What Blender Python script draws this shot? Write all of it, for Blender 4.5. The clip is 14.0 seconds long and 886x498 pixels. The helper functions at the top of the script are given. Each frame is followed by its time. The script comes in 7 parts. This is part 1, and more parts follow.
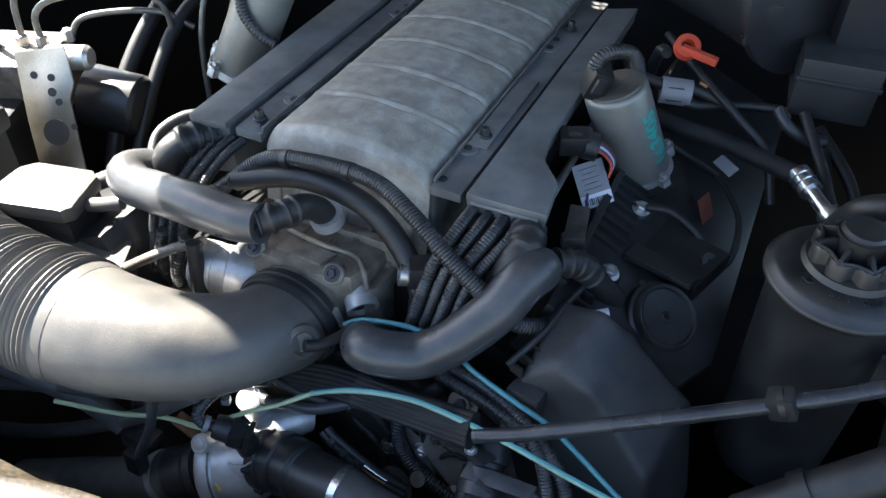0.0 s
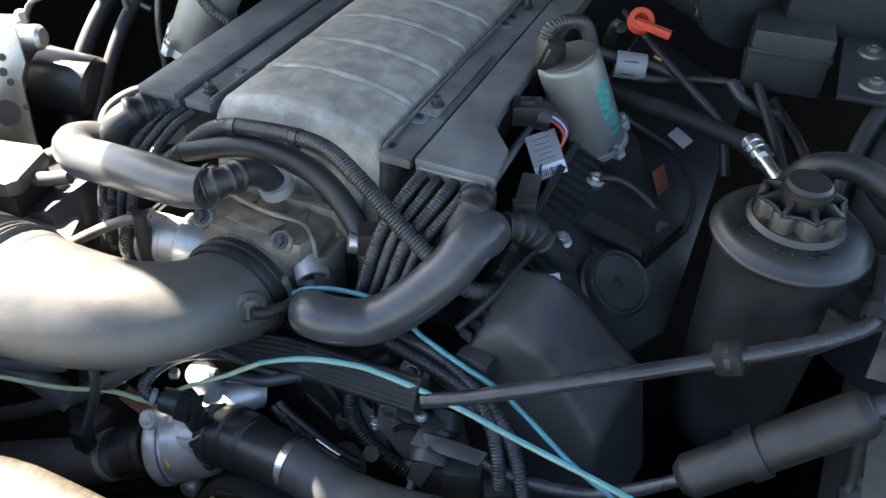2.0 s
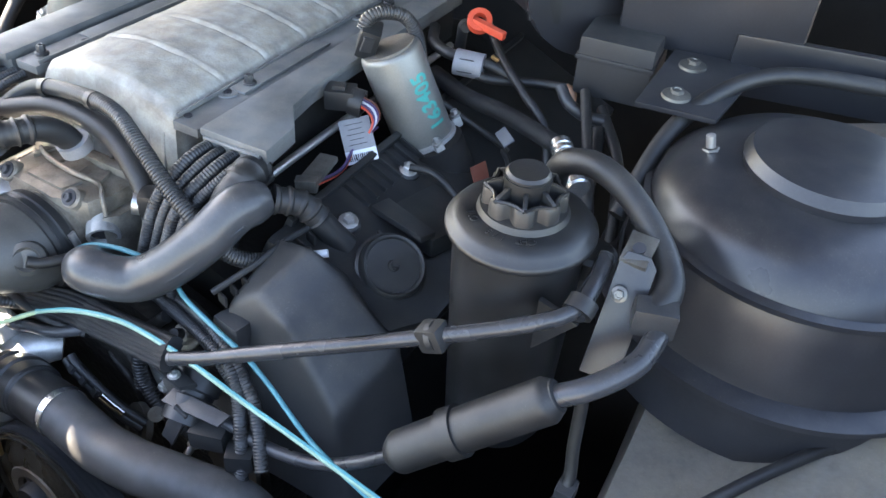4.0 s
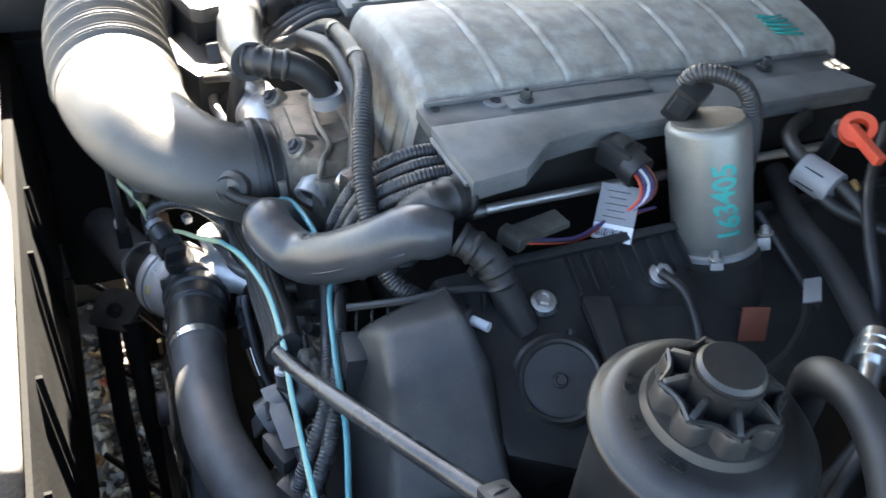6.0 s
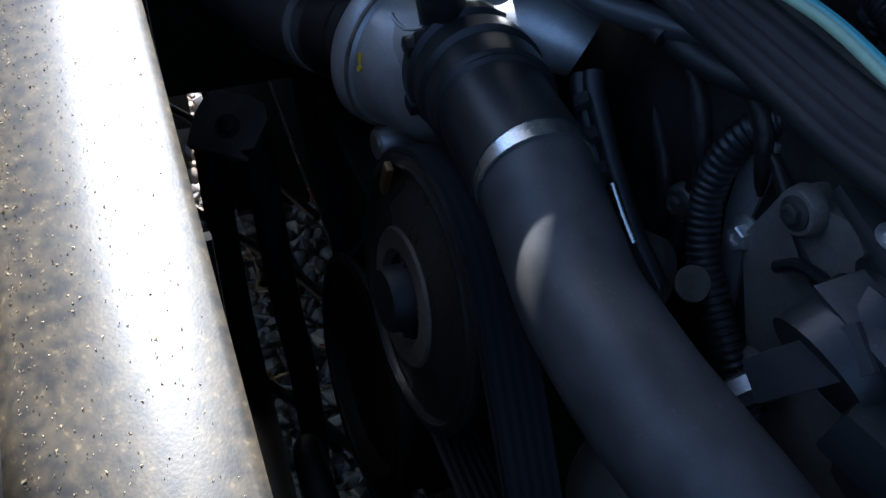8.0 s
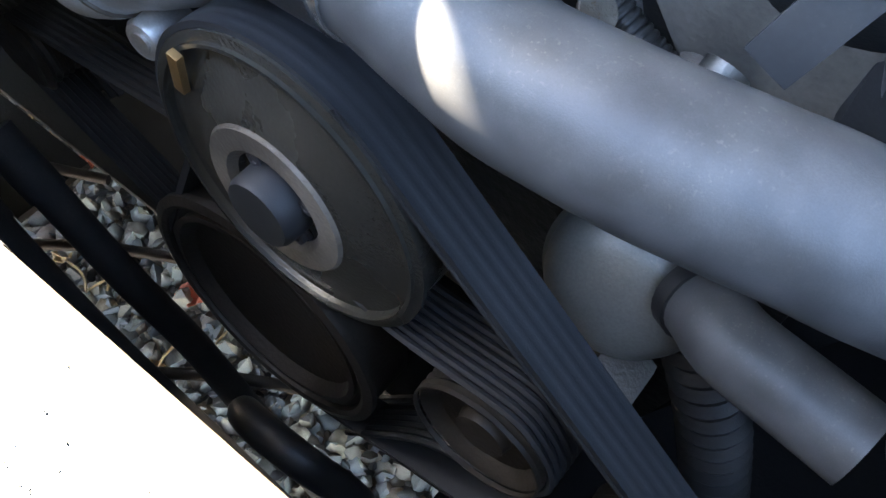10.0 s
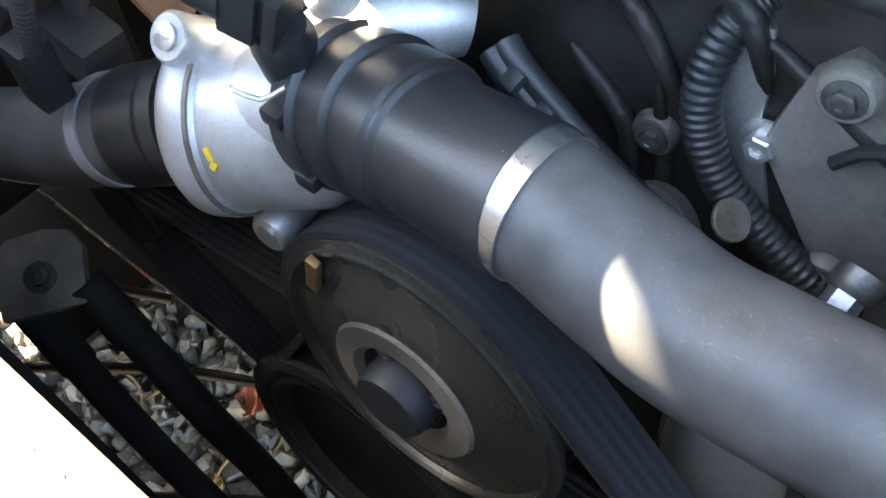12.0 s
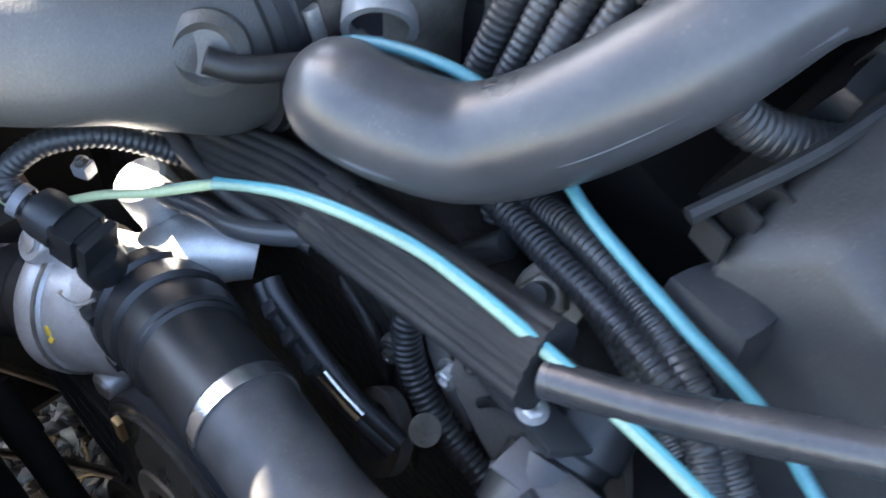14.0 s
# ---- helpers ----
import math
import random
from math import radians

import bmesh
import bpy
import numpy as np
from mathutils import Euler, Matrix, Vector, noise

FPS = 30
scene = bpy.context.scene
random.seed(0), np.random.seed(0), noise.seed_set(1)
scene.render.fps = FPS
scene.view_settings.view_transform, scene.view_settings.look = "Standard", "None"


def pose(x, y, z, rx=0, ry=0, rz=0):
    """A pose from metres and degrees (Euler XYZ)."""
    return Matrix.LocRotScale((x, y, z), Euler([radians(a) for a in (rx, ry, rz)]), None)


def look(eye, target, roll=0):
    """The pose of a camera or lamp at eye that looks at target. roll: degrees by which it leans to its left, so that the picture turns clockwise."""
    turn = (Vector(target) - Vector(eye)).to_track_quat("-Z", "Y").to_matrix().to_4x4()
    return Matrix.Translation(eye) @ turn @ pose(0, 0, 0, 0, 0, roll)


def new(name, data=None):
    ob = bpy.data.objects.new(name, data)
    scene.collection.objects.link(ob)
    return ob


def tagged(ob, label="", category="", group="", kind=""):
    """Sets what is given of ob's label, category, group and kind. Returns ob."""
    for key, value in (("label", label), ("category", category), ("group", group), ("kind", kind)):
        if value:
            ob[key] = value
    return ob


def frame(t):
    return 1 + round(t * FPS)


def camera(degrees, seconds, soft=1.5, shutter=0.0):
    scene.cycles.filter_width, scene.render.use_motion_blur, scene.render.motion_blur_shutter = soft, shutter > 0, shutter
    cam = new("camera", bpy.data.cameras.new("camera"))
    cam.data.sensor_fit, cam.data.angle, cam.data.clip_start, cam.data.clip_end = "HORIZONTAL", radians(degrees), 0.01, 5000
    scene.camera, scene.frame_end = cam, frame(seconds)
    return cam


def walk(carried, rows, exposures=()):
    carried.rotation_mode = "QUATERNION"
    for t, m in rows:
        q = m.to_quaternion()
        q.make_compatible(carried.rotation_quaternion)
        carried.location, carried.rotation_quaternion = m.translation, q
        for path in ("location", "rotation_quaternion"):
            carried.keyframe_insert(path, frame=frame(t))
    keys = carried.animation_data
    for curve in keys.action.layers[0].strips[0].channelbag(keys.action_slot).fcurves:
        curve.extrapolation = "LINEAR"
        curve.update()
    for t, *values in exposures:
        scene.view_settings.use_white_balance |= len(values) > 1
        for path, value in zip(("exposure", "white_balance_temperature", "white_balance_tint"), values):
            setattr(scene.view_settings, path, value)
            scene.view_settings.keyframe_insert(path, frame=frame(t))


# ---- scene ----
cam = camera(57.6, 14.0, shutter=0.2)
PATH = [
    (0, (0.365, -0.613, 1.504), (-0.267, 0.748, 0.182), 1.1),
    (0.5, (0.374, -0.619, 1.483), (-0.271, 0.759, 0.184), 3.0),
    (1, (0.383, -0.622, 1.475), (-0.274, 0.744, 0.17), 1.7),
    (1.5, (0.394, -0.62, 1.471), (-0.265, 0.761, 0.184), 1.2),
    (2, (0.404, -0.621, 1.466), (-0.201, 0.778, 0.172), 1.6),
    (2.5, (0.425, -0.63, 1.457), (-0.117, 0.811, 0.18), 2.4),
    (3, (0.483, -0.62, 1.455), (-0.027, 0.841, 0.187), 2.7),
    (3.2, (0.526, -0.606, 1.456), (0.023, 0.854, 0.186), 3.4),
    (5.3, (0.691, -0.42, 1.456), (-0.448, 0.616, 0.179), 7.2),
    (5.5, (0.671, -0.395, 1.451), (-0.492, 0.586, 0.153), 8.3),
    (6, (0.636, -0.308, 1.408), (-0.696, 0.396, 0.094), 7.6),
    (6.5, (0.61, -0.279, 1.387), (-0.848, 0.044, 0.057), 6.4),
    (7, (0.521, -0.352, 1.31), (-0.893, -0.106, -0.083), 7.3),
    (7.5, (0.363, -0.414, 1.16), (-0.954, 0.026, -0.279), 7.4),
    (8, (0.296, -0.41, 1.058), (-0.803, 0.192, -0.501), 9.6),
    (8.5, (0.277, -0.417, 1.066), (-0.675, 0.289, -0.544), 8.0),
    (8.7, (0.269, -0.417, 1.048), (-0.547, 0.33, -0.618), 7.4),
    (10.8, (0.224, -0.406, 0.985), (-0.391, 0.382, -0.748), -0.2),
    (11, (0.215, -0.407, 0.988), (-0.418, 0.386, -0.735), -0.7),
    (11.5, (0.195, -0.401, 1.007), (-0.507, 0.441, -0.666), -2.0),
    (12, (0.183, -0.405, 1.022), (-0.565, 0.461, -0.618), -2.9),
    (12.5, (0.161, -0.388, 1.038), (-0.623, 0.556, -0.542), -1.6),
    (13, (0.178, -0.38, 1.05), (-0.609, 0.611, -0.499), -0.5),
    (13.5, (0.218, -0.38, 1.085), (-0.562, 0.612, -0.466), 1.8),
    (14, (0.282, -0.35, 1.134), (-0.594, 0.663, -0.352), 3.8),
]
LIGHT = [(0.0, 3.45, 6500, 10), (2.0, 3.85, 6900, 10), (3.0, 4.85, 7400, 14), (5.3, 4.85, 7400, 13), (5.5, 4.8, 7300, 13), (6.0, 4.5, 7100, 11), (6.5, 3.85, 6500, 10), (7.0, 3.1, 6300, 10), (7.5, 2.5, 5800, 10), (8.0, 2.5, 5500, 11), (8.5, 3.9, 5400, 10), (8.7, 4.2, 5900, 10), (10.8, 6.55, 6900, 10), (11.0, 6.55, 6900, 10), (11.5, 6.3, 7400, 10), (12.0, 5.8, 7700, 10), (13.0, 5.05, 7600, 14), (14.0, 4.95, 7000, 14)]
walk(cam, [(t, look(eye, target, roll)) for t, eye, target, roll in PATH], LIGHT)

# ---- world, sun, exposure ----
SUN = Vector((-1.0, 0.18, 1.05)).normalized()
world = bpy.data.worlds.new("sky")
scene.world = world
world.use_nodes = True
wn = world.node_tree.nodes
sky = wn.new("ShaderNodeTexSky")
sky.sky_type, sky.sun_disc = "NISHITA", False
sky.sun_elevation = math.asin(SUN.z)
sky.sun_rotation = math.atan2(SUN.x, SUN.y)
wn["Background"].inputs["Strength"].default_value = 0.05
world.node_tree.links.new(sky.outputs["Color"], wn["Background"].inputs["Color"])
sun = new("sun", bpy.data.lights.new("sun", "SUN"))
sun.data.energy, sun.data.angle, sun.data.color = 5.0, radians(0.45), (1.0, 0.95, 0.87)
sun.matrix_world = look(SUN * 10, (0, 0, 0))


# ---- materials ----
def surface(name, color, rough=0.5, metal=0.0, grain=300.0, bump=0.15, vary=0.25, dust=0.0, dust_color=(0.32, 0.28, 0.22), spec=0.5, second=None, coarse=14.0, patches=38.0):
    """Base colour with broad and fine variation, fine relief, and dust that settles in patches on what faces up."""
    m = bpy.data.materials.new(name)
    m.use_nodes = True
    nt = m.node_tree
    n, link = nt.nodes, nt.links.new
    b = n["Principled BSDF"]
    b.inputs["Metallic"].default_value = metal
    b.inputs["Specular IOR Level"].default_value = spec
    co = n.new("ShaderNodeTexCoord")
    big, fine = n.new("ShaderNodeTexNoise"), n.new("ShaderNodeTexNoise")
    for tex, s, d in ((big, coarse, 5.0), (fine, grain, 3.0)):
        tex.inputs["Scale"].default_value, tex.inputs["Detail"].default_value = s, d
        link(co.outputs["Object"], tex.inputs["Vector"])
    mix = n.new("ShaderNodeMix")
    mix.data_type = "RGBA"
    lo = [max(0.0, c * (1 - vary)) for c in color]
    hi = list(second) if second else [min(1.0, c * (1 + vary)) for c in color]
    mix.inputs["A"].default_value, mix.inputs["B"].default_value = (*lo, 1), (*hi, 1)
    ramp = n.new("ShaderNodeValToRGB")
    ramp.color_ramp.elements[0].position, ramp.color_ramp.elements[1].position = 0.35, 0.65
    link(big.outputs["Fac"], ramp.inputs["Fac"])
    link(ramp.outputs["Color"], mix.inputs["Factor"])
    out = mix.outputs["Result"]
    speck = n.new("ShaderNodeMix")
    speck.data_type, speck.blend_type = "RGBA", "MULTIPLY"
    speck.inputs["Factor"].default_value = 0.35
    link(out, speck.inputs["A"])
    link(fine.outputs["Fac"], speck.inputs["B"])
    gain = n.new("ShaderNodeMix")
    gain.data_type, gain.blend_type = "RGBA", "MULTIPLY"
    gain.inputs["Factor"].default_value = 1.0
    gain.clamp_result = False
    gain.inputs["B"].default_value = (1.2, 1.2, 1.2, 1)
    link(speck.outputs["Result"], gain.inputs["A"])
    out = gain.outputs["Result"]
    if dust > 0:
        geo, sep = n.new("ShaderNodeNewGeometry"), n.new("ShaderNodeSeparateXYZ")
        link(geo.outputs["Normal"], sep.inputs["Vector"])
        up = n.new("ShaderNodeMapRange")
        up.inputs["From Min"].default_value, up.inputs["From Max"].default_value = -0.2, 0.9
        link(sep.outputs["Z"], up.inputs["Value"])
        patch = n.new("ShaderNodeTexNoise")
        patch.inputs["Scale"].default_value, patch.inputs["Detail"].default_value = patches, 8.0
        link(co.outputs["Object"], patch.inputs["Vector"])
        clump = n.new("ShaderNodeMapRange")
        clump.inputs["From Min"].default_value, clump.inputs["From Max"].default_value = 0.36, 0.68
        link(patch.outputs["Fac"], clump.inputs["Value"])
        grit = n.new("ShaderNodeTexNoise")
        grit.inputs["Scale"].default_value, grit.inputs["Detail"].default_value = 650.0, 2.0
        link(co.outputs["Object"], grit.inputs["Vector"])
        spots = n.new("ShaderNodeMapRange")
        spots.inputs["From Min"].default_value, spots.inputs["From Max"].default_value = 0.60, 0.72
        spots.inputs["To Min"].default_value, spots.inputs["To Max"].default_value = 0.75, 2.2
        link(grit.outputs["Fac"], spots.inputs["Value"])
        both = n.new("ShaderNodeMath")
        both.operation = "MULTIPLY"
        link(clump.outputs["Result"], both.inputs[0])
        link(spots.outputs["Result"], both.inputs[1])
        a = n.new("ShaderNodeMath")
        a.operation = "MULTIPLY"
        link(up.outputs["Result"], a.inputs[0])
        link(both.outputs["Value"], a.inputs[1])
        k = n.new("ShaderNodeMath")
        k.operation = "MULTIPLY"
        k.inputs[1].default_value = dust
        k.use_clamp = True
        link(a.outputs["Value"], k.inputs[0])
        dm = n.new("ShaderNodeMix")
        dm.data_type = "RGBA"
        dm.inputs["B"].default_value = (*dust_color, 1)
        link(k.outputs["Value"], dm.inputs["Factor"])
        link(out, dm.inputs["A"])
        out = dm.outputs["Result"]
    link(out, b.inputs["Base Color"])
    rr = n.new("ShaderNodeMapRange")
    rr.inputs["To Min"].default_value, rr.inputs["To Max"].default_value = max(0.02, rough - 0.1), min(1.0, rough + 0.14)
    link(big.outputs["Fac"], rr.inputs["Value"])
    link(rr.outputs["Result"], b.inputs["Roughness"])
    bp = n.new("ShaderNodeBump")
    bp.inputs["Strength"].default_value, bp.inputs["Distance"].default_value = bump, 0.0015
    link(fine.outputs["Fac"], bp.inputs["Height"])
    link(bp.outputs["Normal"], b.inputs["Normal"])
    return m


M = {
    "cover": surface("dusty_grey_plastic", (0.31, 0.295, 0.26), 0.5, 0.0, 420, 0.28, 0.25, 0.7, (0.34, 0.29, 0.215), second=(0.41, 0.395, 0.355), coarse=55, patches=70),
    "panel": surface("dark_grey_panel_plastic", (0.125, 0.13, 0.129), 0.44, 0.0, 700, 0.12, 0.3, 0.4, (0.28, 0.25, 0.2), coarse=20),
    "duct": surface("satin_black_plastic", (0.066, 0.064, 0.060), 0.36, 0.0, 900, 0.22, 0.12, 0.14),
    "black": surface("black_plastic", (0.016, 0.017, 0.018), 0.36, 0.0, 700, 0.1, 0.25, 0.05),
    "gloss": surface("glossy_black_hose_plastic", (0.042, 0.044, 0.048), 0.3, 0.0, 300, 0.06, 0.18, 0.10, coarse=30),
    "rubber": surface("black_rubber", (0.013, 0.0132, 0.014), 0.48, 0.0, 900, 0.12, 0.25, 0.07),
    # Dull rubber parts; also paints the shaded hollow under the coil cover lid.
    "dullblack": surface("dull_black_rubber_and_shade", (0.013, 0.0128, 0.013), 0.7, 0.0, 900, 0.1, 0.3, 0.05, spec=0.25),
    "hose": surface("grey_black_rubber_hose", (0.060, 0.060, 0.060), 0.46, 0.0, 1800, 0.06, 0.22, 0.12, coarse=60),
    "loom": surface("corrugated_loom_plastic", (0.026, 0.027, 0.029), 0.34, 0.0, 500, 0.1, 0.2, 0.12),
    "braid": surface("braided_sleeve", (0.011, 0.0115, 0.013), 0.6, 0.0, 2600, 0.35, 0.2, 0.06, spec=0.35),
    "cast": surface("cast_aluminium", (0.21, 0.19, 0.16), 0.48, 0.45, 520, 0.3, 0.35, 0.8, (0.12, 0.085, 0.05), coarse=55),
    "bright": surface("clean_cast_aluminium", (0.52, 0.52, 0.51), 0.4, 0.6, 900, 0.07, 0.16, 0.2, (0.3, 0.27, 0.22), coarse=60),
    "case": surface("timing_cover_aluminium", (0.17, 0.155, 0.135), 0.55, 0.4, 420, 0.35, 0.4, 0.6, (0.12, 0.095, 0.07), coarse=18),
    "motor": surface("grey_motor_can", (0.21, 0.21, 0.195), 0.4, 0.5, 700, 0.15, 0.14, 0.25, (0.4, 0.36, 0.28), coarse=20),
    "steel": surface("zinc_steel", (0.55, 0.54, 0.52), 0.36, 0.85, 600, 0.2, 0.2, 0.08),
    "yellow_steel": surface("passivated_steel_plate", (0.42, 0.36, 0.26), 0.42, 0.8, 500, 0.2, 0.25, 0.1, second=(0.6, 0.55, 0.45)),
    "band": surface("polished_hose_band", (0.75, 0.75, 0.73), 0.22, 0.95, 900, 0.05, 0.06),
    "dirty_steel": surface("dirty_steel_tube", (0.17, 0.165, 0.15), 0.4, 0.7, 500, 0.2, 0.3, 0.3, (0.12, 0.1, 0.07), coarse=40),
    "rust": surface("rusty_steel", (0.16, 0.075, 0.035), 0.8, 0.2, 300, 0.6, 0.4, 0.2),
    "brass": surface("brass_fitting", (0.5, 0.32, 0.14), 0.35, 0.9, 500, 0.1, 0.2),
    "pipe": surface("black_coated_pipe", (0.035, 0.036, 0.04), 0.25, 0.2, 400, 0.12, 0.3, 0.1),
    "teal": surface("teal_wire_insulation", (0.21, 0.33, 0.255), 0.35, 0.0, 400, 0.05, 0.12, 0.0),
    "yellowgreen": surface("faded_wire_insulation", (0.36, 0.42, 0.24), 0.45, 0.0, 400, 0.05, 0.15, 0.1),
    "red": surface("red_plastic", (0.55, 0.065, 0.03), 0.4, 0.0, 500, 0.08, 0.15, 0.1),
    "orange": surface("orange_sticker", (0.15, 0.040, 0.022), 0.55, 0.0, 500, 0.05, 0.25, 0.15),
    "bluewire": surface("blue_green_wire", (0.07, 0.24, 0.27), 0.35, 0.0, 400, 0.05, 0.12),
    "wirestripe": surface("blue_wire_stripe", (0.06, 0.25, 0.28), 0.35, 0.0, 400, 0.05, 0.1),
    "grime": surface("oily_black_grime", (0.024, 0.022, 0.020), 0.38, 0.1, 130, 1.0, 0.5, 0.2, (0.08, 0.065, 0.05), spec=0.3, coarse=24),
    "purple": surface("violet_wire", (0.09, 0.06, 0.15), 0.4, 0.0, 500, 0.05, 0.1),
    "greenwire": surface("green_wire", (0.03, 0.25, 0.08), 0.4, 0.0, 500, 0.05, 0.1),
    "white": surface("white_label_film", (0.72, 0.73, 0.76), 0.5, 0.0, 700, 0.05, 0.05),
    "silverlabel": surface("grey_label_film", (0.22, 0.22, 0.23), 0.45, 0.1, 700, 0.08, 0.1, 0.1),
    "ink": surface("black_print", (0.03, 0.03, 0.035), 0.6, 0.0, 500, 0.02, 0.05),
    "marker": surface("green_paint_marker", (0.02, 0.30, 0.26), 0.5, 0.0, 500, 0.05, 0.2),
    "yellowmark": surface("yellow_paint_mark", (0.75, 0.5, 0.04), 0.6, 0.0, 500, 0.1, 0.15),
    "reservoir": surface("dusty_reservoir_plastic", (0.015, 0.0155, 0.0165), 0.36, 0.0, 900, 0.12, 0.35, 0.15, (0.15, 0.12, 0.08), coarse=30),
    "body": surface("dark_painted_sheet_metal", (0.020, 0.021, 0.025), 0.3, 0.0, 500, 0.04, 0.15, 0.12, (0.2, 0.18, 0.15)),
    "apron": surface("dusty_inner_wing", (0.25, 0.235, 0.212), 0.75, 0.0, 150, 0.5, 0.25, 0.7, (0.34, 0.30, 0.24), coarse=9),
    "shroud": surface("weathered_shroud_plastic", (0.20, 0.20, 0.198), 0.5, 0.0, 900, 0.02, 0.1, 0.35, (0.4, 0.36, 0.29)),
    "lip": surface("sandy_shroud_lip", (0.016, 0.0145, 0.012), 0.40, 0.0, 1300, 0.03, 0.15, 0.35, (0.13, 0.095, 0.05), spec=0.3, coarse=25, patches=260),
    "sand": surface("sand_grain", (0.36, 0.28, 0.17), 0.6, 0.0, 900, 0.05, 0.4, coarse=300),
    "matt": surface("matt_black_cover_plastic", (0.022, 0.023, 0.025), 0.5, 0.0, 700, 0.12, 0.12, 0.10),
    # Mirror metal that imitates a sunlit highlight on the hose bracket.
    "chrome": surface("sunlit_glint_chrome", (0.7, 0.68, 0.62), 0.12, 1.0, 300, 0.1, 0.15),
    "belt": surface("belt_rubber", (0.018, 0.020, 0.023), 0.5, 0.0, 1500, 0.1, 0.15),
    "pulley": surface("black_pulley", (0.06, 0.058, 0.05), 0.24, 0.45, 500, 0.15, 0.25, 0.05),
    "damper": surface("rusty_damper", (0.026, 0.022, 0.018), 0.45, 0.1, 300, 0.25, 0.35, 0.0, spec=0.3),
    # Near-black on purpose: the deep bay's shade is put into this colour.
    "dark": surface("deep_shade_black", (0.008, 0.0078, 0.0072), 0.85, 0.0, 200, 0.3, 0.3, spec=0.2),
    "ground": surface("gravel_soil", (0.13, 0.11, 0.095), 0.95, 0.0, 60, 1.0, 0.35, 0.0, second=(0.2, 0.175, 0.15), coarse=7),
    "leaf": surface("dry_leaf", (0.42, 0.10, 0.05), 0.7, 0.0, 300, 0.4, 0.25),
    "leafb": surface("brown_leaf", (0.30, 0.18, 0.08), 0.75, 0.0, 300, 0.4, 0.35),
    "frost": surface("greyed_copper_end", (0.5, 0.3, 0.2), 0.4, 0.8, 300, 0.2, 0.2),
}


def stone_material():
    m = bpy.data.materials.new("mixed_gravel")
    m.use_nodes = True
    n, link = m.node_tree.nodes, m.node_tree.links.new
    b = n["Principled BSDF"]
    geo, ramp, tex, mul = n.new("ShaderNodeNewGeometry"), n.new("ShaderNodeValToRGB"), n.new("ShaderNodeTexNoise"), n.new("ShaderNodeMix")
    e = ramp.color_ramp.elements
    e[0].color, e[1].color = (0.10, 0.09, 0.085, 1), (0.42, 0.39, 0.35, 1)
    c = e.new(0.45)
    c.color = (0.22, 0.205, 0.195, 1)
    c = e.new(0.8)
    c.color = (0.30, 0.22, 0.15, 1)
    link(geo.outputs["Random Per Island"], ramp.inputs["Fac"])
    tex.inputs["Scale"].default_value = 140.0
    mul.data_type, mul.blend_type = "RGBA", "MULTIPLY"
    mul.inputs["Factor"].default_value = 0.5
    link(ramp.outputs["Color"], mul.inputs["A"])
    link(tex.outputs["Fac"], mul.inputs["B"])
    link(mul.outputs["Result"], b.inputs["Base Color"])
    b.inputs["Roughness"].default_value = 0.9
    return m


M["stone"] = stone_material()


# ---- builders ----
def V(*a):
    return Vector(a)


def smooth_path(points, step=0.004):
    """Points at even steps along a smooth curve through the given ones."""
    p = [Vector(q) for q in points]
    if len(p) == 2:
        fine = [p[0].lerp(p[1], i / 20) for i in range(21)]
    else:
        e = [p[0] * 2 - p[1], *p, p[-1] * 2 - p[-2]]
        fine = []
        for i in range(1, len(e) - 2):
            a, b, c, d = e[i - 1:i + 3]
            for k in range(16):
                t = k / 16
                fine.append(0.5 * (2 * b + (c - a) * t + (2 * a - 5 * b + 4 * c - d) * t * t + (3 * b - a - 3 * c + d) * t ** 3))
        fine.append(p[-1])
    run = [0.0]
    for a, b in zip(fine, fine[1:]):
        run.append(run[-1] + (b - a).length)
    total = run[-1]
    n = max(2, round(total / step))
    out, j = [], 0
    for i in range(n + 1):
        s = total * i / n
        while j < len(run) - 2 and run[j + 1] < s:
            j += 1
        f = (s - run[j]) / max(1e-9, run[j + 1] - run[j])
        out.append(fine[j].lerp(fine[j + 1], min(1, f)))
    return out, total


def tube(points, r, seg=14, step=0.006, bm=None, cap=True):
    """A round bar along a smooth curve. r: a number, or a function of the distance along it and the whole length."""
    bm = bm or bmesh.new()
    path, total = smooth_path(points, step)
    n = len(path)
    tan = [(path[min(i + 1, n - 1)] - path[max(i - 1, 0)]).normalized() for i in range(n)]
    side = tan[0].orthogonal().normalized()
    rings = []
    for i, c in enumerate(path):
        side = (side - tan[i] * side.dot(tan[i])).normalized()
        up = tan[i].cross(side)
        rad = r(total * i / (n - 1), total) if callable(r) else r
        rings.append([bm.verts.new(c + (side * math.cos(a) + up * math.sin(a)) * rad) for a in [math.tau * k / seg for k in range(seg)]])
    for a, b in zip(rings, rings[1:]):
        for k in range(seg):
            bm.faces.new((a[k], a[(k + 1) % seg], b[(k + 1) % seg], b[k]))
    if cap:
        bm.faces.new(rings[0][::-1])
        bm.faces.new(rings[-1])
    return bm


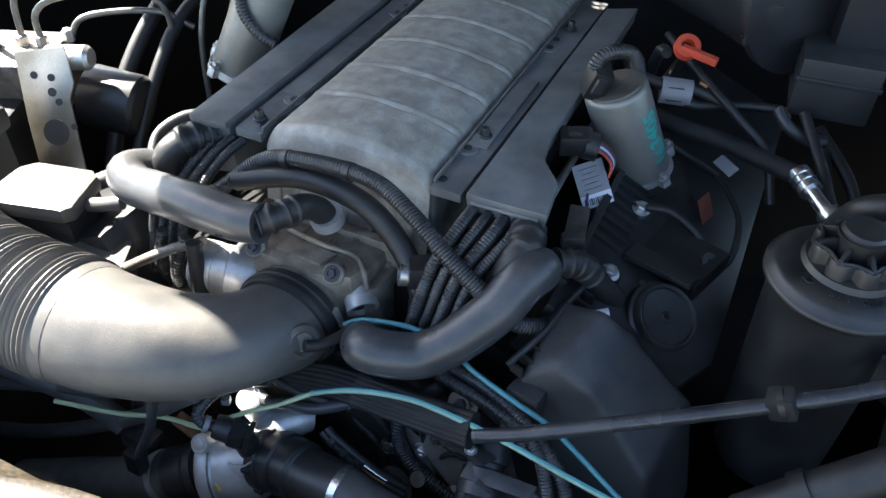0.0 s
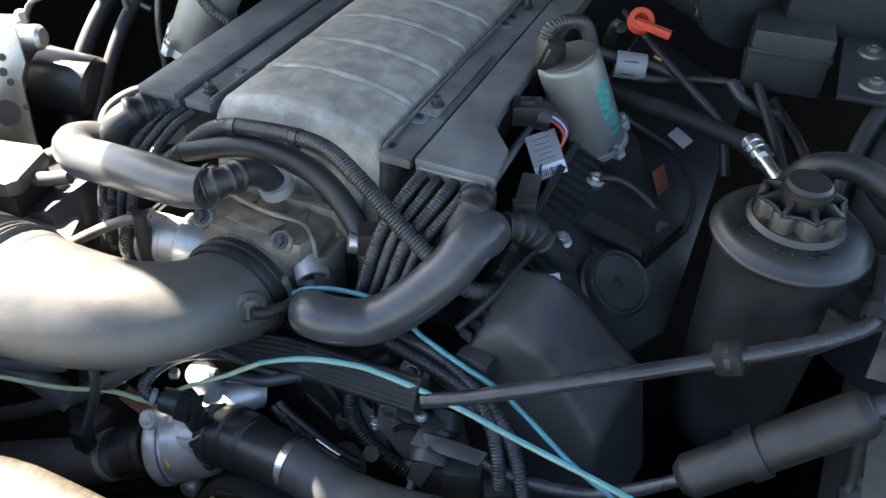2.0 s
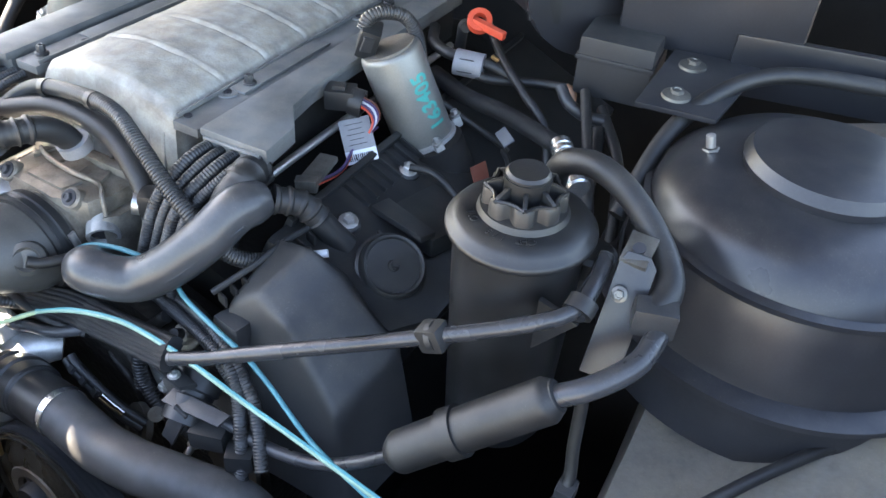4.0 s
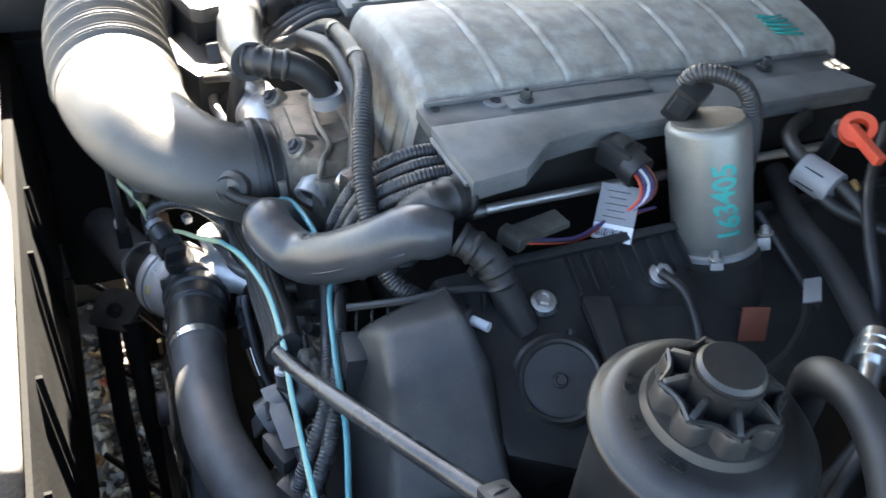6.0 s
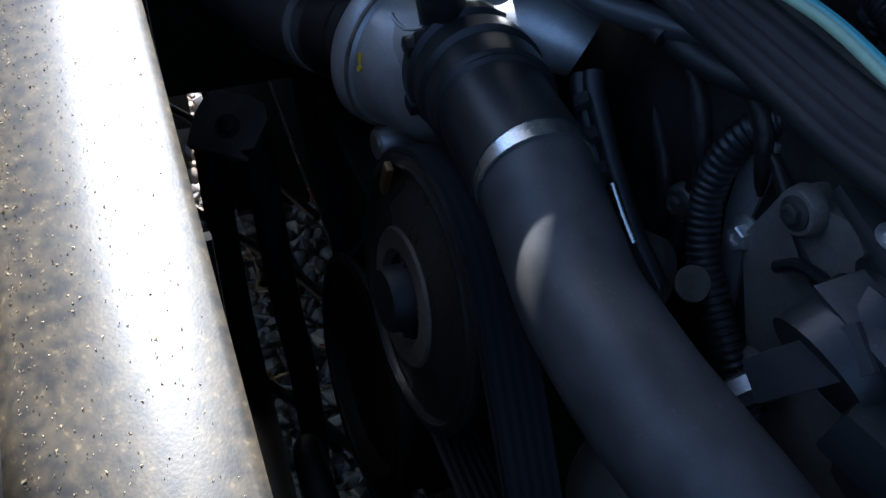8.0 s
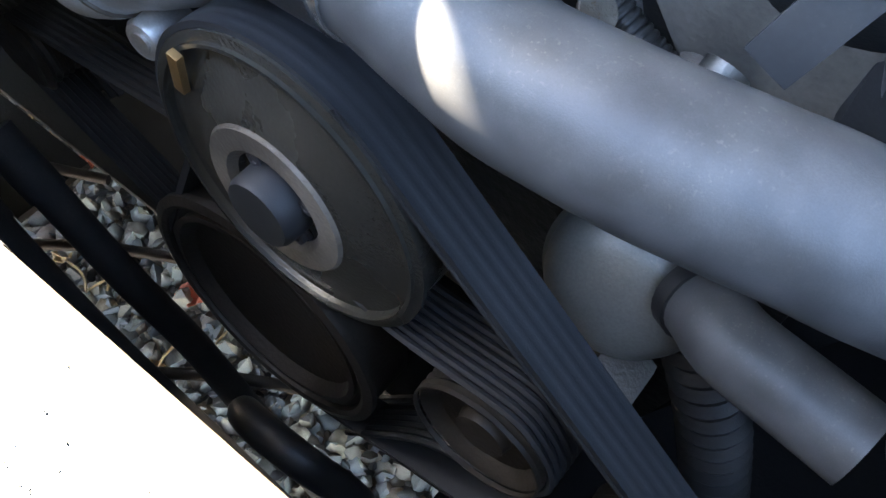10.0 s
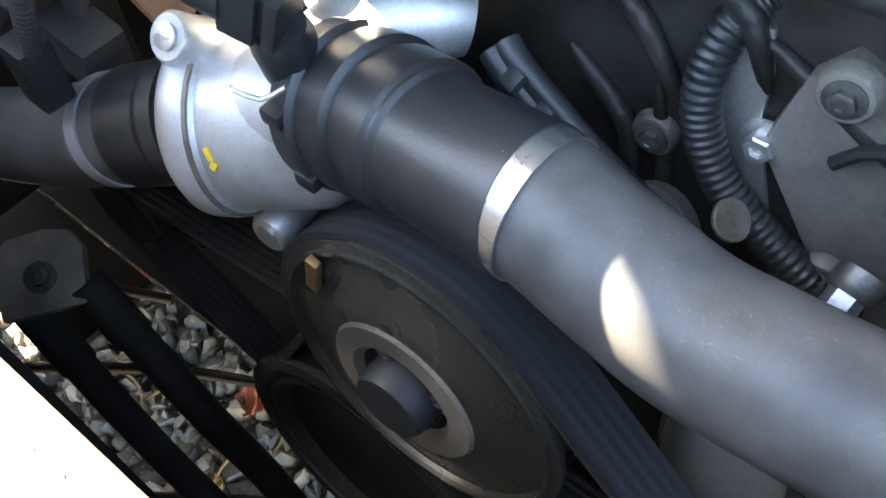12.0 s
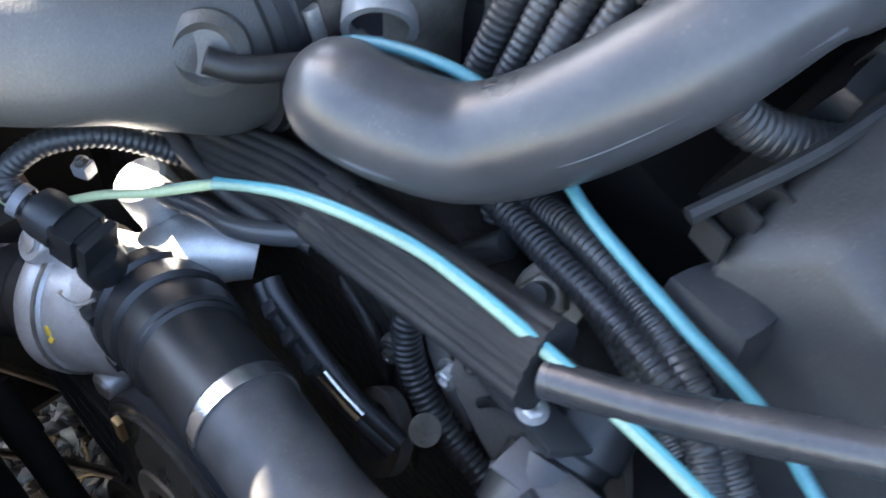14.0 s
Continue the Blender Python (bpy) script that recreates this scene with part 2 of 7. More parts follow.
def ribbon(points, w, h, ribs, face):
    """A broad flat bundle along a smooth curve, its face towards the given side, with lengthwise ribs."""
    bm = bmesh.new()
    path, total = smooth_path(points, 0.004)
    n, seg = len(path), max(24, ribs * 16)
    rings = []
    for i, c in enumerate(path):
        tan = (path[min(i + 1, n - 1)] - path[max(i - 1, 0)]).normalized()
        side = tan.cross(V(*face)).normalized()
        up = side.cross(tan)
        ring = []
        for k in range(seg):
            a = math.tau * k / seg
            u = math.cos(a)
            rib = 0.0013 * abs(math.sin(math.pi * ribs * (u + 1) / 2)) if ribs else 0.0
            lift = math.copysign(abs(math.sin(a)) ** 0.6, math.sin(a)) * (h + rib)
            ring.append(bm.verts.new(c + side * (u * w) + up * lift))
        rings.append(ring)
    for a, b in zip(rings, rings[1:]):
        for k in range(seg):
            bm.faces.new((a[k], a[(k + 1) % seg], b[(k + 1) % seg], b[k]))
    bm.faces.new(rings[0][::-1])
    bm.faces.new(rings[-1])
    bmesh.ops.recalc_face_normals(bm, faces=bm.faces[:])
    return bm


def ridged(r, depth, pitch):
    return lambda s, total: r - depth * (0.5 + 0.5 * math.cos(math.tau * s / pitch))


def loom(points, r=0.0075, pitch=0.0031, seg=12):
    return tube(points, lambda s, t: r if (s / pitch) % 1 < 0.6 else r * 0.90, seg, pitch / 4)


def axis_pose(base, along):
    """A pose at base whose z axis points along."""
    return Matrix.Translation(base) @ Vector(along).to_track_quat("Z", "Y").to_matrix().to_4x4()


def lathe(profile, m=None, seg=28, bm=None):
    """A turned body from (radius, height) pairs."""
    bm = bm or bmesh.new()
    m = m or Matrix()
    rings = [[bm.verts.new(m @ V(r * math.cos(math.tau * k / seg), r * math.sin(math.tau * k / seg), z)) for k in range(seg)] for r, z in profile]
    for a, b in zip(rings, rings[1:]):
        for k in range(seg):
            bm.faces.new((a[k], a[(k + 1) % seg], b[(k + 1) % seg], b[k]))
    bm.faces.new(rings[0][::-1])
    bm.faces.new(rings[-1])
    return bm


def block(sx, sy, sz, m=None, bevel=0.002, bm=None, segments=2):
    """A box with rounded edges, centred on m."""
    own = bmesh.new()
    bmesh.ops.create_cube(own, size=1.0, matrix=Matrix.Diagonal((sx, sy, sz, 1)))
    if bevel:
        bmesh.ops.bevel(own, geom=own.edges[:], offset=min(bevel, 0.45 * min(sx, sy, sz)), segments=segments, profile=0.7, affect="EDGES")
    bmesh.ops.transform(own, matrix=m or Matrix(), verts=own.verts)
    return merge_into(bm, own)


def merge_into(bm, own):
    if bm is None:
        return own
    me = bpy.data.meshes.new("t")
    own.to_mesh(me)
    own.free()
    bm.from_mesh(me)
    bpy.data.meshes.remove(me)
    return bm


def prism(outline, z0, z1, m=None, bevel=0.002, bm=None):
    """A flat outline in x and y raised from z0 to z1, with rounded edges."""
    own = bmesh.new()
    low = [own.verts.new((x, y, z0)) for x, y in outline]
    high = [own.verts.new((x, y, z1)) for x, y in outline]
    n = len(low)
    own.faces.new(high)
    own.faces.new(low[::-1])
    for i in range(n):
        own.faces.new((low[i], low[(i + 1) % n], high[(i + 1) % n], high[i]))
    bmesh.ops.recalc_face_normals(own, faces=own.faces[:])
    if bevel:
        bmesh.ops.bevel(own, geom=own.edges[:], offset=bevel, segments=2, profile=0.7, affect="EDGES")
    if m:
        bmesh.ops.transform(own, matrix=m, verts=own.verts)
    return merge_into(bm, own)


def mesh_object(name, bm, mat, sharp=38):
    bmesh.ops.recalc_face_normals(bm, faces=bm.faces[:])
    me = bpy.data.meshes.new(name)
    bm.to_mesh(me)
    bm.free()
    me.materials.append(M[mat] if isinstance(mat, str) else mat)
    me.shade_smooth()
    me.set_sharp_from_angle(angle=radians(sharp))
    return new(name, me)


def part(name, bm, mat, parent, label=""):
    """One mesh under a thing or under a part."""
    ob = mesh_object(name, bm, mat)
    ob.parent = parent
    ob.matrix_parent_inverse = parent.matrix_world.inverted()
    return tagged(ob, label)


def thing(name, at, label, category, group="", kind=""):
    ob = new(name)
    ob.matrix_world = Matrix.Translation(at)
    ob.empty_display_size = 0.01
    bpy.context.view_layer.update()
    return tagged(ob, label, category, group, kind)


def solo(name, bm, mat, label, category, group="", kind=""):
    return tagged(mesh_object(name, bm, mat), label, category, group, kind)


def moved(ob, x, y, z):
    """Sets a finished thing over by so much."""
    ob.location = ob.location + V(x, y, z)
    return ob


def bolt_mesh(at, along=(0, 0, 1), r=0.006, h=0.006, flange=True):
    """A hexagon bolt head on a washer face, with a dimple."""
    m = axis_pose(at, along)
    bm = bmesh.new()
    if flange:
        lathe([(r * 1.5, 0), (r * 1.5, h * 0.22), (r * 1.3, h * 0.3)], m, 20, bm)
    lathe([(r, h * 0.25), (r, h * 0.9), (r * 0.85, h), (r * 0.5, h), (r * 0.42, h * 0.8)], m, 6, bm)
    return bm


def ring_mesh(points_r, at, along, seg=36):
    """A turned ring from closed (radius, height) pairs."""
    bm, m = bmesh.new(), axis_pose(at, along)
    rings = [[bm.verts.new(m @ V(r * math.cos(math.tau * k / seg), r * math.sin(math.tau * k / seg), z)) for k in range(seg)] for r, z in points_r]
    for a, b in zip(rings, rings[1:] + rings[:1]):
        for k in range(seg):
            bm.faces.new((a[k], a[(k + 1) % seg], b[(k + 1) % seg], b[k]))
    return bm


def collar(at, along, r, width, thick=0.0012, seg=36):
    w = width / 2
    return ring_mesh([(r, -w), (r + thick, -w), (r + thick, w), (r, w)], at, along, seg)


def text_mesh(words, size, extrude=0.0004):
    """The built-in font's letters as a bmesh in x and y, starting at the origin."""
    curve = bpy.data.curves.new("letters", "FONT")
    curve.body, curve.size, curve.extrude, curve.offset = words, size, extrude, size * 0.012
    tmp = bpy.data.objects.new("letters", curve)
    scene.collection.objects.link(tmp)
    bpy.context.view_layer.update()
    me = bpy.data.meshes.new_from_object(tmp.evaluated_get(bpy.context.evaluated_depsgraph_get()))
    bpy.data.objects.remove(tmp)
    bm = bmesh.new()
    bm.from_mesh(me)
    bpy.data.meshes.remove(me)
    return bm


def ring_text(words, size, radius, start, spread, m):
    """Letters set clockwise round a ring, their heads outwards."""
    bm = bmesh.new()
    for k, ch in enumerate(words):
        if ch == " ":
            continue
        own = text_mesh(ch, size, 0.0008)
        ang = start - k * spread / radius * 1.1
        bmesh.ops.transform(own, matrix=m @ Matrix.Rotation(ang - math.pi / 2, 4, "Z") @ Matrix.Translation((-size * 0.3, radius - size * 0.35, 0)), verts=own.verts)
        merge_into(bm, own)
    return bm


# ---- the setting ----
def grid_sheet(x0, x1, y0, y1, nx, ny, height):
    bm = bmesh.new()
    rows = [[bm.verts.new((x0 + (x1 - x0) * i / nx, y0 + (y1 - y0) * j / ny, height(x0 + (x1 - x0) * i / nx, y0 + (y1 - y0) * j / ny))) for i in range(nx + 1)] for j in range(ny + 1)]
    for a, b in zip(rows, rows[1:]):
        for i in range(nx):
            bm.faces.new((a[i], a[i + 1], b[i + 1], b[i]))
    return bm


def build_ground():
    solo("ground", grid_sheet(-300, 300, -300, 300, 24, 24, lambda x, y: -0.012), "ground", "pale gravelly soil under and around the car", "ground", kind="structure")
    rng = random.Random(4)
    bm = bmesh.new()
    for k in range(9000):
        x, y = (rng.uniform(-1.25, 0.35), rng.uniform(-0.75, 0.45)) if k < 2600 else (rng.uniform(-0.75, 0.2), rng.uniform(-0.45, -0.12))
        s = rng.choice((0.005, 0.007, 0.009, 0.012, 0.016, 0.021))
        own = bmesh.new()
        bmesh.ops.create_icosphere(own, subdivisions=1, radius=1.0)
        for v in own.verts:
            v.co *= rng.uniform(0.72, 1.15)
        m = Matrix.Translation((x, y, rng.uniform(-0.011, 0.006))) @ Euler((rng.uniform(0, 6), rng.uniform(0, 6), rng.uniform(0, 6))).to_matrix().to_4x4() @ Matrix.Diagonal((s * rng.uniform(0.8, 1.4), s, s * rng.uniform(0.5, 0.9), 1))
        bmesh.ops.transform(own, matrix=m, verts=own.verts)
        merge_into(bm, own)
    ob = mesh_object("gravel", bm, "stone", 50)
    tagged(ob, "loose grey and tan gravel stones on the ground", "gravel", kind="stuff")


def leaf_mesh(at, size, turn, rng):
    bm = bmesh.new()
    n = 7
    up = [V(size * (i / n - 0.5), size * 0.42 * math.sin(math.pi * i / n) ** 0.7 * rng.uniform(0.75, 1.1), 0.006 * math.sin(3 * i)) for i in range(n + 1)]
    dn = [V(p.x, -p.y * rng.uniform(0.7, 1.05), p.z + 0.003) for p in up]
    a, b = [bm.verts.new(p) for p in up], [bm.verts.new(p) for p in dn]
    mid = [bm.verts.new(V(p.x, 0, p.z - 0.004)) for p in up]
    for i in range(n):
        bm.faces.new((mid[i], mid[i + 1], a[i + 1], a[i]))
        bm.faces.new((b[i], b[i + 1], mid[i + 1], mid[i]))
    bmesh.ops.remove_doubles(bm, verts=bm.verts, dist=0.0004)
    bmesh.ops.solidify(bm, geom=bm.faces[:], thickness=0.0006)
    bmesh.ops.transform(bm, matrix=Matrix.Translation(at) @ Euler(turn).to_matrix().to_4x4(), verts=bm.verts)
    return bm


def build_leaves():
    rng = random.Random(9)
    solo("fallen_leaf", leaf_mesh((-0.325, -0.232, 0.022), 0.058, (0.25, -0.3, 0.6), rng), "leaf", "dry red fallen leaf on the gravel", "leaf", "fallen leaves")
    for i in range(46):
        x, y = rng.uniform(-0.8, 0.1), rng.uniform(-0.5, 0.3)
        if (x + 0.32) ** 2 + (y + 0.23) ** 2 < 0.01:
            continue
        solo("fallen_leaf", leaf_mesh((x, y, 0.02), rng.uniform(0.02, 0.045), (rng.uniform(-0.4, 0.4), rng.uniform(-0.4, 0.4), rng.uniform(0, 6)), rng), "leaf" if i % 5 == 0 else "leafb", "small curled brown dry leaf on the gravel", "leaf", "fallen leaves")
    bm = bmesh.new()
    for i in range(60):
        x, y, a, l = rng.uniform(-0.8, 0.2), rng.uniform(-0.5, 0.3), rng.uniform(0, 6), rng.uniform(0.03, 0.09)
        tube([(x, y, 0.016), (x + l * 0.5 * math.cos(a), y + l * 0.5 * math.sin(a), 0.022), (x + l * math.cos(a + 0.3), y + l * math.sin(a + 0.3), 0.016)], 0.0022, 5, 0.01, bm)
    solo("twigs", bm, "leafb", "short dry twigs scattered over the gravel", "twigs", kind="stuff")


def build_bay():
    """Closed sides of the engine bay and the raised bonnet that shades it."""
    slope = math.atan(0.66)
    # two short slanting rows of small slots, assumed in the unseen bonnet, let dots of sun through
    slots = [(-0.316 + 0.01264 * k + 0.004 * row, 0.5455 + 0.00272 * k + 0.0125 * row) for k in range(5) for row in range(2)]
    xs = sorted({-0.70, 0.80, *(round(x + d, 5) for x, y in slots for d in (0, 0.0085))})
    ys = sorted({-0.70, 1.16, *(round(y + d, 5) for x, y in slots for d in (0, 0.0065))})
    hood = bmesh.new()
    pts = [[hood.verts.new((x, y, 0)) for x in xs] for y in ys]
    for a in range(len(ys) - 1):
        for c in range(len(xs) - 1):
            mx, my = (xs[c] + xs[c + 1]) / 2, (ys[a] + ys[a + 1]) / 2
            if not any(x < mx < x + 0.0085 and y < my < y + 0.0065 for x, y in slots):
                hood.faces.new((pts[a][c], pts[a][c + 1], pts[a + 1][c + 1], pts[a + 1][c]))
    # Edge out of view, notched to place shadow lines and the hose's sun patch.
    rim = [(-0.82, -0.70), (-0.818, -0.361), (-0.811, -0.322), (-0.7745, -0.3085), (-0.7466, -0.286), (-0.7267, -0.261), (-0.80, -0.238), (-0.955, -0.205), (-0.91, -0.176), (-0.870, -0.153), (-0.858, -0.147), (-0.8415, -0.1425), (-0.8405, -0.135), (-0.846, -0.128), (-0.898, -0.121), (-0.905, -0.105), (-0.885, -0.05), (-0.875, 0.02), (-0.89, 0.12), (-1.0, 0.22), (-1.06, 0.33), (-1.06, 1.16)]
    for (xa, ya), (xb, yb) in zip(rim, rim[1:]):
        hood.faces.new([hood.verts.new(q) for q in ((xa, ya, 0), (-0.70, ya, 0), (-0.70, yb, 0), (xb, yb, 0))])
    bmesh.ops.solidify(hood, geom=hood.faces[:], thickness=0.003)
    bmesh.ops.transform(hood, matrix=Matrix.Translation((0, 0, 1.80)) @ Matrix.Rotation(-slope, 4, "X"), verts=hood.verts)
    solo("ceiling_bonnet", hood, "body", "raised dark car bonnet over the engine bay", "bonnet", kind="structure")
    # Bay walls carry the depth's shade in their near-black colour.
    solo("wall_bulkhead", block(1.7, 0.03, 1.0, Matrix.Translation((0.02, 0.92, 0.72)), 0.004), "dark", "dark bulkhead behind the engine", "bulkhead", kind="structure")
    # Added down to the ground to hide the lit gravel beyond.
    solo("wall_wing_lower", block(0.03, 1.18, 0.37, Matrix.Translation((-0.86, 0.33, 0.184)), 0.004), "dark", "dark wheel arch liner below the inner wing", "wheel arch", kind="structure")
    # Added light block: keeps sunlit ground from brightening the pulleys.
    solo("wall_wing_nose", block(0.03, 0.52, 0.37, Matrix.Translation((-0.86, -0.60, 0.184)), 0.004), "dark", "dark panel added at the bumper corner to cut bounced light", "wheel arch", kind="structure")
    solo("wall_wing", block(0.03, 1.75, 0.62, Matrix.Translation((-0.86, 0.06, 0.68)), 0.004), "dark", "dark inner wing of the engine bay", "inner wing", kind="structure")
    # near-black undertray, open behind the radiator, and engine block mass, both standing in for deep shade
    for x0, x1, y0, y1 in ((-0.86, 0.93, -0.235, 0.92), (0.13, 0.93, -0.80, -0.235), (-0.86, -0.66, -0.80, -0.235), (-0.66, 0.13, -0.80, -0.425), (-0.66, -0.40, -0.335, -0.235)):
        solo("floor_undertray", block(x1 - x0 - 0.004, y1 - y0 - 0.004, 0.01, Matrix.Translation(((x0 + x1) / 2, (y0 + y1) / 2, 0.25)), 0.002), "dark", "near-black undertray added below the engine, standing for deep shade", "undertray", kind="structure")
    solo("engine_block", prism([(-0.24, 0.28), (0.24, 0.28), (0.31, 0.55), (0.26, 0.88), (0.11, 0.95), (-0.11, 0.95), (-0.26, 0.86), (-0.31, 0.55)], -0.52, 0.112, Matrix(((1, 0, 0, 0), (0, 0, -1, 0), (0, 1, 0, 0), (0, 0, 0, 1))), 0.01), "dark", "near-black engine block under the covers, deep shade in its colour", "engine block")
    # dusty inner wing on the driver's side, a ledge that falls away to the front
    bm = grid_sheet(0.578, 0.92, -0.62, 0.62, 24, 50, lambda x, y: 0.84 + 0.10 * max(0.0, (x - 0.62) / 0.3) + 0.03 * math.sin(5 * y) + 0.05 * min(1, max(0, y - 0.02) / 0.1) - 0.10 * max(0.0, 0.592 - x) / 0.014)
    bmesh.ops.solidify(bm, geom=bm.faces[:], thickness=0.004)
    solo("wall_apron", bm, "apron", "dusty grey inner wing ledge beside the engine", "inner wing", kind="structure")
    # Added wall hides lit ground below the ledge; its black stands for shade.
    solo("wall_shade_filler", block(0.02, 1.24, 0.545, Matrix.Translation((0.605, 0.0, 0.528)), 0.003), "dark", "near-black panel added below the inner wing ledge, shade in its colour", "wheel arch", kind="structure")
    solo("wall_wing_side", block(0.02, 1.6, 0.5, Matrix.Translation((0.93, 0.06, 0.85)), 0.004), "body", "dark painted wing side", "inner wing", kind="structure")


def build_shroud():
    """Radiator top cover: a sandy lip, a step, and a broad panel with clips."""
    s = thing("radiator_cover", (0, -0.5, 0.88), "weathered grey plastic radiator cover in bright sun, sandy lip", "radiator cover")
    bm = bmesh.new()
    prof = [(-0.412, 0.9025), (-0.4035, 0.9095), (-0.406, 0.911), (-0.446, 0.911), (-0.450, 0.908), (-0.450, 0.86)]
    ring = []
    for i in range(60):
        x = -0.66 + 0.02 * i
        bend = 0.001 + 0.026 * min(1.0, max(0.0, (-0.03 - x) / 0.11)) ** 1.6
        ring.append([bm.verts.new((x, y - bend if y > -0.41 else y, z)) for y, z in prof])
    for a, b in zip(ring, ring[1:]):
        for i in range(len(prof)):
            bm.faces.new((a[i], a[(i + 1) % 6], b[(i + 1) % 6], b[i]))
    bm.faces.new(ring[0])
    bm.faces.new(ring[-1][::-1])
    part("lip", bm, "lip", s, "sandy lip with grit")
    panel = prism([(-0.66, -0.60), (0.262, -0.592), (0.262, -0.4505), (-0.13, -0.4505), (-0.13, -0.456), (-0.66, -0.456)], 0.87, 0.918, None, 0.004)
    part("panel", panel, "shroud", s)
    low = prism([(0.2625, -0.60), (0.66, -0.60), (0.66, -0.4505), (0.2625, -0.4505)], 0.86, 0.895, None, 0.004)
    part("corner_panel", low, "shroud", s)
    for x in (-0.28, -0.47):
        rib = prism([(x - 0.02, -0.585), (x + 0.02, -0.585), (x + 0.026, -0.462), (x - 0.014, -0.462)], 0.9185, 0.9215, None, 0.0025)
        part("raised_rib", rib, "shroud", s)
    part("front_rail", prism([(-0.66, -0.80), (0.66, -0.80), (0.66, -0.635), (-0.66, -0.635)], 0.86, 0.915, None, 0.006), "shroud", s)
    part("seam", tube([(-0.10, -0.537, 0.9185), (0.018, -0.530, 0.9185), (0.176, -0.521, 0.9185)], 0.0011, 6), "ink", s, "thin dark joint line")
    clip = part("clip", block(0.022, 0.018, 0.014, Matrix.Translation((-0.034, -0.526, 0.925)), 0.004), "black", s)
    part("clip_tongue", block(0.01, 0.012, 0.008, Matrix.Translation((-0.020, -0.518, 0.923)), 0.002), "black", clip)
    eye = part("fixing_ear", lathe([(0.014, 0.918), (0.014, 0.9195), (0.012, 0.9205)], Matrix.Translation((0.208, -0.505, 0)), 24), "shroud", s)
    part("fixing_hole", lathe([(0.0042, 0.9202), (0.0042, 0.9215), (0.003, 0.922)], Matrix.Translation((0.208, -0.505, 0)), 18), "dark", eye)
    # Dark discs stand for holes, with the shade inside as their colour.
    for x, y, r in ((0.083, -0.511, 0.003), (-0.112, -0.503, 0.0065), (-0.15, -0.515, 0.002), (0.018, -0.530, 0.005), (0.02, -0.497, 0.0015)):
        part("hole_disc", lathe([(r, 0.917), (r, 0.919), (r * 0.7, 0.9195)], Matrix.Translation((x, y, 0)) @ Matrix.Diagonal((1.7, 1, 1, 1)), 14), "dark", s)
    lug = block(0.03, 0.036, 0.02, Matrix.Translation((-0.165, -0.436, 0.918)), 0.003)
    part("mount_lug", lug, "shroud", s)
    part("mount_lug", block(0.028, 0.034, 0.03, Matrix.Translation((-0.215, -0.438, 0.925)), 0.003), "shroud", s)
    # drop below the lip: the back of the fan shroud and its upright webs, the gap's shade painted in as near-black
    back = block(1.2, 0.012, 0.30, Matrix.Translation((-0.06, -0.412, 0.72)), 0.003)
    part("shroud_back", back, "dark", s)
    # Unseen core block, added to hold bounced light off the belt drive.
    part("radiator_core", block(1.3, 0.13, 0.60, Matrix.Translation((0.0, -0.526, 0.562)), 0.004), "dark", s, "near-black block in the radiator's place, stops bounced light")
    rng = random.Random(2)
    for i in range(6):
        x = -0.5 + 0.15 * i + rng.uniform(-0.03, 0.03)
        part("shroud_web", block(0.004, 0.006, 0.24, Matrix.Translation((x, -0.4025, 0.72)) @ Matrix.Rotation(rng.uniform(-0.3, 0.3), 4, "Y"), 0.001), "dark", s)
    # sand grains, thickest along the step
    sand = bmesh.new()
    for k in range(3000):
        x, u = rng.uniform(-0.12, 0.34), rng.random() ** 2.2
        y, r = -0.4455 + 0.037 * u, rng.uniform(0.00012, 0.0003) * (1 if rng.random() < 0.95 else 1.7)
        own = [sand.verts.new((x + r * rng.uniform(-1.3, 1.3), y + r * rng.uniform(-1.3, 1.3), 0.9111 + r * h)) for h in (0, 0, 0, 1.6)]
        for tri in ((0, 1, 3), (1, 2, 3), (2, 0, 3)):
            sand.faces.new([own[q] for q in tri])
    solo("sand", sand, "sand", "pale sand grains scattered on the radiator cover lip", "sand", kind="stuff")
    drain = thing("overflow_hose", (0.26, -0.53, 0.92), "grey ribbed overflow hose on the radiator cover", "hose")
    part("hose", tube([(0.205, -0.532, 0.925), (0.222, -0.527, 0.938), (0.240, -0.521, 0.938), (0.262, -0.507, 0.934), (0.285, -0.497, 0.930), (0.32, -0.495, 0.925), (0.4, -0.505, 0.92)], ridged(0.0092, 0.0012, 0.004), 14, 0.001), "shroud", drain)
    part("spring_clip", collar((0.236, -0.522, 0.9385), (0.9, 0.25, -0.05), 0.0095, 0.008, 0.0016), "steel", drain, "bright spring clip")
    cup = lathe([(0.022, 0.90), (0.026, 0.93), (0.024, 0.932), (0.020, 0.905)], Matrix.Translation((0.292, -0.56, 0)), 28)
    solo("drain_cup", cup, "black", "black plastic cup beside the radiator cover", "cup")


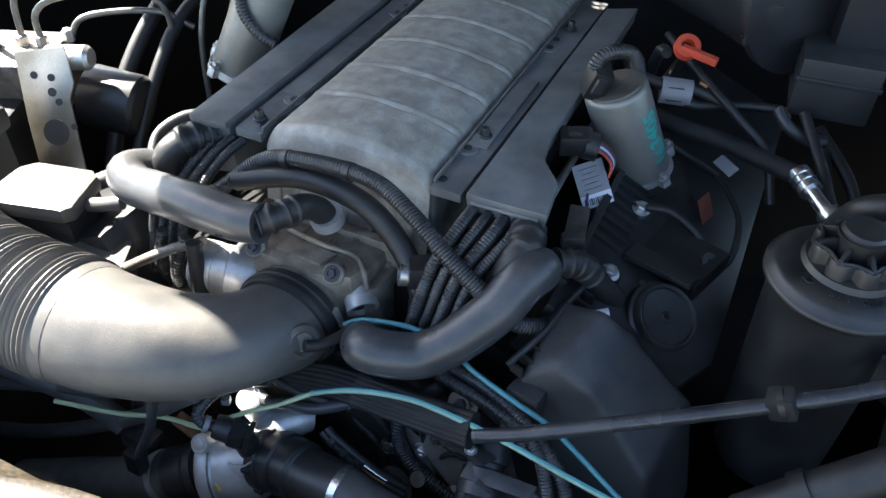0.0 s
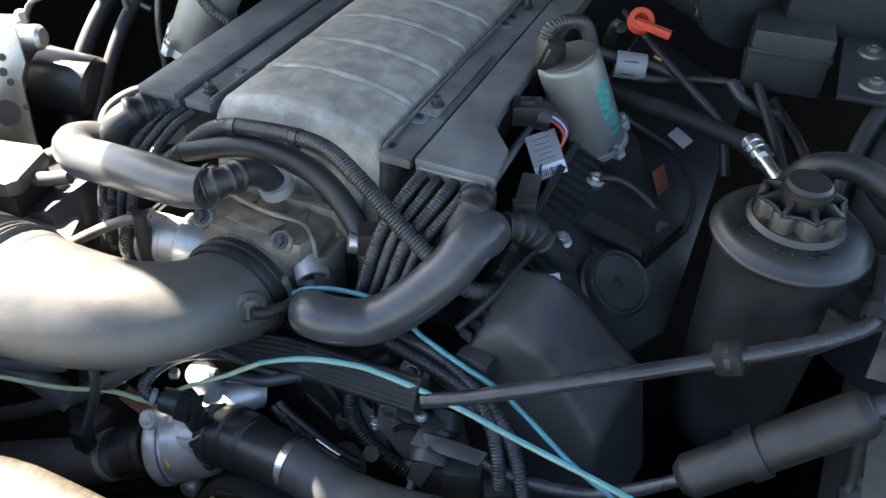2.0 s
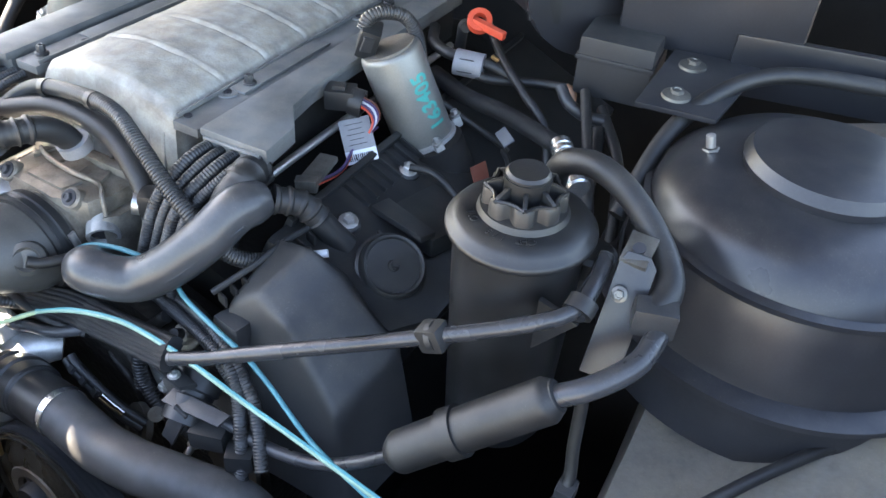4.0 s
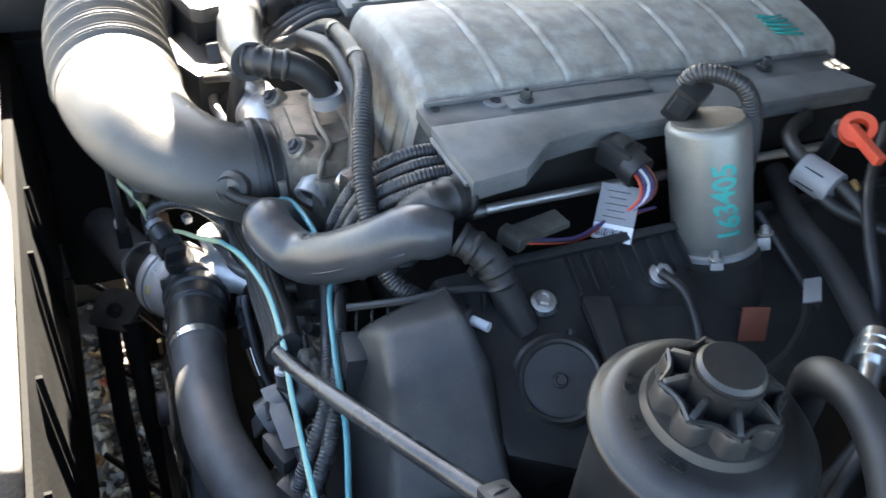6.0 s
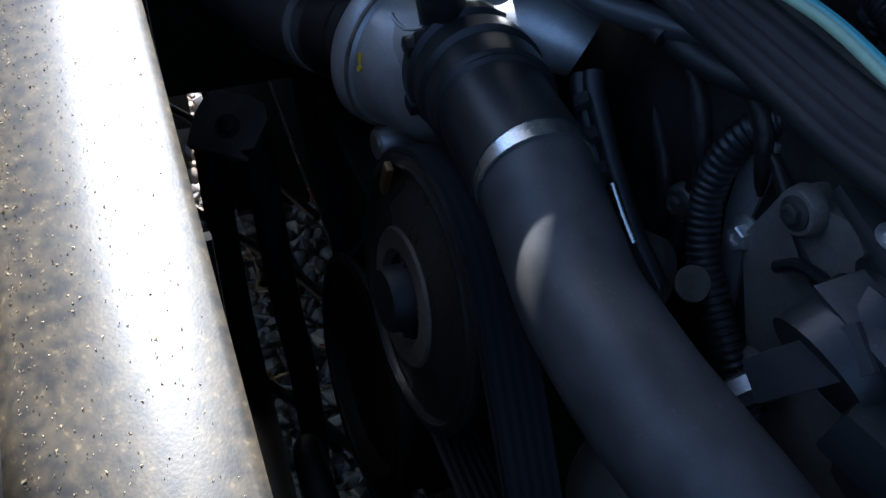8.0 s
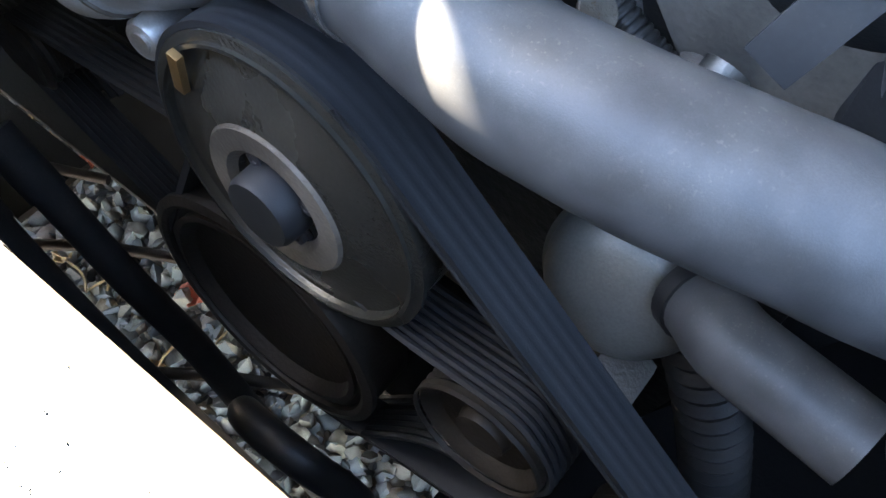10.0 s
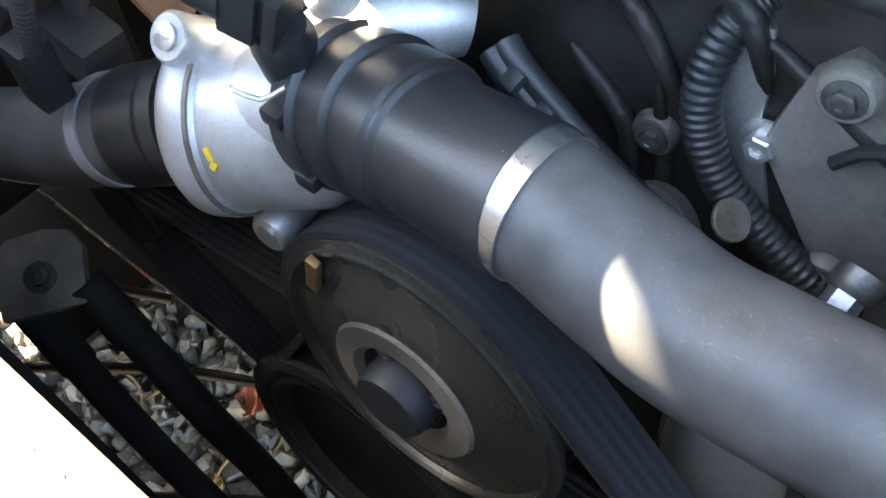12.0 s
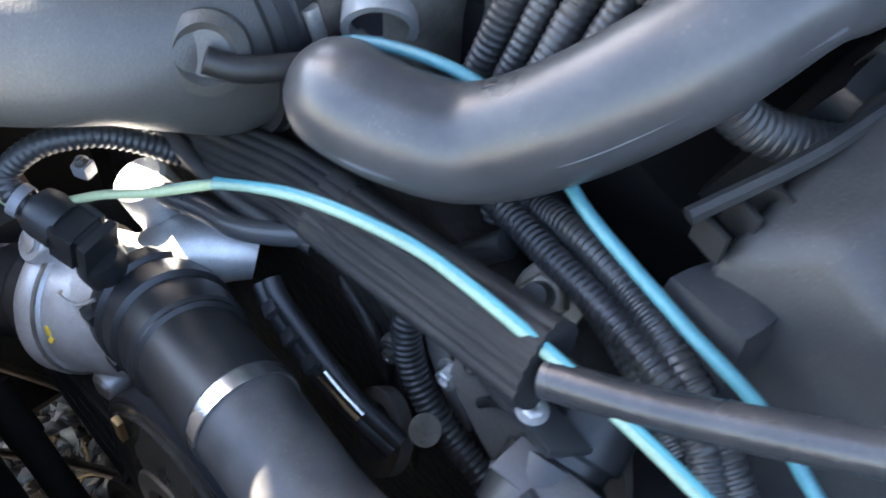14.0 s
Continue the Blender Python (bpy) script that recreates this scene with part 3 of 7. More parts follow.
# ---- engine, upper part ----
def build_manifold():
    t = thing("intake_manifold", (0, 0.15, 1.0), "dusty grey ribbed intake manifold cover with an arched top", "intake manifold")
    bm = bmesh.new()
    X, Y0, Y1 = 0.094, -0.062, 0.415
    nx, ny = 40, 260

    def crown(u, y):
        arch = 0.020 * (1 - (u / X) ** 2) - 0.010 * max(0, (abs(u) - X + 0.014) / 0.014) ** 2
        z = 1.050 + arch
        for c in range(6):
            yc = 0.022 + 0.069 * c + -0.006 * (1 - (u / X) ** 2)
            d = y - yc
            worn = 0.6 + 0.8 * noise.noise(V(u * 30, c * 7.3, 0))
            z += 0.0010 * math.exp(-(d / 0.0036) ** 2) - 0.0021 * worn * math.exp(-((d + 0.0050) / 0.0017) ** 2)
        z += 0.0007 * noise.noise(V(u * 45, y * 45, 3.0)) + 0.0003 * noise.noise(V(u * 130, y * 130, 8.0))
        if y < Y0 + 0.012:
            z -= 0.010 * ((Y0 + 0.012 - y) / 0.012) ** 2
        return z

    rows = []
    for j in range(ny + 1):
        y = Y0 + (Y1 - Y0) * j / ny
        rows.append([bm.verts.new((X * (2 * i / nx - 1), y, crown(X * (2 * i / nx - 1), y))) for i in range(nx + 1)])
    for a, b in zip(rows, rows[1:]):
        for i in range(nx):
            bm.faces.new((a[i], a[i + 1], b[i + 1], b[i]))
    low = []
    border = rows[0] + [r[-1] for r in rows[1:]] + rows[-1][-2::-1] + [r[0] for r in rows[-2:0:-1]]
    for v in border:
        front = v.co.y < Y0 + 0.001
        low.append(bm.verts.new((v.co.x * 1.02, v.co.y - (0.012 if front else 0), 0.955)))
    for i in range(len(border)):
        k = (i + 1) % len(border)
        bm.faces.new((border[i], low[i], low[k], border[k]))
    part("cover", bm, "cover", t)
    for i, x in enumerate((-0.078, -0.055, -0.028, 0.002, 0.032, 0.058, 0.078)):
        part("gusset", prism([(-0.078, 0.955), (-0.063, 0.955), (-0.063, 1.030), (-0.0655, 1.026)], x - 0.0022, x + 0.0022, Matrix(((0, 0, 1, 0), (1, 0, 0, 0), (0, 1, 0, 0), (0, 0, 0, 1))), 0.001), "cover", t)
    fl = prism([(-0.088, 0.90), (0.088, 0.90), (0.092, 0.955), (0.06, 0.972), (-0.06, 0.972), (-0.092, 0.955)], 0.0, 0.03, Matrix(((1, 0, 0, 0), (0, 0, -1, -0.062), (0, 1, 0, 0), (0, 0, 0, 1))), 0.004)
    fl_ob = part("front_flange", fl, "cast", t, "bare cast aluminium flange with stains")
    for i, x in enumerate((-0.07, -0.048, -0.026, 0.012, 0.04, 0.066)):
        part("flange_rib", block(0.006, 0.02, 0.062, Matrix.Translation((x, -0.098, 0.94)) @ Matrix.Rotation(0.08 * (i - 3), 4, "Y"), 0.002), "cast", fl_ob)
    mark = bmesh.new()
    for k in range(5):
        tube([(0.045 + 0.008 * k, 0.335, 1.0685 - 0.0006 * k), (0.05 + 0.008 * k, 0.352 - 0.003 * (k % 2), 1.068 - 0.0006 * k), (0.047 + 0.009 * k, 0.368, 1.0672 - 0.0008 * k)], 0.0016, 6, 0.004, mark)
    part("paint_mark", mark, "marker", t, "green marker scribble")


def build_rails():
    for s, who in ((1, "right"), (-1, "left")):
        r = thing("fuel_rail_strip", (0.112 * s, 0.1, 1.05), "dark grey mounting strip with bolts beside the manifold cover", "mounting strip", "mounting strips")
        out = [(0.0965, -0.066), (0.128, -0.066), (0.1295, 0.40), (0.0965, 0.40)]
        part("strip", prism([(s * x, y) for x, y in out], 1.036, 1.046, None, 0.0015), "panel", r)
        part("edge_lip", prism([(s * x, y) for x, y in [(0.0965, -0.06), (0.099, -0.06), (0.099, 0.395), (0.0965, 0.395)]], 1.0465, 1.051, None, 0.0008), "panel", r)
        part("step", prism([(s * x, y) for x, y in [(0.1, 0.012), (0.121, 0.012), (0.121, 0.16), (0.1, 0.16)]], 1.0465, 1.0495, None, 0.001), "panel", r)
        for y in (0.031 if s > 0 else -0.045, 0.30):
            b = part("bolt", bolt_mesh((0.111 * s, y, 1.0485), r=0.0048, h=0.011), "loom", r)
        for y in (0.006, 0.245):
            ring = part("boss", ring_mesh([(0.0042, 0), (0.0115, 0), (0.0105, 0.0015), (0.0050, 0.0015)], (0.103 * s, y, 1.0462), (0, 0, 1)), "panel", r)
            part("socket", lathe([(0.0044, 0.0), (0.0044, 0.002)], Matrix.Translation((0.103 * s, y, 1.0465)), 12), "ink", ring)
        for y in (-0.051, 0.27):
            part("hole", lathe([(0.0042, 0), (0.0042, 0.0012)], Matrix.Translation((0.1025 * s, y, 1.0462)), 14), "ink", r)


def build_coil_covers():
    shape = [(0.1345, -0.069), (0.213, -0.066), (0.206, -0.016), (0.180, 0.016), (0.173, 0.058), (0.171, 0.39), (0.1345, 0.37)]
    c = thing("coil_cover", (0.17, 0.1, 1.0), "flat dark grey coil cover with a notched edge", "coil cover", "coil covers")
    part("lid", prism(shape, 1.044, 1.0525, None, 0.0025), "panel", c)
    # Wall set in dull black: the hollow's shade below the lid is its colour.
    part("side_wall", prism([(0.136, -0.064), (0.172, -0.061), (0.172, -0.014), (0.168, 0.014), (0.164, 0.058), (0.160, 0.385), (0.136, 0.365)], 0.985, 1.032, None, 0.002), "dullblack", c)
    part("skirt", prism([(x - 0.002 * (x > 0.15), y + 0.002) for x, y in shape], 1.032, 1.0438, None, 0.002), "panel", c)
    part("bead", tube([(0.140, -0.0695, 1.044), (0.18, -0.068, 1.044), (0.205, -0.0665, 1.044)], 0.0022, 8), "panel", c)
    left = [(-0.1345, -0.072), (-0.168, -0.080), (-0.180, -0.074), (-0.192, 0.39), (-0.1345, 0.39)]
    d = thing("coil_cover", (-0.16, 0.1, 1.0), "flat dark grey coil cover with a rounded front corner", "coil cover", "coil covers")
    part("lid", prism(left, 1.044, 1.0525, None, 0.003), "panel", d)
    part("side_wall", prism([(-0.136, -0.066), (-0.166, -0.074), (-0.176, -0.068), (-0.187, 0.385), (-0.136, 0.385)], 0.985, 1.044, None, 0.002), "panel", d)


def build_throttle():
    t = thing("throttle_body", (0, -0.13, 0.88), "stained cast aluminium throttle body", "throttle body")
    body = lathe([(0.044, 0), (0.05, 0.004), (0.05, 0.03), (0.056, 0.036), (0.058, 0.075)], axis_pose((0, -0.168, 0.93), (0, 1, 0)), 40)
    part("bore_housing", body, "cast", t)
    top = prism([(-0.052, -0.160), (0.02, -0.164), (0.056, -0.152), (0.066, -0.13), (0.068, -0.094), (-0.06, -0.092), (-0.062, -0.14)], 0.93, 0.983, None, 0.009)
    part("top_plate", top, "cast", t)
    part("raised_rim", tube([(-0.055, -0.112, 0.985), (-0.03, -0.122, 0.987), (0.01, -0.128, 0.988), (0.045, -0.126, 0.986), (0.062, -0.138, 0.981), (0.067, -0.142, 0.955), (0.067, -0.140, 0.92)], 0.0028, 8), "cast", t)
    part("top_boss", prism([(-0.03, -0.15), (0.022, -0.152), (0.03, -0.132), (-0.026, -0.128)], 0.983, 0.9865, None, 0.003), "cast", t)
    part("side_wall", prism([(0.066, -0.150), (0.078, -0.135), (0.080, -0.094), (0.064, -0.094)], 0.88, 0.966, None, 0.005), "cast", t)
    part("rear_flange", prism([(-0.078, -0.104), (0.084, -0.104), (0.084, -0.0935), (-0.078, -0.0935)], 0.885, 0.992, None, 0.003), "cast", t)
    for x, y in ((-0.050, -0.150), (0.038, -0.149)):
        ear = part("ear", lathe([(0.0115, -0.014), (0.0112, 0.008), (0.0095, 0.010)], axis_pose((x, y, 0.977), (0, -0.72, 0.7)), 20), "cast", t)
        part("bolt", bolt_mesh((x, y - 0.007, 0.984), (0, -0.72, 0.7), 0.0056, 0.006), "ink", ear)
    for k in range(4):
        part("casting_web", block(0.0035, 0.03, 0.02, Matrix.Translation((-0.045 + 0.028 * k, -0.112, 0.976)) @ Matrix.Rotation(0.2 * (k - 1.5), 4, "Z"), 0.001), "cast", t)
    motor = part("actuator", lathe([(0.030, 0), (0.033, 0.004), (0.033, 0.03), (0.026, 0.034), (0.026, 0.06)], axis_pose((-0.055, -0.145, 0.93), (-1, -0.25, 0.1)), 32), "bright", t, "bright machined actuator housing")
    part("actuator_cap", lathe([(0.0275, 0.0), (0.0275, 0.022), (0.022, 0.026)], axis_pose((-0.102, -0.157, 0.934), (-1, -0.25, 0.1)), 32), "bright", motor)
    barrel = part("spigot", lathe([(0.012, 0), (0.0155, 0.006), (0.0165, 0.034), (0.013, 0.034), (0.011, 0.01)], axis_pose((0.045, -0.129, 0.958), (0.55, -0.55, -0.35)), 24), "bright", t)
    part("spigot_bore", lathe([(0.0125, 0), (0.0125, 0.0015)], axis_pose((0.0627, -0.1467, 0.9467), (0.55, -0.55, -0.35)), 20), "ink", barrel)


def build_intake_duct():
    d = thing("intake_duct", (-0.1, -0.28, 0.9), "satin black intake duct elbow with ribbed bellows, half in sun", "intake duct")
    path = [(0.0, -0.168, 0.93), (0.0, -0.196, 0.932), (-0.016, -0.238, 0.938), (-0.058, -0.272, 0.944), (-0.115, -0.288, 0.95), (-0.178, -0.292, 0.952)]

    def width(s, total):
        u = s / total
        if u < 0.1:
            return 0.0475
        return 0.0475 + 0.0135 * min(1, (u - 0.1) / 0.75)
    def flattened(bm):
        for v in bm.verts:
            w = min(1.0, max(0.0, (-0.205 - v.co.y) / 0.05))
            v.co.z += w * 0.40 * max(0.0, 0.952 - v.co.z)
        return bm
    part("elbow", flattened(tube(path, width, 48, 0.005)), "duct", d)
    part("bellows", flattened(tube([(-0.152, -0.291, 0.951), (-0.24, -0.292, 0.953), (-0.31, -0.285, 0.952), (-0.36, -0.27, 0.95)], ridged(0.0655, 0.0042, 0.0062), 48, 0.0010)), "duct", d)
    part("shoulder", flattened(ring_mesh([(0.055, 0), (0.063, 0), (0.063, 0.010), (0.0615, 0.018), (0.055, 0.018)], (-0.158, -0.291, 0.951), (1, 0.02, 0))), "duct", d)
    c = part("cuff", ring_mesh([(0.0445, -0.011), (0.0525, -0.011), (0.0535, -0.006), (0.0505, -0.002), (0.0535, 0.003), (0.052, 0.011), (0.0445, 0.011)], (0, -0.180, 0.931), (0, 1, 0), 48), "rubber", d)
    part("clamp_band", collar((0, -0.1835, 0.931), (0, 1, 0), 0.0536, 0.0055), "black", c)
    part("clamp_screw", lathe([(0.004, 0), (0.004, 0.02), (0.003, 0.022)], axis_pose((0.048, -0.172, 0.955), (0.25, 0.1, -1)), 10), "steel", c, "steel clamp screw")
    knob = part("nipple_boss", lathe([(0.017, -0.008), (0.0165, 0.004), (0.012, 0.008), (0.009, 0.004)], axis_pose((0.04, -0.216, 0.950), (0.7, -0.55, 0.45)), 24), "duct", d)
    part("nipple", tube([(0.047, -0.222, 0.953), (0.055, -0.212, 0.948), (0.066, -0.190, 0.945), (0.072, -0.172, 0.946)], 0.0055, 10), "rubber", knob)
    part("scuff", tube([(-0.128, -0.3395, 0.974), (-0.120, -0.3415, 0.968), (-0.113, -0.342, 0.960)], 0.0012, 6), "ink", d)
    ring = part("end_collar", ring_mesh([(0.06, -0.012), (0.071, -0.012), (0.073, 0), (0.071, 0.012), (0.06, 0.012)], (-0.365, -0.268, 0.95), (-1, 0.2, 0)), "silverlabel", d, "pale clamp collar")
    part("collar_screw", block(0.03, 0.012, 0.012, Matrix.Translation((-0.36, -0.255, 1.02)), 0.003), "steel", ring)


def build_breather_hoses():
    h = thing("breather_hose", (0.15, -0.15, 0.93), "glossy black moulded breather hose with an S bend", "hose", "breather hoses")
    core = [(0.088, -0.152, 0.905), (0.082, -0.173, 0.928), (0.096, -0.197, 0.950), (0.121, -0.193, 0.949), (0.146, -0.180, 0.949), (0.173, -0.164, 0.967), (0.199, -0.140, 0.994), (0.214, -0.113, 1.016), (0.228, -0.086, 1.019)]
    p = part("hose", tube(core, lambda s, t: 0.0215 * (1 - 0.35 * max(0, (s / t - 0.93) / 0.07) ** 2), 32, 0.004), "gloss", h)
    part("mould_seam", tube([(0.102, -0.2180, 0.946), (0.127, -0.213, 0.944), (0.149, -0.200, 0.945), (0.186, -0.180, 0.966), (0.213, -0.155, 0.992), (0.232, -0.125, 1.012)], 0.0011, 6), "gloss", p)
    n = part("outlet_elbow", tube([(0.229, -0.082, 1.015), (0.246, -0.064, 1.006), (0.258, -0.056, 0.992), (0.270, -0.048, 0.972), (0.282, -0.040, 0.955)], lambda s, t: 0.0125 + (0.0018 if (s / 0.012) % 1 < 0.4 and s < 0.05 else 0), 18, 0.002), "rubber", h)
    g = thing("breather_hose", (-0.1, -0.15, 1.0), "glossy black moulded breather hose, one end in full sun", "hose", "breather hoses")
    part("hose", tube([(-0.190, -0.095, 0.975), (-0.212, -0.106, 0.99), (-0.218, -0.130, 1.0), (-0.200, -0.143, 0.999), (-0.165, -0.150, 1.006), (-0.108, -0.163, 1.021), (-0.046, -0.172, 1.030), (-0.018, -0.171, 1.035)], lambda s, t: 0.0212 - 0.003 * max(0, s / t - 0.75) / 0.25, 30, 0.004), "gloss", g)
    part("rubber_elbow", tube([(-0.022, -0.172, 1.036), (-0.009, -0.158, 1.038), (-0.001, -0.134, 1.034), (0.004, -0.116, 1.020), (0.008, -0.106, 1.002)], lambda s, t: 0.0125 + (0.002 if (s / 0.011) % 1 < 0.35 and s < 0.045 else 0), 20, 0.002), "rubber", g)
    part("end_ring", ring_mesh([(0.010, -0.006), (0.0165, -0.006), (0.0165, 0.006), (0.010, 0.006)], (0.008, -0.108, 1.006), (0.1, 0.3, -1)), "silverlabel", g, "pale end ring")
    moved(g, 0.004, -0.010, 0.009)
    for pts in ([(0.196, -0.064, 1.028), (0.203, -0.088, 1.030), (0.199, -0.106, 1.018), (0.192, -0.110, 0.995), (0.188, -0.112, 0.965)], [(-0.160, -0.070, 1.030), (-0.172, -0.094, 1.032), (-0.184, -0.110, 1.020), (-0.187, -0.113, 0.995), (-0.186, -0.112, 0.965)]):
        solo("elbow_connector", tube(pts, lambda s, t: 0.0155 + (0.0022 if (s / 0.013) % 1 < 0.4 and (s < 0.04 or s > t - 0.035) else 0), 20, 0.002), "rubber", "black ribbed rubber elbow at the coil cover", "hose elbow", "rubber elbows")


def build_looms():
    for i in range(4):
        x = 0.142 + 0.0155 * i
        pts = [(x, -0.058, 1.034), (x - 0.003, -0.092, 1.031), (x - 0.014 - 0.002 * i, -0.124, 1.005), (0.121 + 0.0125 * i, -0.142, 0.965), (0.113 + 0.012 * i, -0.150, 0.915), (0.12 + 0.012 * i, -0.154, 0.84)]
        solo("cable_conduit", loom(pts, 0.0064 if i % 2 == 0 else 0.0052), "loom", "dark corrugated cable conduit running down from the coil cover", "conduit", "coil conduits")
    for i in range(4):
        x = -0.122 - 0.013 * i
        pts = [(x, -0.064, 1.030), (x - 0.006, -0.09, 1.024), (x - 0.020, -0.118, 0.998), (x - 0.035, -0.138, 0.96), (x - 0.03, -0.16, 0.90)]
        solo("cable_conduit", loom(pts, 0.0052), "loom", "dark corrugated cable conduit running down from the coil cover", "conduit", "coil conduits")
    c = thing("main_conduit", (0.05, -0.1, 1.05), "long corrugated conduit arching over the manifold front", "conduit")
    part("conduit", loom([(-0.173, -0.125, 0.975), (-0.124, -0.119, 0.999), (-0.074, -0.095, 1.040), (-0.015, -0.094, 1.056), (0.055, -0.101, 1.062), (0.104, -0.117, 1.050), (0.149, -0.130, 1.024), (0.190, -0.134, 0.996), (0.216, -0.126, 0.97), (0.245, -0.102, 0.962), (0.272, -0.083, 0.969)], 0.0082, 0.0032, 14), "loom", c)
    for q, al in (((-0.045, -0.0935, 1.0495), (1, 0.0, 0.25)), ((0.028, -0.0975, 1.0605), (1, -0.1, 0.08))):
        part("clip", collar(q, al, 0.0083, 0.008, 0.0012), "black", c)
    part("white_tip", tube([(0.270, -0.084, 0.968), (0.285, -0.075, 0.971)], 0.004, 10), "white", c, "white plastic tip")
    solo("vacuum_hose", tube([(-0.10, -0.108, 1.016), (-0.03, -0.096, 1.034), (0.04, -0.098, 1.028), (0.09, -0.112, 1.0), (0.125, -0.132, 0.95), (0.13, -0.14, 0.88)], 0.0115, 16), "rubber", "thick black rubber hose below the main conduit", "hose")
    k = thing("sensor_plug", (0.1, -0.12, 0.98), "black angled sensor plug with a grey ring", "sensor plug")
    part("plug", block(0.026, 0.024, 0.026, Matrix.Translation((0.116, -0.122, 0.990)) @ Matrix.Rotation(0.5, 4, "Z"), 0.006), "black", k)
    part("lead", tube([(0.114, -0.126, 0.982), (0.113, -0.134, 0.95), (0.116, -0.14, 0.90)], 0.006, 10), "rubber", k)
    part("ring", ring_mesh([(0.007, -0.004), (0.012, -0.004), (0.012, 0.004), (0.007, 0.004)], (0.098, -0.126, 0.984), (-1, -0.6, 0.2), 20), "steel", k)


def build_motor(base, top, label, writing):
    base, top = Vector(base), Vector(top)
    a = (top - base).normalized()
    L = (top - base).length
    m = axis_pose(base, a)
    t = thing("valve_lift_motor", base, label, "electric motor", "valve lift motors")
    can = part("can", lathe([(0.0335, 0), (0.0345, 0.003), (0.0345, L - 0.006), (0.0335, L - 0.002), (0.031, L), (0.012, L + 0.001)], m, 44), "motor", t)
    cl = part("clamp_ring", lathe([(0.035, -0.003), (0.0378, -0.002), (0.0378, 0.008), (0.035, 0.009)], m, 40), "bright", t)
    for k in range(4):
        ang = math.radians(35 + 90 * k)
        q = m @ V(0.042 * math.cos(ang), 0.042 * math.sin(ang), 0.004)
        lug = part("lug", block(0.012, 0.011, 0.013, Matrix.Translation(q) @ m.to_3x3().to_4x4() @ Matrix.Rotation(ang, 4, "Z"), 0.003), "bright", cl)
        part("lug_bolt", bolt_mesh(m @ V(0.044 * math.cos(ang), 0.044 * math.sin(ang), 0.012), a, 0.0045, 0.007), "steel", t)
    return t, m, L


def build_motors():
    t, m, L = build_motor((0.252, 0.163, 0.962), (0.209, 0.147, 1.072), "dull silver cylindrical valve lift motor with green handwritten numbers", True)
    part("end_lid", lathe([(0.030, L), (0.0298, L + 0.0025), (0.010, L + 0.003)], m, 40), "case", t, "dusty end lid")
    plug = part("plug", block(0.022, 0.03, 0.034, Matrix.Translation((0.191, 0.135, 1.082)) @ Matrix.Rotation(0.35, 4, "Y") @ Matrix.Rotation(0.5, 4, "Z"), 0.004), "black", t)
    part("plug_window", block(0.004, 0.012, 0.018, Matrix.Translation((0.1985, 0.1205, 1.083)) @ Matrix.Rotation(0.35, 4, "Y") @ Matrix.Rotation(-0.75, 4, "Z"), 0.001), "loom", plug)
    part("plug_lead", loom([(0.187, 0.130, 1.094), (0.191, 0.136, 1.106), (0.203, 0.150, 1.110), (0.217, 0.166, 1.103), (0.224, 0.179, 1.08), (0.226, 0.19, 1.04), (0.228, 0.20, 0.98)], 0.0078, 0.0034, 14), "loom", t)
    # green handwritten digits, curved round the can
    curve = bpy.data.curves.new("marks", "FONT")
    curve.body, curve.size, curve.extrude, curve.offset = "163405", 0.030, 0.0002, 0.0008
    tmp = bpy.data.objects.new("marks", curve)
    scene.collection.objects.link(tmp)
    bpy.context.view_layer.update()
    me = bpy.data.meshes.new_from_object(tmp.evaluated_get(bpy.context.evaluated_depsgraph_get()))
    bpy.data.objects.remove(tmp)
    bm = bmesh.new()
    bm.from_mesh(me)
    bmesh.ops.triangulate(bm, faces=bm.faces[:])
    for _ in range(2):
        bmesh.ops.subdivide_edges(bm, edges=[e for e in bm.edges if e.calc_length() > 0.004], cuts=2)
        bmesh.ops.triangulate(bm, faces=bm.faces[:])
    xs = [v.co.x for v in bm.verts]
    x0, x1 = min(xs), max(xs)
    rng = random.Random(1)
    toward = (m.to_3x3().inverted() @ V(0.62, -0.70, 0.1))
    face = math.atan2(toward.y, toward.x)
    for v in bm.verts:
        along = (v.co.x - x0) / (x1 - x0)
        high = 0.027 + 0.064 * along
        ang = face - (v.co.y - 0.011) / 0.0347 * 0.9 + 0.05 * math.sin(9 * along) + 0.55 - 0.12 * along
        v.co = m @ V((0.0348 + v.co.z) * math.cos(ang), (0.0348 + v.co.z) * math.sin(ang), high)
    part("marking", bm, "marker", t, "green handwritten number")
    base = thing("motor_base", (0.28, 0.17, 0.9), "black moulded boss under the motor with an orange sticker", "motor base")
    part("boss", lathe([(0.056, -0.07), (0.052, -0.035), (0.040, -0.016), (0.0375, -0.010), (0.037, 0.026)], axis_pose((0.268, 0.169, 0.935), (-0.36, -0.14, 0.92)), 36), "dullblack", base)
    part("sticker", block(0.024, 0.030, 0.0012, axis_pose((0.3275, 0.160, 0.940), (0.87, -0.27, 0.42)), 0.0004), "orange", base, "orange sticker")
    moved(base, 0.004, -0.010, 0.010)
    t2, m2, L2 = build_motor((-0.268, 0.112, 0.985), (-0.228, 0.150, 1.098), "silver cylindrical valve lift motor with a corrugated lead over it", False)
    part("plug_lead", loom([(-0.225, 0.162, 1.10), (-0.245, 0.128, 1.108), (-0.238, 0.104, 1.085), (-0.216, 0.098, 1.06), (-0.196, 0.104, 1.045)], 0.007, 0.0042, 10), "loom", t2)
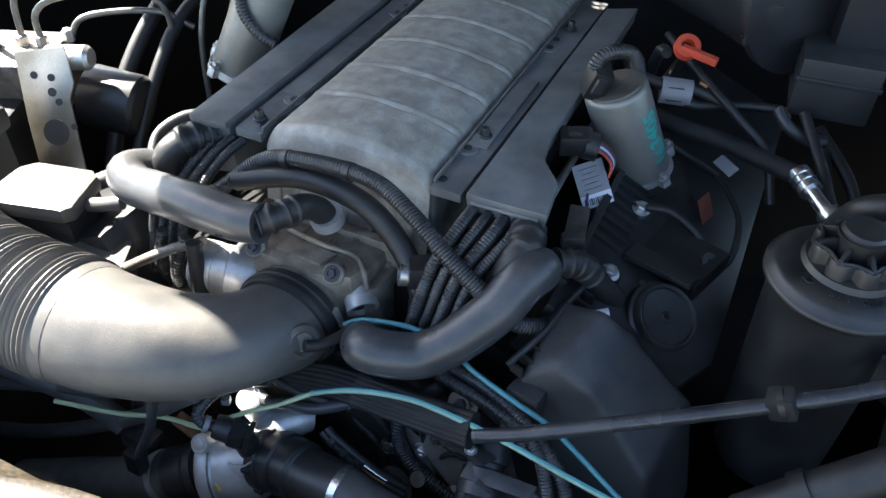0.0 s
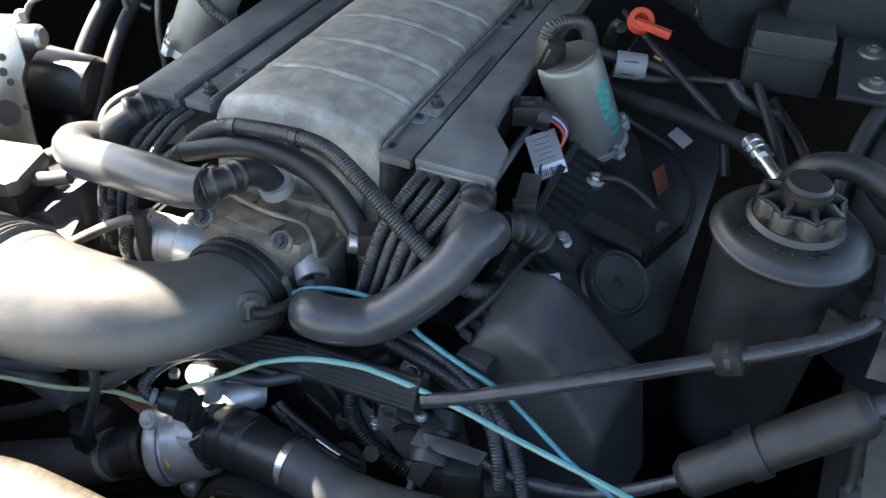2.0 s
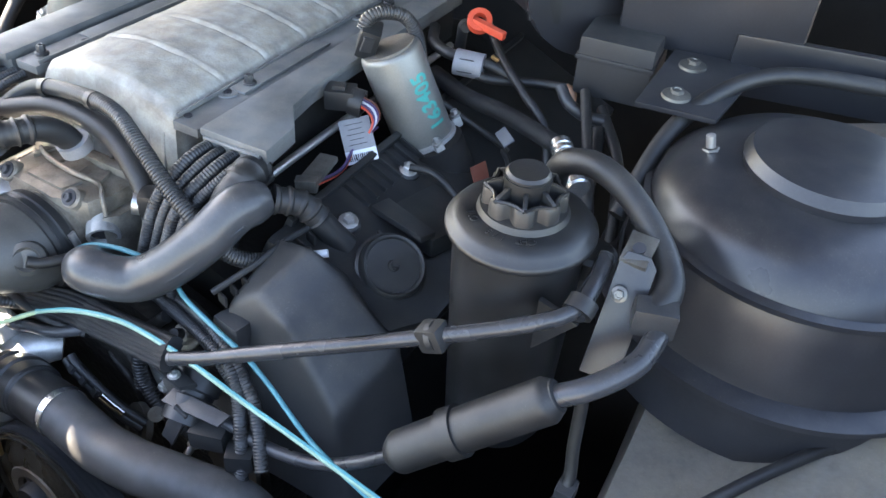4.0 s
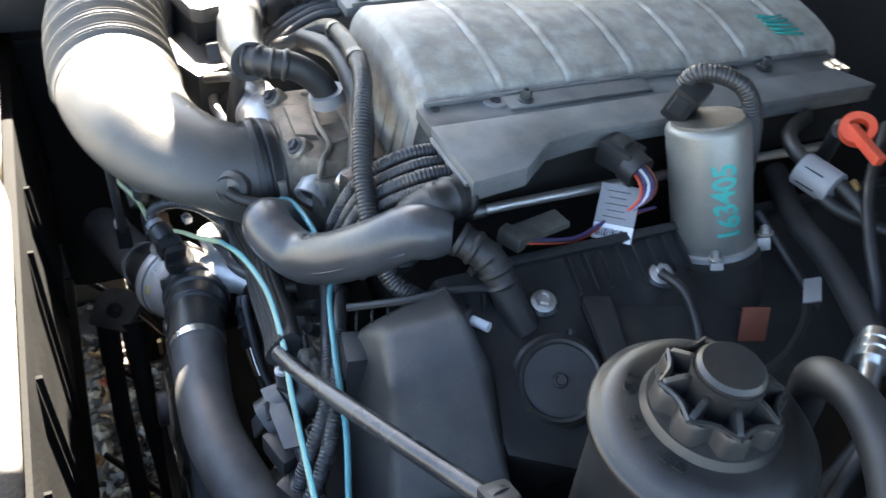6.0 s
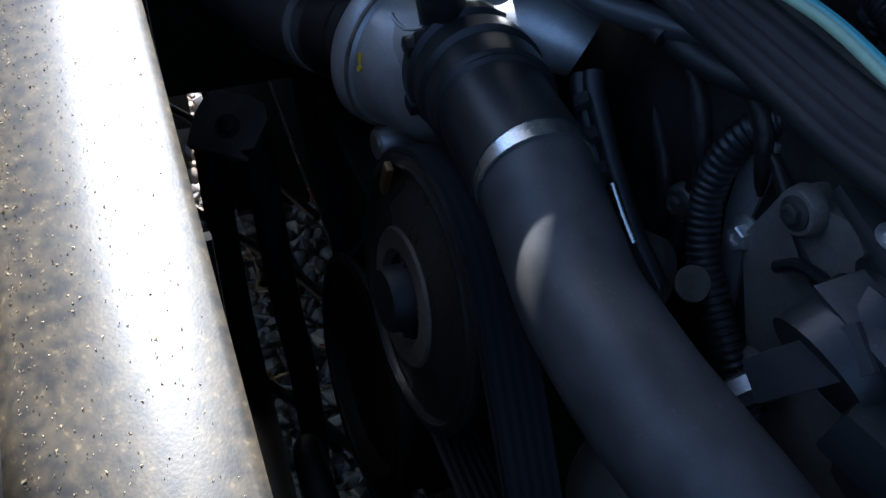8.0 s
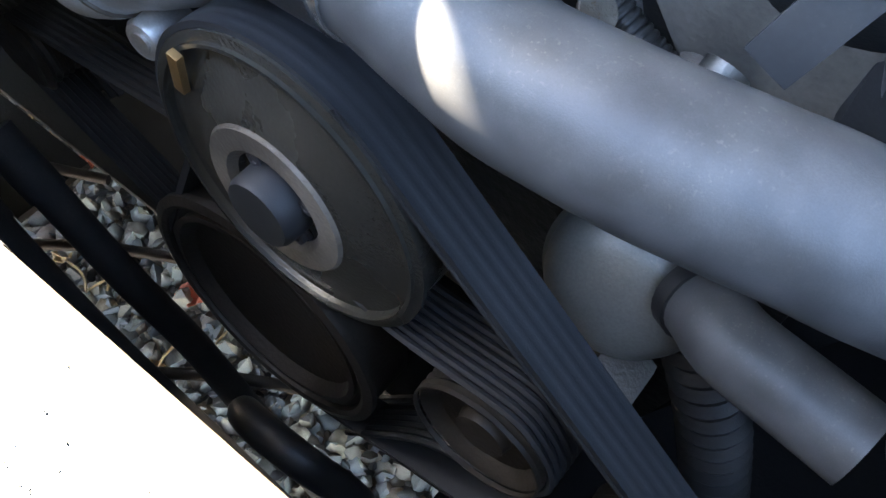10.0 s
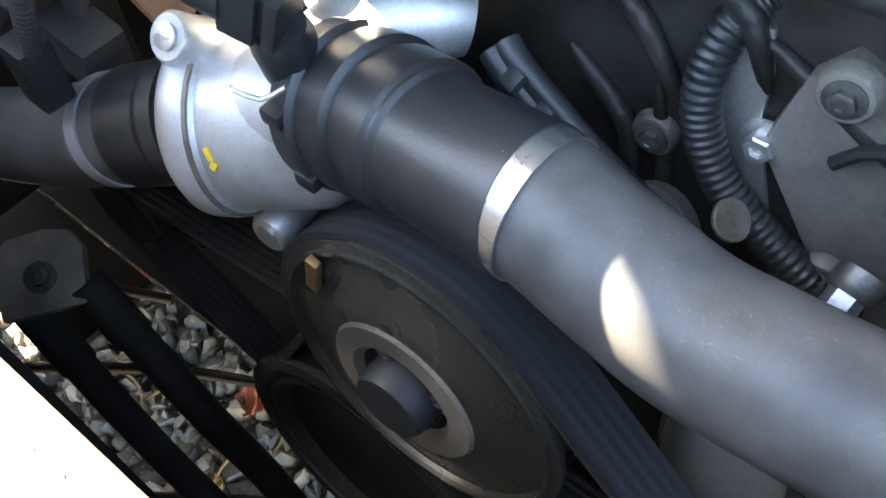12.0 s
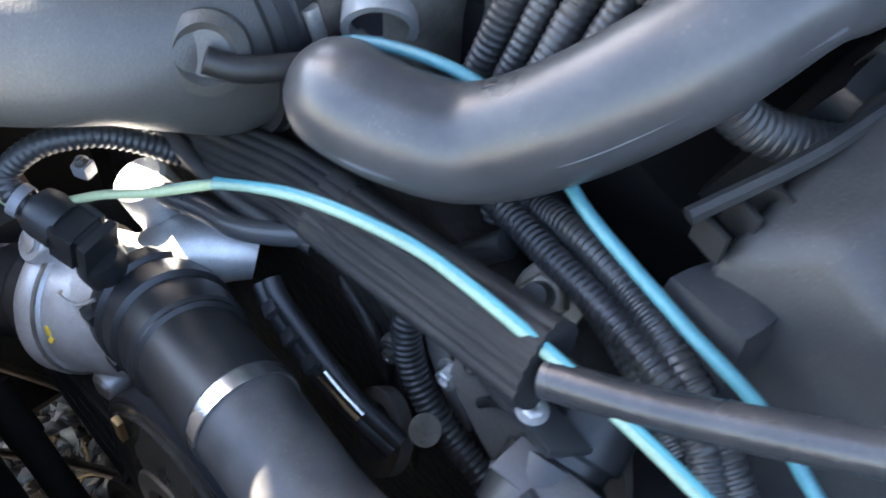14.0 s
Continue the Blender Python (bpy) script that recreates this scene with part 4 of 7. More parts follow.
    part("cap", lathe([(0.033, 0), (0.033, 0.018), (0.029, 0.022), (0.01, 0.023)], axis_pose(m2 @ V(0, 0, L2), m2.to_3x3() @ V(0, 0, 1)), 36), "black", t2)


def build_valve_cover():
    """Black cam cover on the driver's side, leaning outwards."""
    v = thing("cam_cover", (0.3, 0.1, 0.88), "black plastic cam cover with ribs, bolts and a round valve", "cam cover", "cam covers")
    tilt = Matrix.Translation((0.30, 0.10, 0.925)) @ Matrix.Rotation(radians(24), 4, "Y")
    part("shell", prism([(-0.085, -0.20), (0.06, -0.19), (0.085, -0.14), (0.085, 0.36), (-0.085, 0.36)], -0.09, 0.024, tilt, 0.008), "black", v)
    for k in range(14):
        part("rib", block(0.034, 0.0024, 0.009, tilt @ Matrix.Translation((-0.060, -0.085 + 0.0155 * k, 0.025)), 0.001), "black", v)
    part("edge_flange", block(0.008, 0.52, 0.02, tilt @ Matrix.Translation((-0.082, 0.09, 0.022)), 0.002), "black", v)
    dome = part("vent_valve", lathe([(0.037, -0.02), (0.0365, 0.006), (0.0335, 0.008), (0.0325, 0.016), (0.0305, 0.0185), (0.028, 0.0175), (0.027, 0.0145), (0.006, 0.0145), (0.005, 0.0165)], axis_pose((0.3265, -0.032, 0.9395), (0.50, -0.30, 0.81)), 48), "black", v, "round black vent valve")
    part("vent_pin", lathe([(0.004, 0.0), (0.0035, 0.006)], axis_pose(V(0.3265, -0.032, 0.9395) + V(0.50, -0.30, 0.81) * 0.016, (0.50, -0.30, 0.81)), 10), "rubber", dome)
    part("vent_strut", tube([(0.30, -0.01, 0.962), (0.312, -0.018, 0.955), (0.324, -0.026, 0.947)], 0.0035, 8), "black", v)
    guard = prism([(0.275, 0.012), (0.345, -0.005), (0.352, 0.012), (0.282, 0.035)], 0.0, 0.008, Matrix.Translation((0, 0, 0.962)), 0.003)
    part("guard", guard, "black", v)
    part("guard_edge", prism([(0.28, 0.028), (0.35, 0.010), (0.372, 0.075), (0.30, 0.10)], 0.935, 0.958, None, 0.004), "black", v)
    for at in ((0.269, -0.019, 0.966), (0.270, 0.0935, 0.966)):
        boss = part("bolt_boss", lathe([(0.014, -0.02), (0.013, 0), (0.0105, 0.002)], axis_pose(at, (0.25, -0.15, 0.95)), 22), "black", v)
        part("bolt", bolt_mesh(at, (0.25, -0.15, 0.95), 0.0068, 0.009), "steel", v, "bright steel bolt")
    part("grommet", ring_mesh([(0.004, 0), (0.011, 0), (0.011, 0.006), (0.004, 0.006)], (0.352, 0.055, 0.952), (0.6, -0.3, 0.75), 22), "rubber", v)
    # angular front cover
    f = thing("chain_case_cover", (0.30, -0.14, 0.85), "matt dark grey angular timing chain cover", "engine cover")
    back = [V(0.240, -0.092, 0.985), V(0.287, -0.098, 0.996), V(0.316, -0.091, 0.966), V(0.380, -0.090, 0.912), V(0.405, -0.092, 0.78), V(0.262, -0.085, 0.78)]
    front = [V(0.232, -0.162, 0.945), V(0.260, -0.149, 0.967), V(0.299, -0.160, 0.951), V(0.362, -0.176, 0.885), V(0.385, -0.190, 0.76), V(0.236, -0.188, 0.76)]
    bm = bmesh.new()
    u, l = [bm.verts.new(p) for p in back], [bm.verts.new(p) for p in front]
    bm.faces.new(u)
    bm.faces.new(l[::-1])
    for i in range(6):
        bm.faces.new((u[i], l[i], l[(i + 1) % 6], u[(i + 1) % 6]))
    bmesh.ops.recalc_face_normals(bm, faces=bm.faces[:])
    bmesh.ops.bevel(bm, geom=bm.edges[:], offset=0.009, segments=3, profile=0.6, affect="EDGES")
    part("shell", bm, "matt", f)
    part("shoulder", prism([(0.222, -0.172), (0.258, -0.178), (0.262, -0.150), (0.236, -0.140)], 0.80, 0.938, None, 0.010), "matt", f)
    flange = part("flange", tube([(0.222, -0.165, 0.958), (0.240, -0.128, 0.972), (0.250, -0.092, 0.982), (0.258, -0.06, 0.984)], 0.0032, 8), "black", f)
    for k in range(9):
        q = V(0.229, -0.160, 0.950).lerp(V(0.262, -0.07, 0.976), k / 8)
        part("comb", block(0.014, 0.0022, 0.012, Matrix.Translation(q) @ Matrix.Rotation(-0.35, 4, "Z"), 0.0006), "dullblack", f)


def build_fuel_side():
    w = thing("injector_plug", (0.18, 0.09, 1.03), "black multi-pin plug with coloured wires and a white tag", "wiring plug")
    part("plug", block(0.032, 0.026, 0.022, Matrix.Translation((0.190, 0.083, 1.036)) @ Matrix.Rotation(0.4, 4, "Z"), 0.003), "black", w)
    part("plug_latch", block(0.014, 0.012, 0.006, Matrix.Translation((0.190, 0.081, 1.0485)) @ Matrix.Rotation(0.4, 4, "Z"), 0.0015), "black", w)
    for k in range(4):
        part("pin_slot", block(0.003, 0.0035, 0.012, Matrix.Translation((0.206 + 0.0001 * k, 0.080 + 0.0052 * k, 1.036)) @ Matrix.Rotation(0.4, 4, "Z"), 0.0005), "loom", w)
    part("sleeve", ring_mesh([(0.011, -0.007), (0.015, -0.007), (0.015, 0.007), (0.011, 0.007)], (0.207, 0.088, 1.032), (1, 0.3, -0.2), 20), "rubber", w)
    for k, mat in enumerate(("red", "purple", "white", "purple", "orange")):
        part("wire", tube([(0.207, 0.082 + 0.004 * k, 1.034), (0.222, 0.085 + 0.004 * k, 1.028), (0.234, 0.078 + 0.003 * k, 1.022), (0.234, 0.070 + 0.001 * k, 1.012)], 0.0014, 6), mat, w)
    tag_m = Matrix.Translation((0.2185, 0.0725, 0.998)) @ Matrix.Rotation(radians(33), 4, "Z") @ Matrix.Rotation(radians(-36), 4, "X") @ Matrix.Rotation(radians(-14), 4, "Y")
    tag = part("tag", block(0.034, 0.0008, 0.046, tag_m, 0.0003), "silverlabel", w, "grey and white printed tag")
    part("tag_foot", block(0.034, 0.0012, 0.014, tag_m @ Matrix.Translation((0, -0.0002, -0.018)), 0.0003), "white", tag)
    for k in range(12):
        part("bar", block(0.0011 if k % 3 else 0.0018, 0.0006, 0.007, tag_m @ Matrix.Translation((-0.013 + 0.0023 * k, -0.0009, -0.0185)), 0), "ink", tag)
    for k in range(5):
        part("print_line", block(0.020 - 0.005 * (k % 2), 0.0006, 0.0007, tag_m @ Matrix.Translation((-0.001, -0.0006, 0.017 - 0.0055 * k)), 0), "ink", tag)
    r = thing("fuel_rail", (0.22, 0.02, 1.02), "steel fuel rail pipe under the coil cover edge", "fuel rail")
    part("pipe", tube([(0.191, -0.048, 1.003), (0.190, -0.02, 1.003), (0.188, 0.05, 1.002), (0.186, 0.16, 1.0), (0.183, 0.34, 0.996)], 0.0046, 14), "steel", r)
    part("end_cap", lathe([(0.006, 0), (0.006, 0.010), (0.005, 0.012)], axis_pose((0.191, -0.040, 1.003), (0.02, -1, 0.0)), 16), "dirty_steel", r)
    part("bracket", block(0.022, 0.012, 0.014, Matrix.Translation((0.232, -0.035, 1.006)) @ Matrix.Rotation(0.5, 4, "Z"), 0.003), "dirty_steel", r)
    part("bracket_arm", block(0.02, 0.05, 0.006, Matrix.Translation((0.228, -0.01, 1.008)) @ Matrix.Rotation(0.2, 4, "Z"), 0.002), "dirty_steel", r)
    for k, mat in enumerate(("red", "ink", "purple")):
        part("harness_wire", tube([(0.224, -0.02, 0.990 + 0.002 * k), (0.226, 0.03, 0.982 + 0.002 * k), (0.216, 0.07, 0.985 + 0.002 * k), (0.212, 0.12, 0.988)], 0.0014, 6), mat, r)


# ---- driver's side: reservoir, pipes, strut tower ----
def build_reservoir():
    r = thing("power_steering_reservoir", (0.459, -0.041, 0.83), "dusty black power steering reservoir with a star-shaped cap", "fluid reservoir")
    A = Matrix.Translation((0.459, -0.041, 0))
    part("tank", lathe([(0.045, 0.82), (0.050, 0.83), (0.0555, 1.02), (0.0562, 1.057)], A, 56), "reservoir", r)
    lid = part("lid", lathe([(0.057, 1.053), (0.0622, 1.0545), (0.0636, 1.0570), (0.0636, 1.0600), (0.0622, 1.0618), (0.0598, 1.0635), (0.0580, 1.0670), (0.0545, 1.0700), (0.050, 1.0718), (0.0475, 1.0728), (0.042, 1.0735), (0.0385, 1.074), (0.036, 1.079), (0.02, 1.083)], A, 64), "reservoir", r)
    star = bmesh.new()
    prof, n = [(0.0350, 1.074), (0.0345, 1.0915), (0.0330, 1.0940), (0.0312, 1.0925), (0.0295, 1.084), (0.018, 1.086)], 96
    rings = []
    for rad, z in prof:
        rings.append([star.verts.new(A @ V((rad - 0.0065 * (0.5 + 0.5 * math.cos(8 * math.tau * k / n)) ** 3) * math.cos(math.tau * k / n), (rad - 0.0065 * (0.5 + 0.5 * math.cos(8 * math.tau * k / n)) ** 3) * math.sin(math.tau * k / n), z)) for k in range(n)])
    for a, b in zip(rings, rings[1:]):
        for k in range(n):
            star.faces.new((a[k], a[(k + 1) % n], b[(k + 1) % n], b[k]))
    star.faces.new(rings[-1])
    cap = part("cap", star, "reservoir", lid)
    for k in range(8):
        ang = math.tau * (k + 0.5) / 8
        part("cap_rib", prism([(0.016, 1.080), (0.0335, 1.080), (0.0337, 1.0940), (0.031, 1.0965), (0.022, 1.101), (0.016, 1.102)], -0.0018, 0.0018, A @ Matrix.Rotation(ang, 4, "Z") @ Matrix(((1, 0, 0, 0), (0, 0, -1, 0), (0, 1, 0, 0), (0, 0, 0, 1))), 0.0008), "reservoir", lid)
        part("cap_wall", tube([A @ V(0.0332 * math.cos(ang), 0.0332 * math.sin(ang), 1.094), A @ V(0.0276 * math.cos(ang + 0.39), 0.0276 * math.sin(ang + 0.39), 1.094), A @ V(0.0332 * math.cos(ang + 0.785), 0.0332 * math.sin(ang + 0.785), 1.094)], 0.0018, 6, 0.004), "reservoir", lid)
    part("cap_top", lathe([(0.018, 1.086), (0.0187, 1.100), (0.0182, 1.109), (0.016, 1.1115), (0.004, 1.112)], A, 40), "reservoir", lid)
    part("cap_rim", ring_mesh([(0.0182, 1.103), (0.0196, 1.103), (0.0196, 1.107), (0.0182, 1.107)], (0.459, -0.041, 0), (0, 0, 1), 40), "reservoir", lid)
    # raised moulded writing round the lid, read clockwise
    part("lettering", ring_text("CHF 11S  OIL", 0.0095, 0.0435, radians(-55), 0.0056, A @ Matrix.Translation((0, 0, 1.0736))), "reservoir", lid, "raised moulded lettering")
    part("ear", lathe([(0.020, 1.02), (0.020, 1.036), (0.016, 1.040)], Matrix.Translation((0.517, -0.015, 0)), 24), "reservoir", r)
    part("side_gusset", prism([(0.50, 0.975), (0.535, 1.02), (0.50, 1.03)], -0.003, 0.003, Matrix(((1, 0, 0, 0), (0, 0, -1, -0.085), (0, 1, 0, 0), (0, 0, 0, 1))), 0.001), "reservoir", r)
    b = thing("reservoir_bracket", (0.555, -0.04, 0.98), "black steel bracket with a hole and a bolt beside the reservoir", "bracket")
    part("plate", prism([(-0.014, -0.055), (0.016, -0.055), (0.016, 0.042), (0.009, 0.050), (-0.009, 0.050), (-0.013, 0.04)], 0, 0.004, Matrix.Translation((0.552, -0.066, 1.03)) @ Matrix.Rotation(radians(62), 4, "X") @ Matrix.Rotation(0.2, 4, "Y"), 0.001), "body", b)
    head = part("hole_plate", block(0.022, 0.03, 0.005, Matrix.Translation((0.550, -0.038, 1.073)) @ Matrix.Rotation(0.35, 4, "X"), 0.001), "dirty_steel", b)
    part("hole", lathe([(0.0052, 0), (0.0052, 0.0012)], axis_pose((0.550, -0.039, 1.0758), (0, -0.34, 0.94)), 16), "ink", head)
    part("bolt", bolt_mesh((0.549, -0.066, 1.048), (0, -0.85, 0.5), 0.0045, 0.006), "dirty_steel", b)
    moved(b, 0.006, 0.005, -0.005)


def build_pipes():
    p = thing("cooler_pipe", (0.35, -0.16, 0.95), "glossy black metal fluid pipe with a clip", "pipe", "fluid pipes")
    part("pipe", tube([(0.215, -0.218, 0.916), (0.250, -0.211, 0.930), (0.29, -0.200, 0.948), (0.34, -0.183, 0.968), (0.39, -0.165, 0.987), (0.440, -0.147, 1.007), (0.490, -0.127, 1.026), (0.522, -0.108, 1.038), (0.5345, -0.088, 1.041)], 0.0068, 16), "pipe", p)
    part("riser", tube([(0.534, -0.095, 1.036), (0.534, -0.062, 1.0435), (0.532, -0.033, 1.050)], 0.0075, 14), "pipe", p)
    part("riser_tip", lathe([(0.007, 0), (0.0068, 0.002)], axis_pose((0.532, -0.0325, 1.0502), (0.02, 0.9, 0.4)), 14), "dirty_steel", p)
    c = part("clip", block(0.022, 0.020, 0.022, Matrix.Translation((0.440, -0.147, 1.007)) @ Matrix.Rotation(-0.45, 4, "Y"), 0.005), "rubber", p)
    part("clip_ridge", collar((0.440, -0.147, 1.007), (0.87, 0.16, 0.45), 0.0105, 0.005, 0.002), "rubber", c)
    part("riser_clip", collar((0.534, -0.088, 1.040), (0.1, 0.85, 0.45), 0.0078, 0.012, 0.0045), "rubber", p)
    m = thing("damper_pipe", (0.48, -0.17, 0.95), "black fluid pipe with a thick damper sleeve", "pipe", "fluid pipes")
    part("sleeve", tube([(0.425, -0.197, 0.916), (0.485, -0.172, 0.968), (0.538, -0.149, 1.012)], lambda s, t: 0.0185 - 0.006 * max(0, 1 - min(s, t - s) / 0.008), 26, 0.003), "rubber", m)
    part("sleeve_band", collar((0.470, -0.178, 0.955), (0.74, 0.31, 0.6), 0.0186, 0.014, 0.003), "rubber", m)
    part("inlet", tube([(0.24, -0.218, 0.875), (0.30, -0.216, 0.862), (0.355, -0.210, 0.868), (0.395, -0.204, 0.892), (0.428, -0.196, 0.918)], 0.006, 12), "pipe", m)
    part("outlet", tube([(0.535, -0.150, 1.010), (0.560, -0.136, 1.024), (0.580, -0.106, 1.032), (0.584, -0.072, 1.036)], 0.0092, 16), "pipe", m)
    part("sleeve_cap", collar((0.535, -0.150, 1.010), (0.74, 0.31, 0.6), 0.0095, 0.006, 0.004), "rubber", m)
    moved(m, 0.009, 0.002, -0.009)
    h = thing("return_hose", (0.54, -0.02, 1.05), "thick black return hose looping round the reservoir", "hose")
    part("hose", tube([(0.582, -0.072, 1.038), (0.588, -0.042, 1.046), (0.576, -0.018, 1.056), (0.551, 0.002, 1.072), (0.520, 0.016, 1.088), (0.488, 0.026, 1.092), (0.460, 0.034, 1.075), (0.448, 0.06, 1.02), (0.445, 0.08, 0.93)], 0.0115, 18), "rubber", h)
    part("clamp", block(0.034, 0.022, 0.026, Matrix.Translation((0.586, -0.066, 1.038)) @ Matrix.Rotation(0.3, 4, "Z"), 0.005), "loom", h, "grey plastic hose clamp")
    a = thing("air_conditioning_hose", (0.36, 0.2, 0.98), "thick braided hose with a crimped aluminium end", "hose")
    part("hose", tube([(0.19, 0.27, 0.99), (0.25, 0.238, 0.992), (0.31, 0.222, 0.995), (0.36, 0.2, 0.998), (0.398, 0.18, 1.002)], 0.0105, 16), "braid", a)
    part("ferrule", tube([(0.394, 0.185, 1.0025), (0.411, 0.164, 0.999)], lambda s, t: 0.0125 - (0.0012 if 0.3 < s / t < 0.45 or 0.65 < s / t < 0.8 else 0), 22, 0.001), "band", a)
    part("stem", tube([(0.411, 0.164, 0.999), (0.424, 0.148, 0.996), (0.434, 0.136, 0.994)], 0.0082, 16), "band", a)
    part("end_nut", lathe([(0.013, 0), (0.013, 0.01), (0.011, 0.012)], axis_pose((0.432, 0.139, 0.9945), (0.6, -0.78, -0.1)), 20), "band", a)
    for pts, r in (([(0.22, 0.36, 1.04), (0.29, 0.27, 1.035), (0.335, 0.235, 1.02), (0.375, 0.215, 0.995), (0.395, 0.19, 0.95)], 0.0052), ([(0.24, 0.25, 1.035), (0.28, 0.24, 1.02), (0.33, 0.27, 1.016), (0.372, 0.275, 1.02)], 0.0055), ([(0.25, 0.20, 0.995), (0.30, 0.215, 0.965), (0.33, 0.225, 0.945)], 0.004)):
        solo("cable", tube(pts, r, 10), "rubber", "thin black sheathed cable behind the motor", "cable", "cables")
    solo("pipe_end", tube([(0.372, 0.275, 1.02), (0.381, 0.272, 1.018), (0.384, 0.265, 1.010)], 0.0056, 12), "frost", "bare copper-coloured pipe end", "pipe end")
    g = thing("ignition_lead", (0.3, 0.1, 0.95), "thin lead looping from a cam cover bolt to a silver tag", "cable")
    part("lead", tube([(0.27, 0.096, 0.962), (0.295, 0.105, 0.958), (0.33, 0.10, 0.94), (0.355, 0.085, 0.915)], 0.0042, 10), "rubber", g)
    part("lead_return", tube([(0.355, 0.085, 0.915), (0.366, 0.11, 0.918), (0.362, 0.16, 0.932), (0.34, 0.20, 0.938), (0.325, 0.215, 0.941)], 0.0036, 10), "rubber", g)
    part("tag", block(0.03, 0.014, 0.002, Matrix.Translation((0.331, 0.202, 0.968)) @ Matrix.Rotation(-0.75, 4, "Z") @ Matrix.Rotation(0.6, 4, "X"), 0.0008), "silverlabel", g, "silver printed tag")
    moved(a, 0.016, -0.012, 0.006)
    moved(g, 0.007, -0.012, 0.016)
    k = thing("engine_oil_dipstick", (0.25, 0.27, 1.04), "red plastic dipstick handle on a black tube", "dipstick")
    part("ring", ring_mesh([(0.008, -0.005), (0.0145, -0.005), (0.0145, 0.005), (0.008, 0.005)], (0.258, 0.265, 1.075), (0.25, -0.5, 0.7), 26), "red", k)
    part("handle", block(0.043, 0.009, 0.009, Matrix.Translation((0.274, 0.259, 1.072)) @ Matrix.Rotation(-0.1, 4, "Z") @ Matrix.Rotation(0.15, 4, "Y"), 0.002), "red", k)
    part("tube", tube([(0.236, 0.276, 1.058), (0.225, 0.29, 1.05), (0.215, 0.30, 1.0)], 0.007, 12), "rubber", k)
    s = thing("tagged_hose", (0.24, 0.24, 1.03), "black hose with a grey printed tag round it", "hose")
    part("hose", tube([(0.18, 0.30, 1.035), (0.20, 0.262, 1.036), (0.225, 0.245, 1.036), (0.25, 0.245, 1.034), (0.28, 0.255, 1.03), (0.31, 0.26, 1.02)], 0.007, 12), "rubber", s)
    part("tag", lathe([(0.0155, 0), (0.0155, 0.034), (0.012, 0.034)], axis_pose((0.243, 0.240, 1.030), (1, 0.25, -0.05)), 22), "silverlabel", s, "grey printed tag")
    for k in range(6):
        part("print_line", block(0.018, 0.0012, 0.0012, Matrix.Translation((0.261, 0.2288 + 0.0008 * k, 1.0255 + 0.0028 * k)) @ Matrix.Rotation(0.25, 4, "Z"), 0), "ink", s)
    solo("copper_clip", block(0.01, 0.004, 0.004, Matrix.Translation((0.287, 0.255, 1.04)) @ Matrix.Rotation(0.4, 4, "Y"), 0.001), "brass", "small bright metal clip on a hose", "clip")


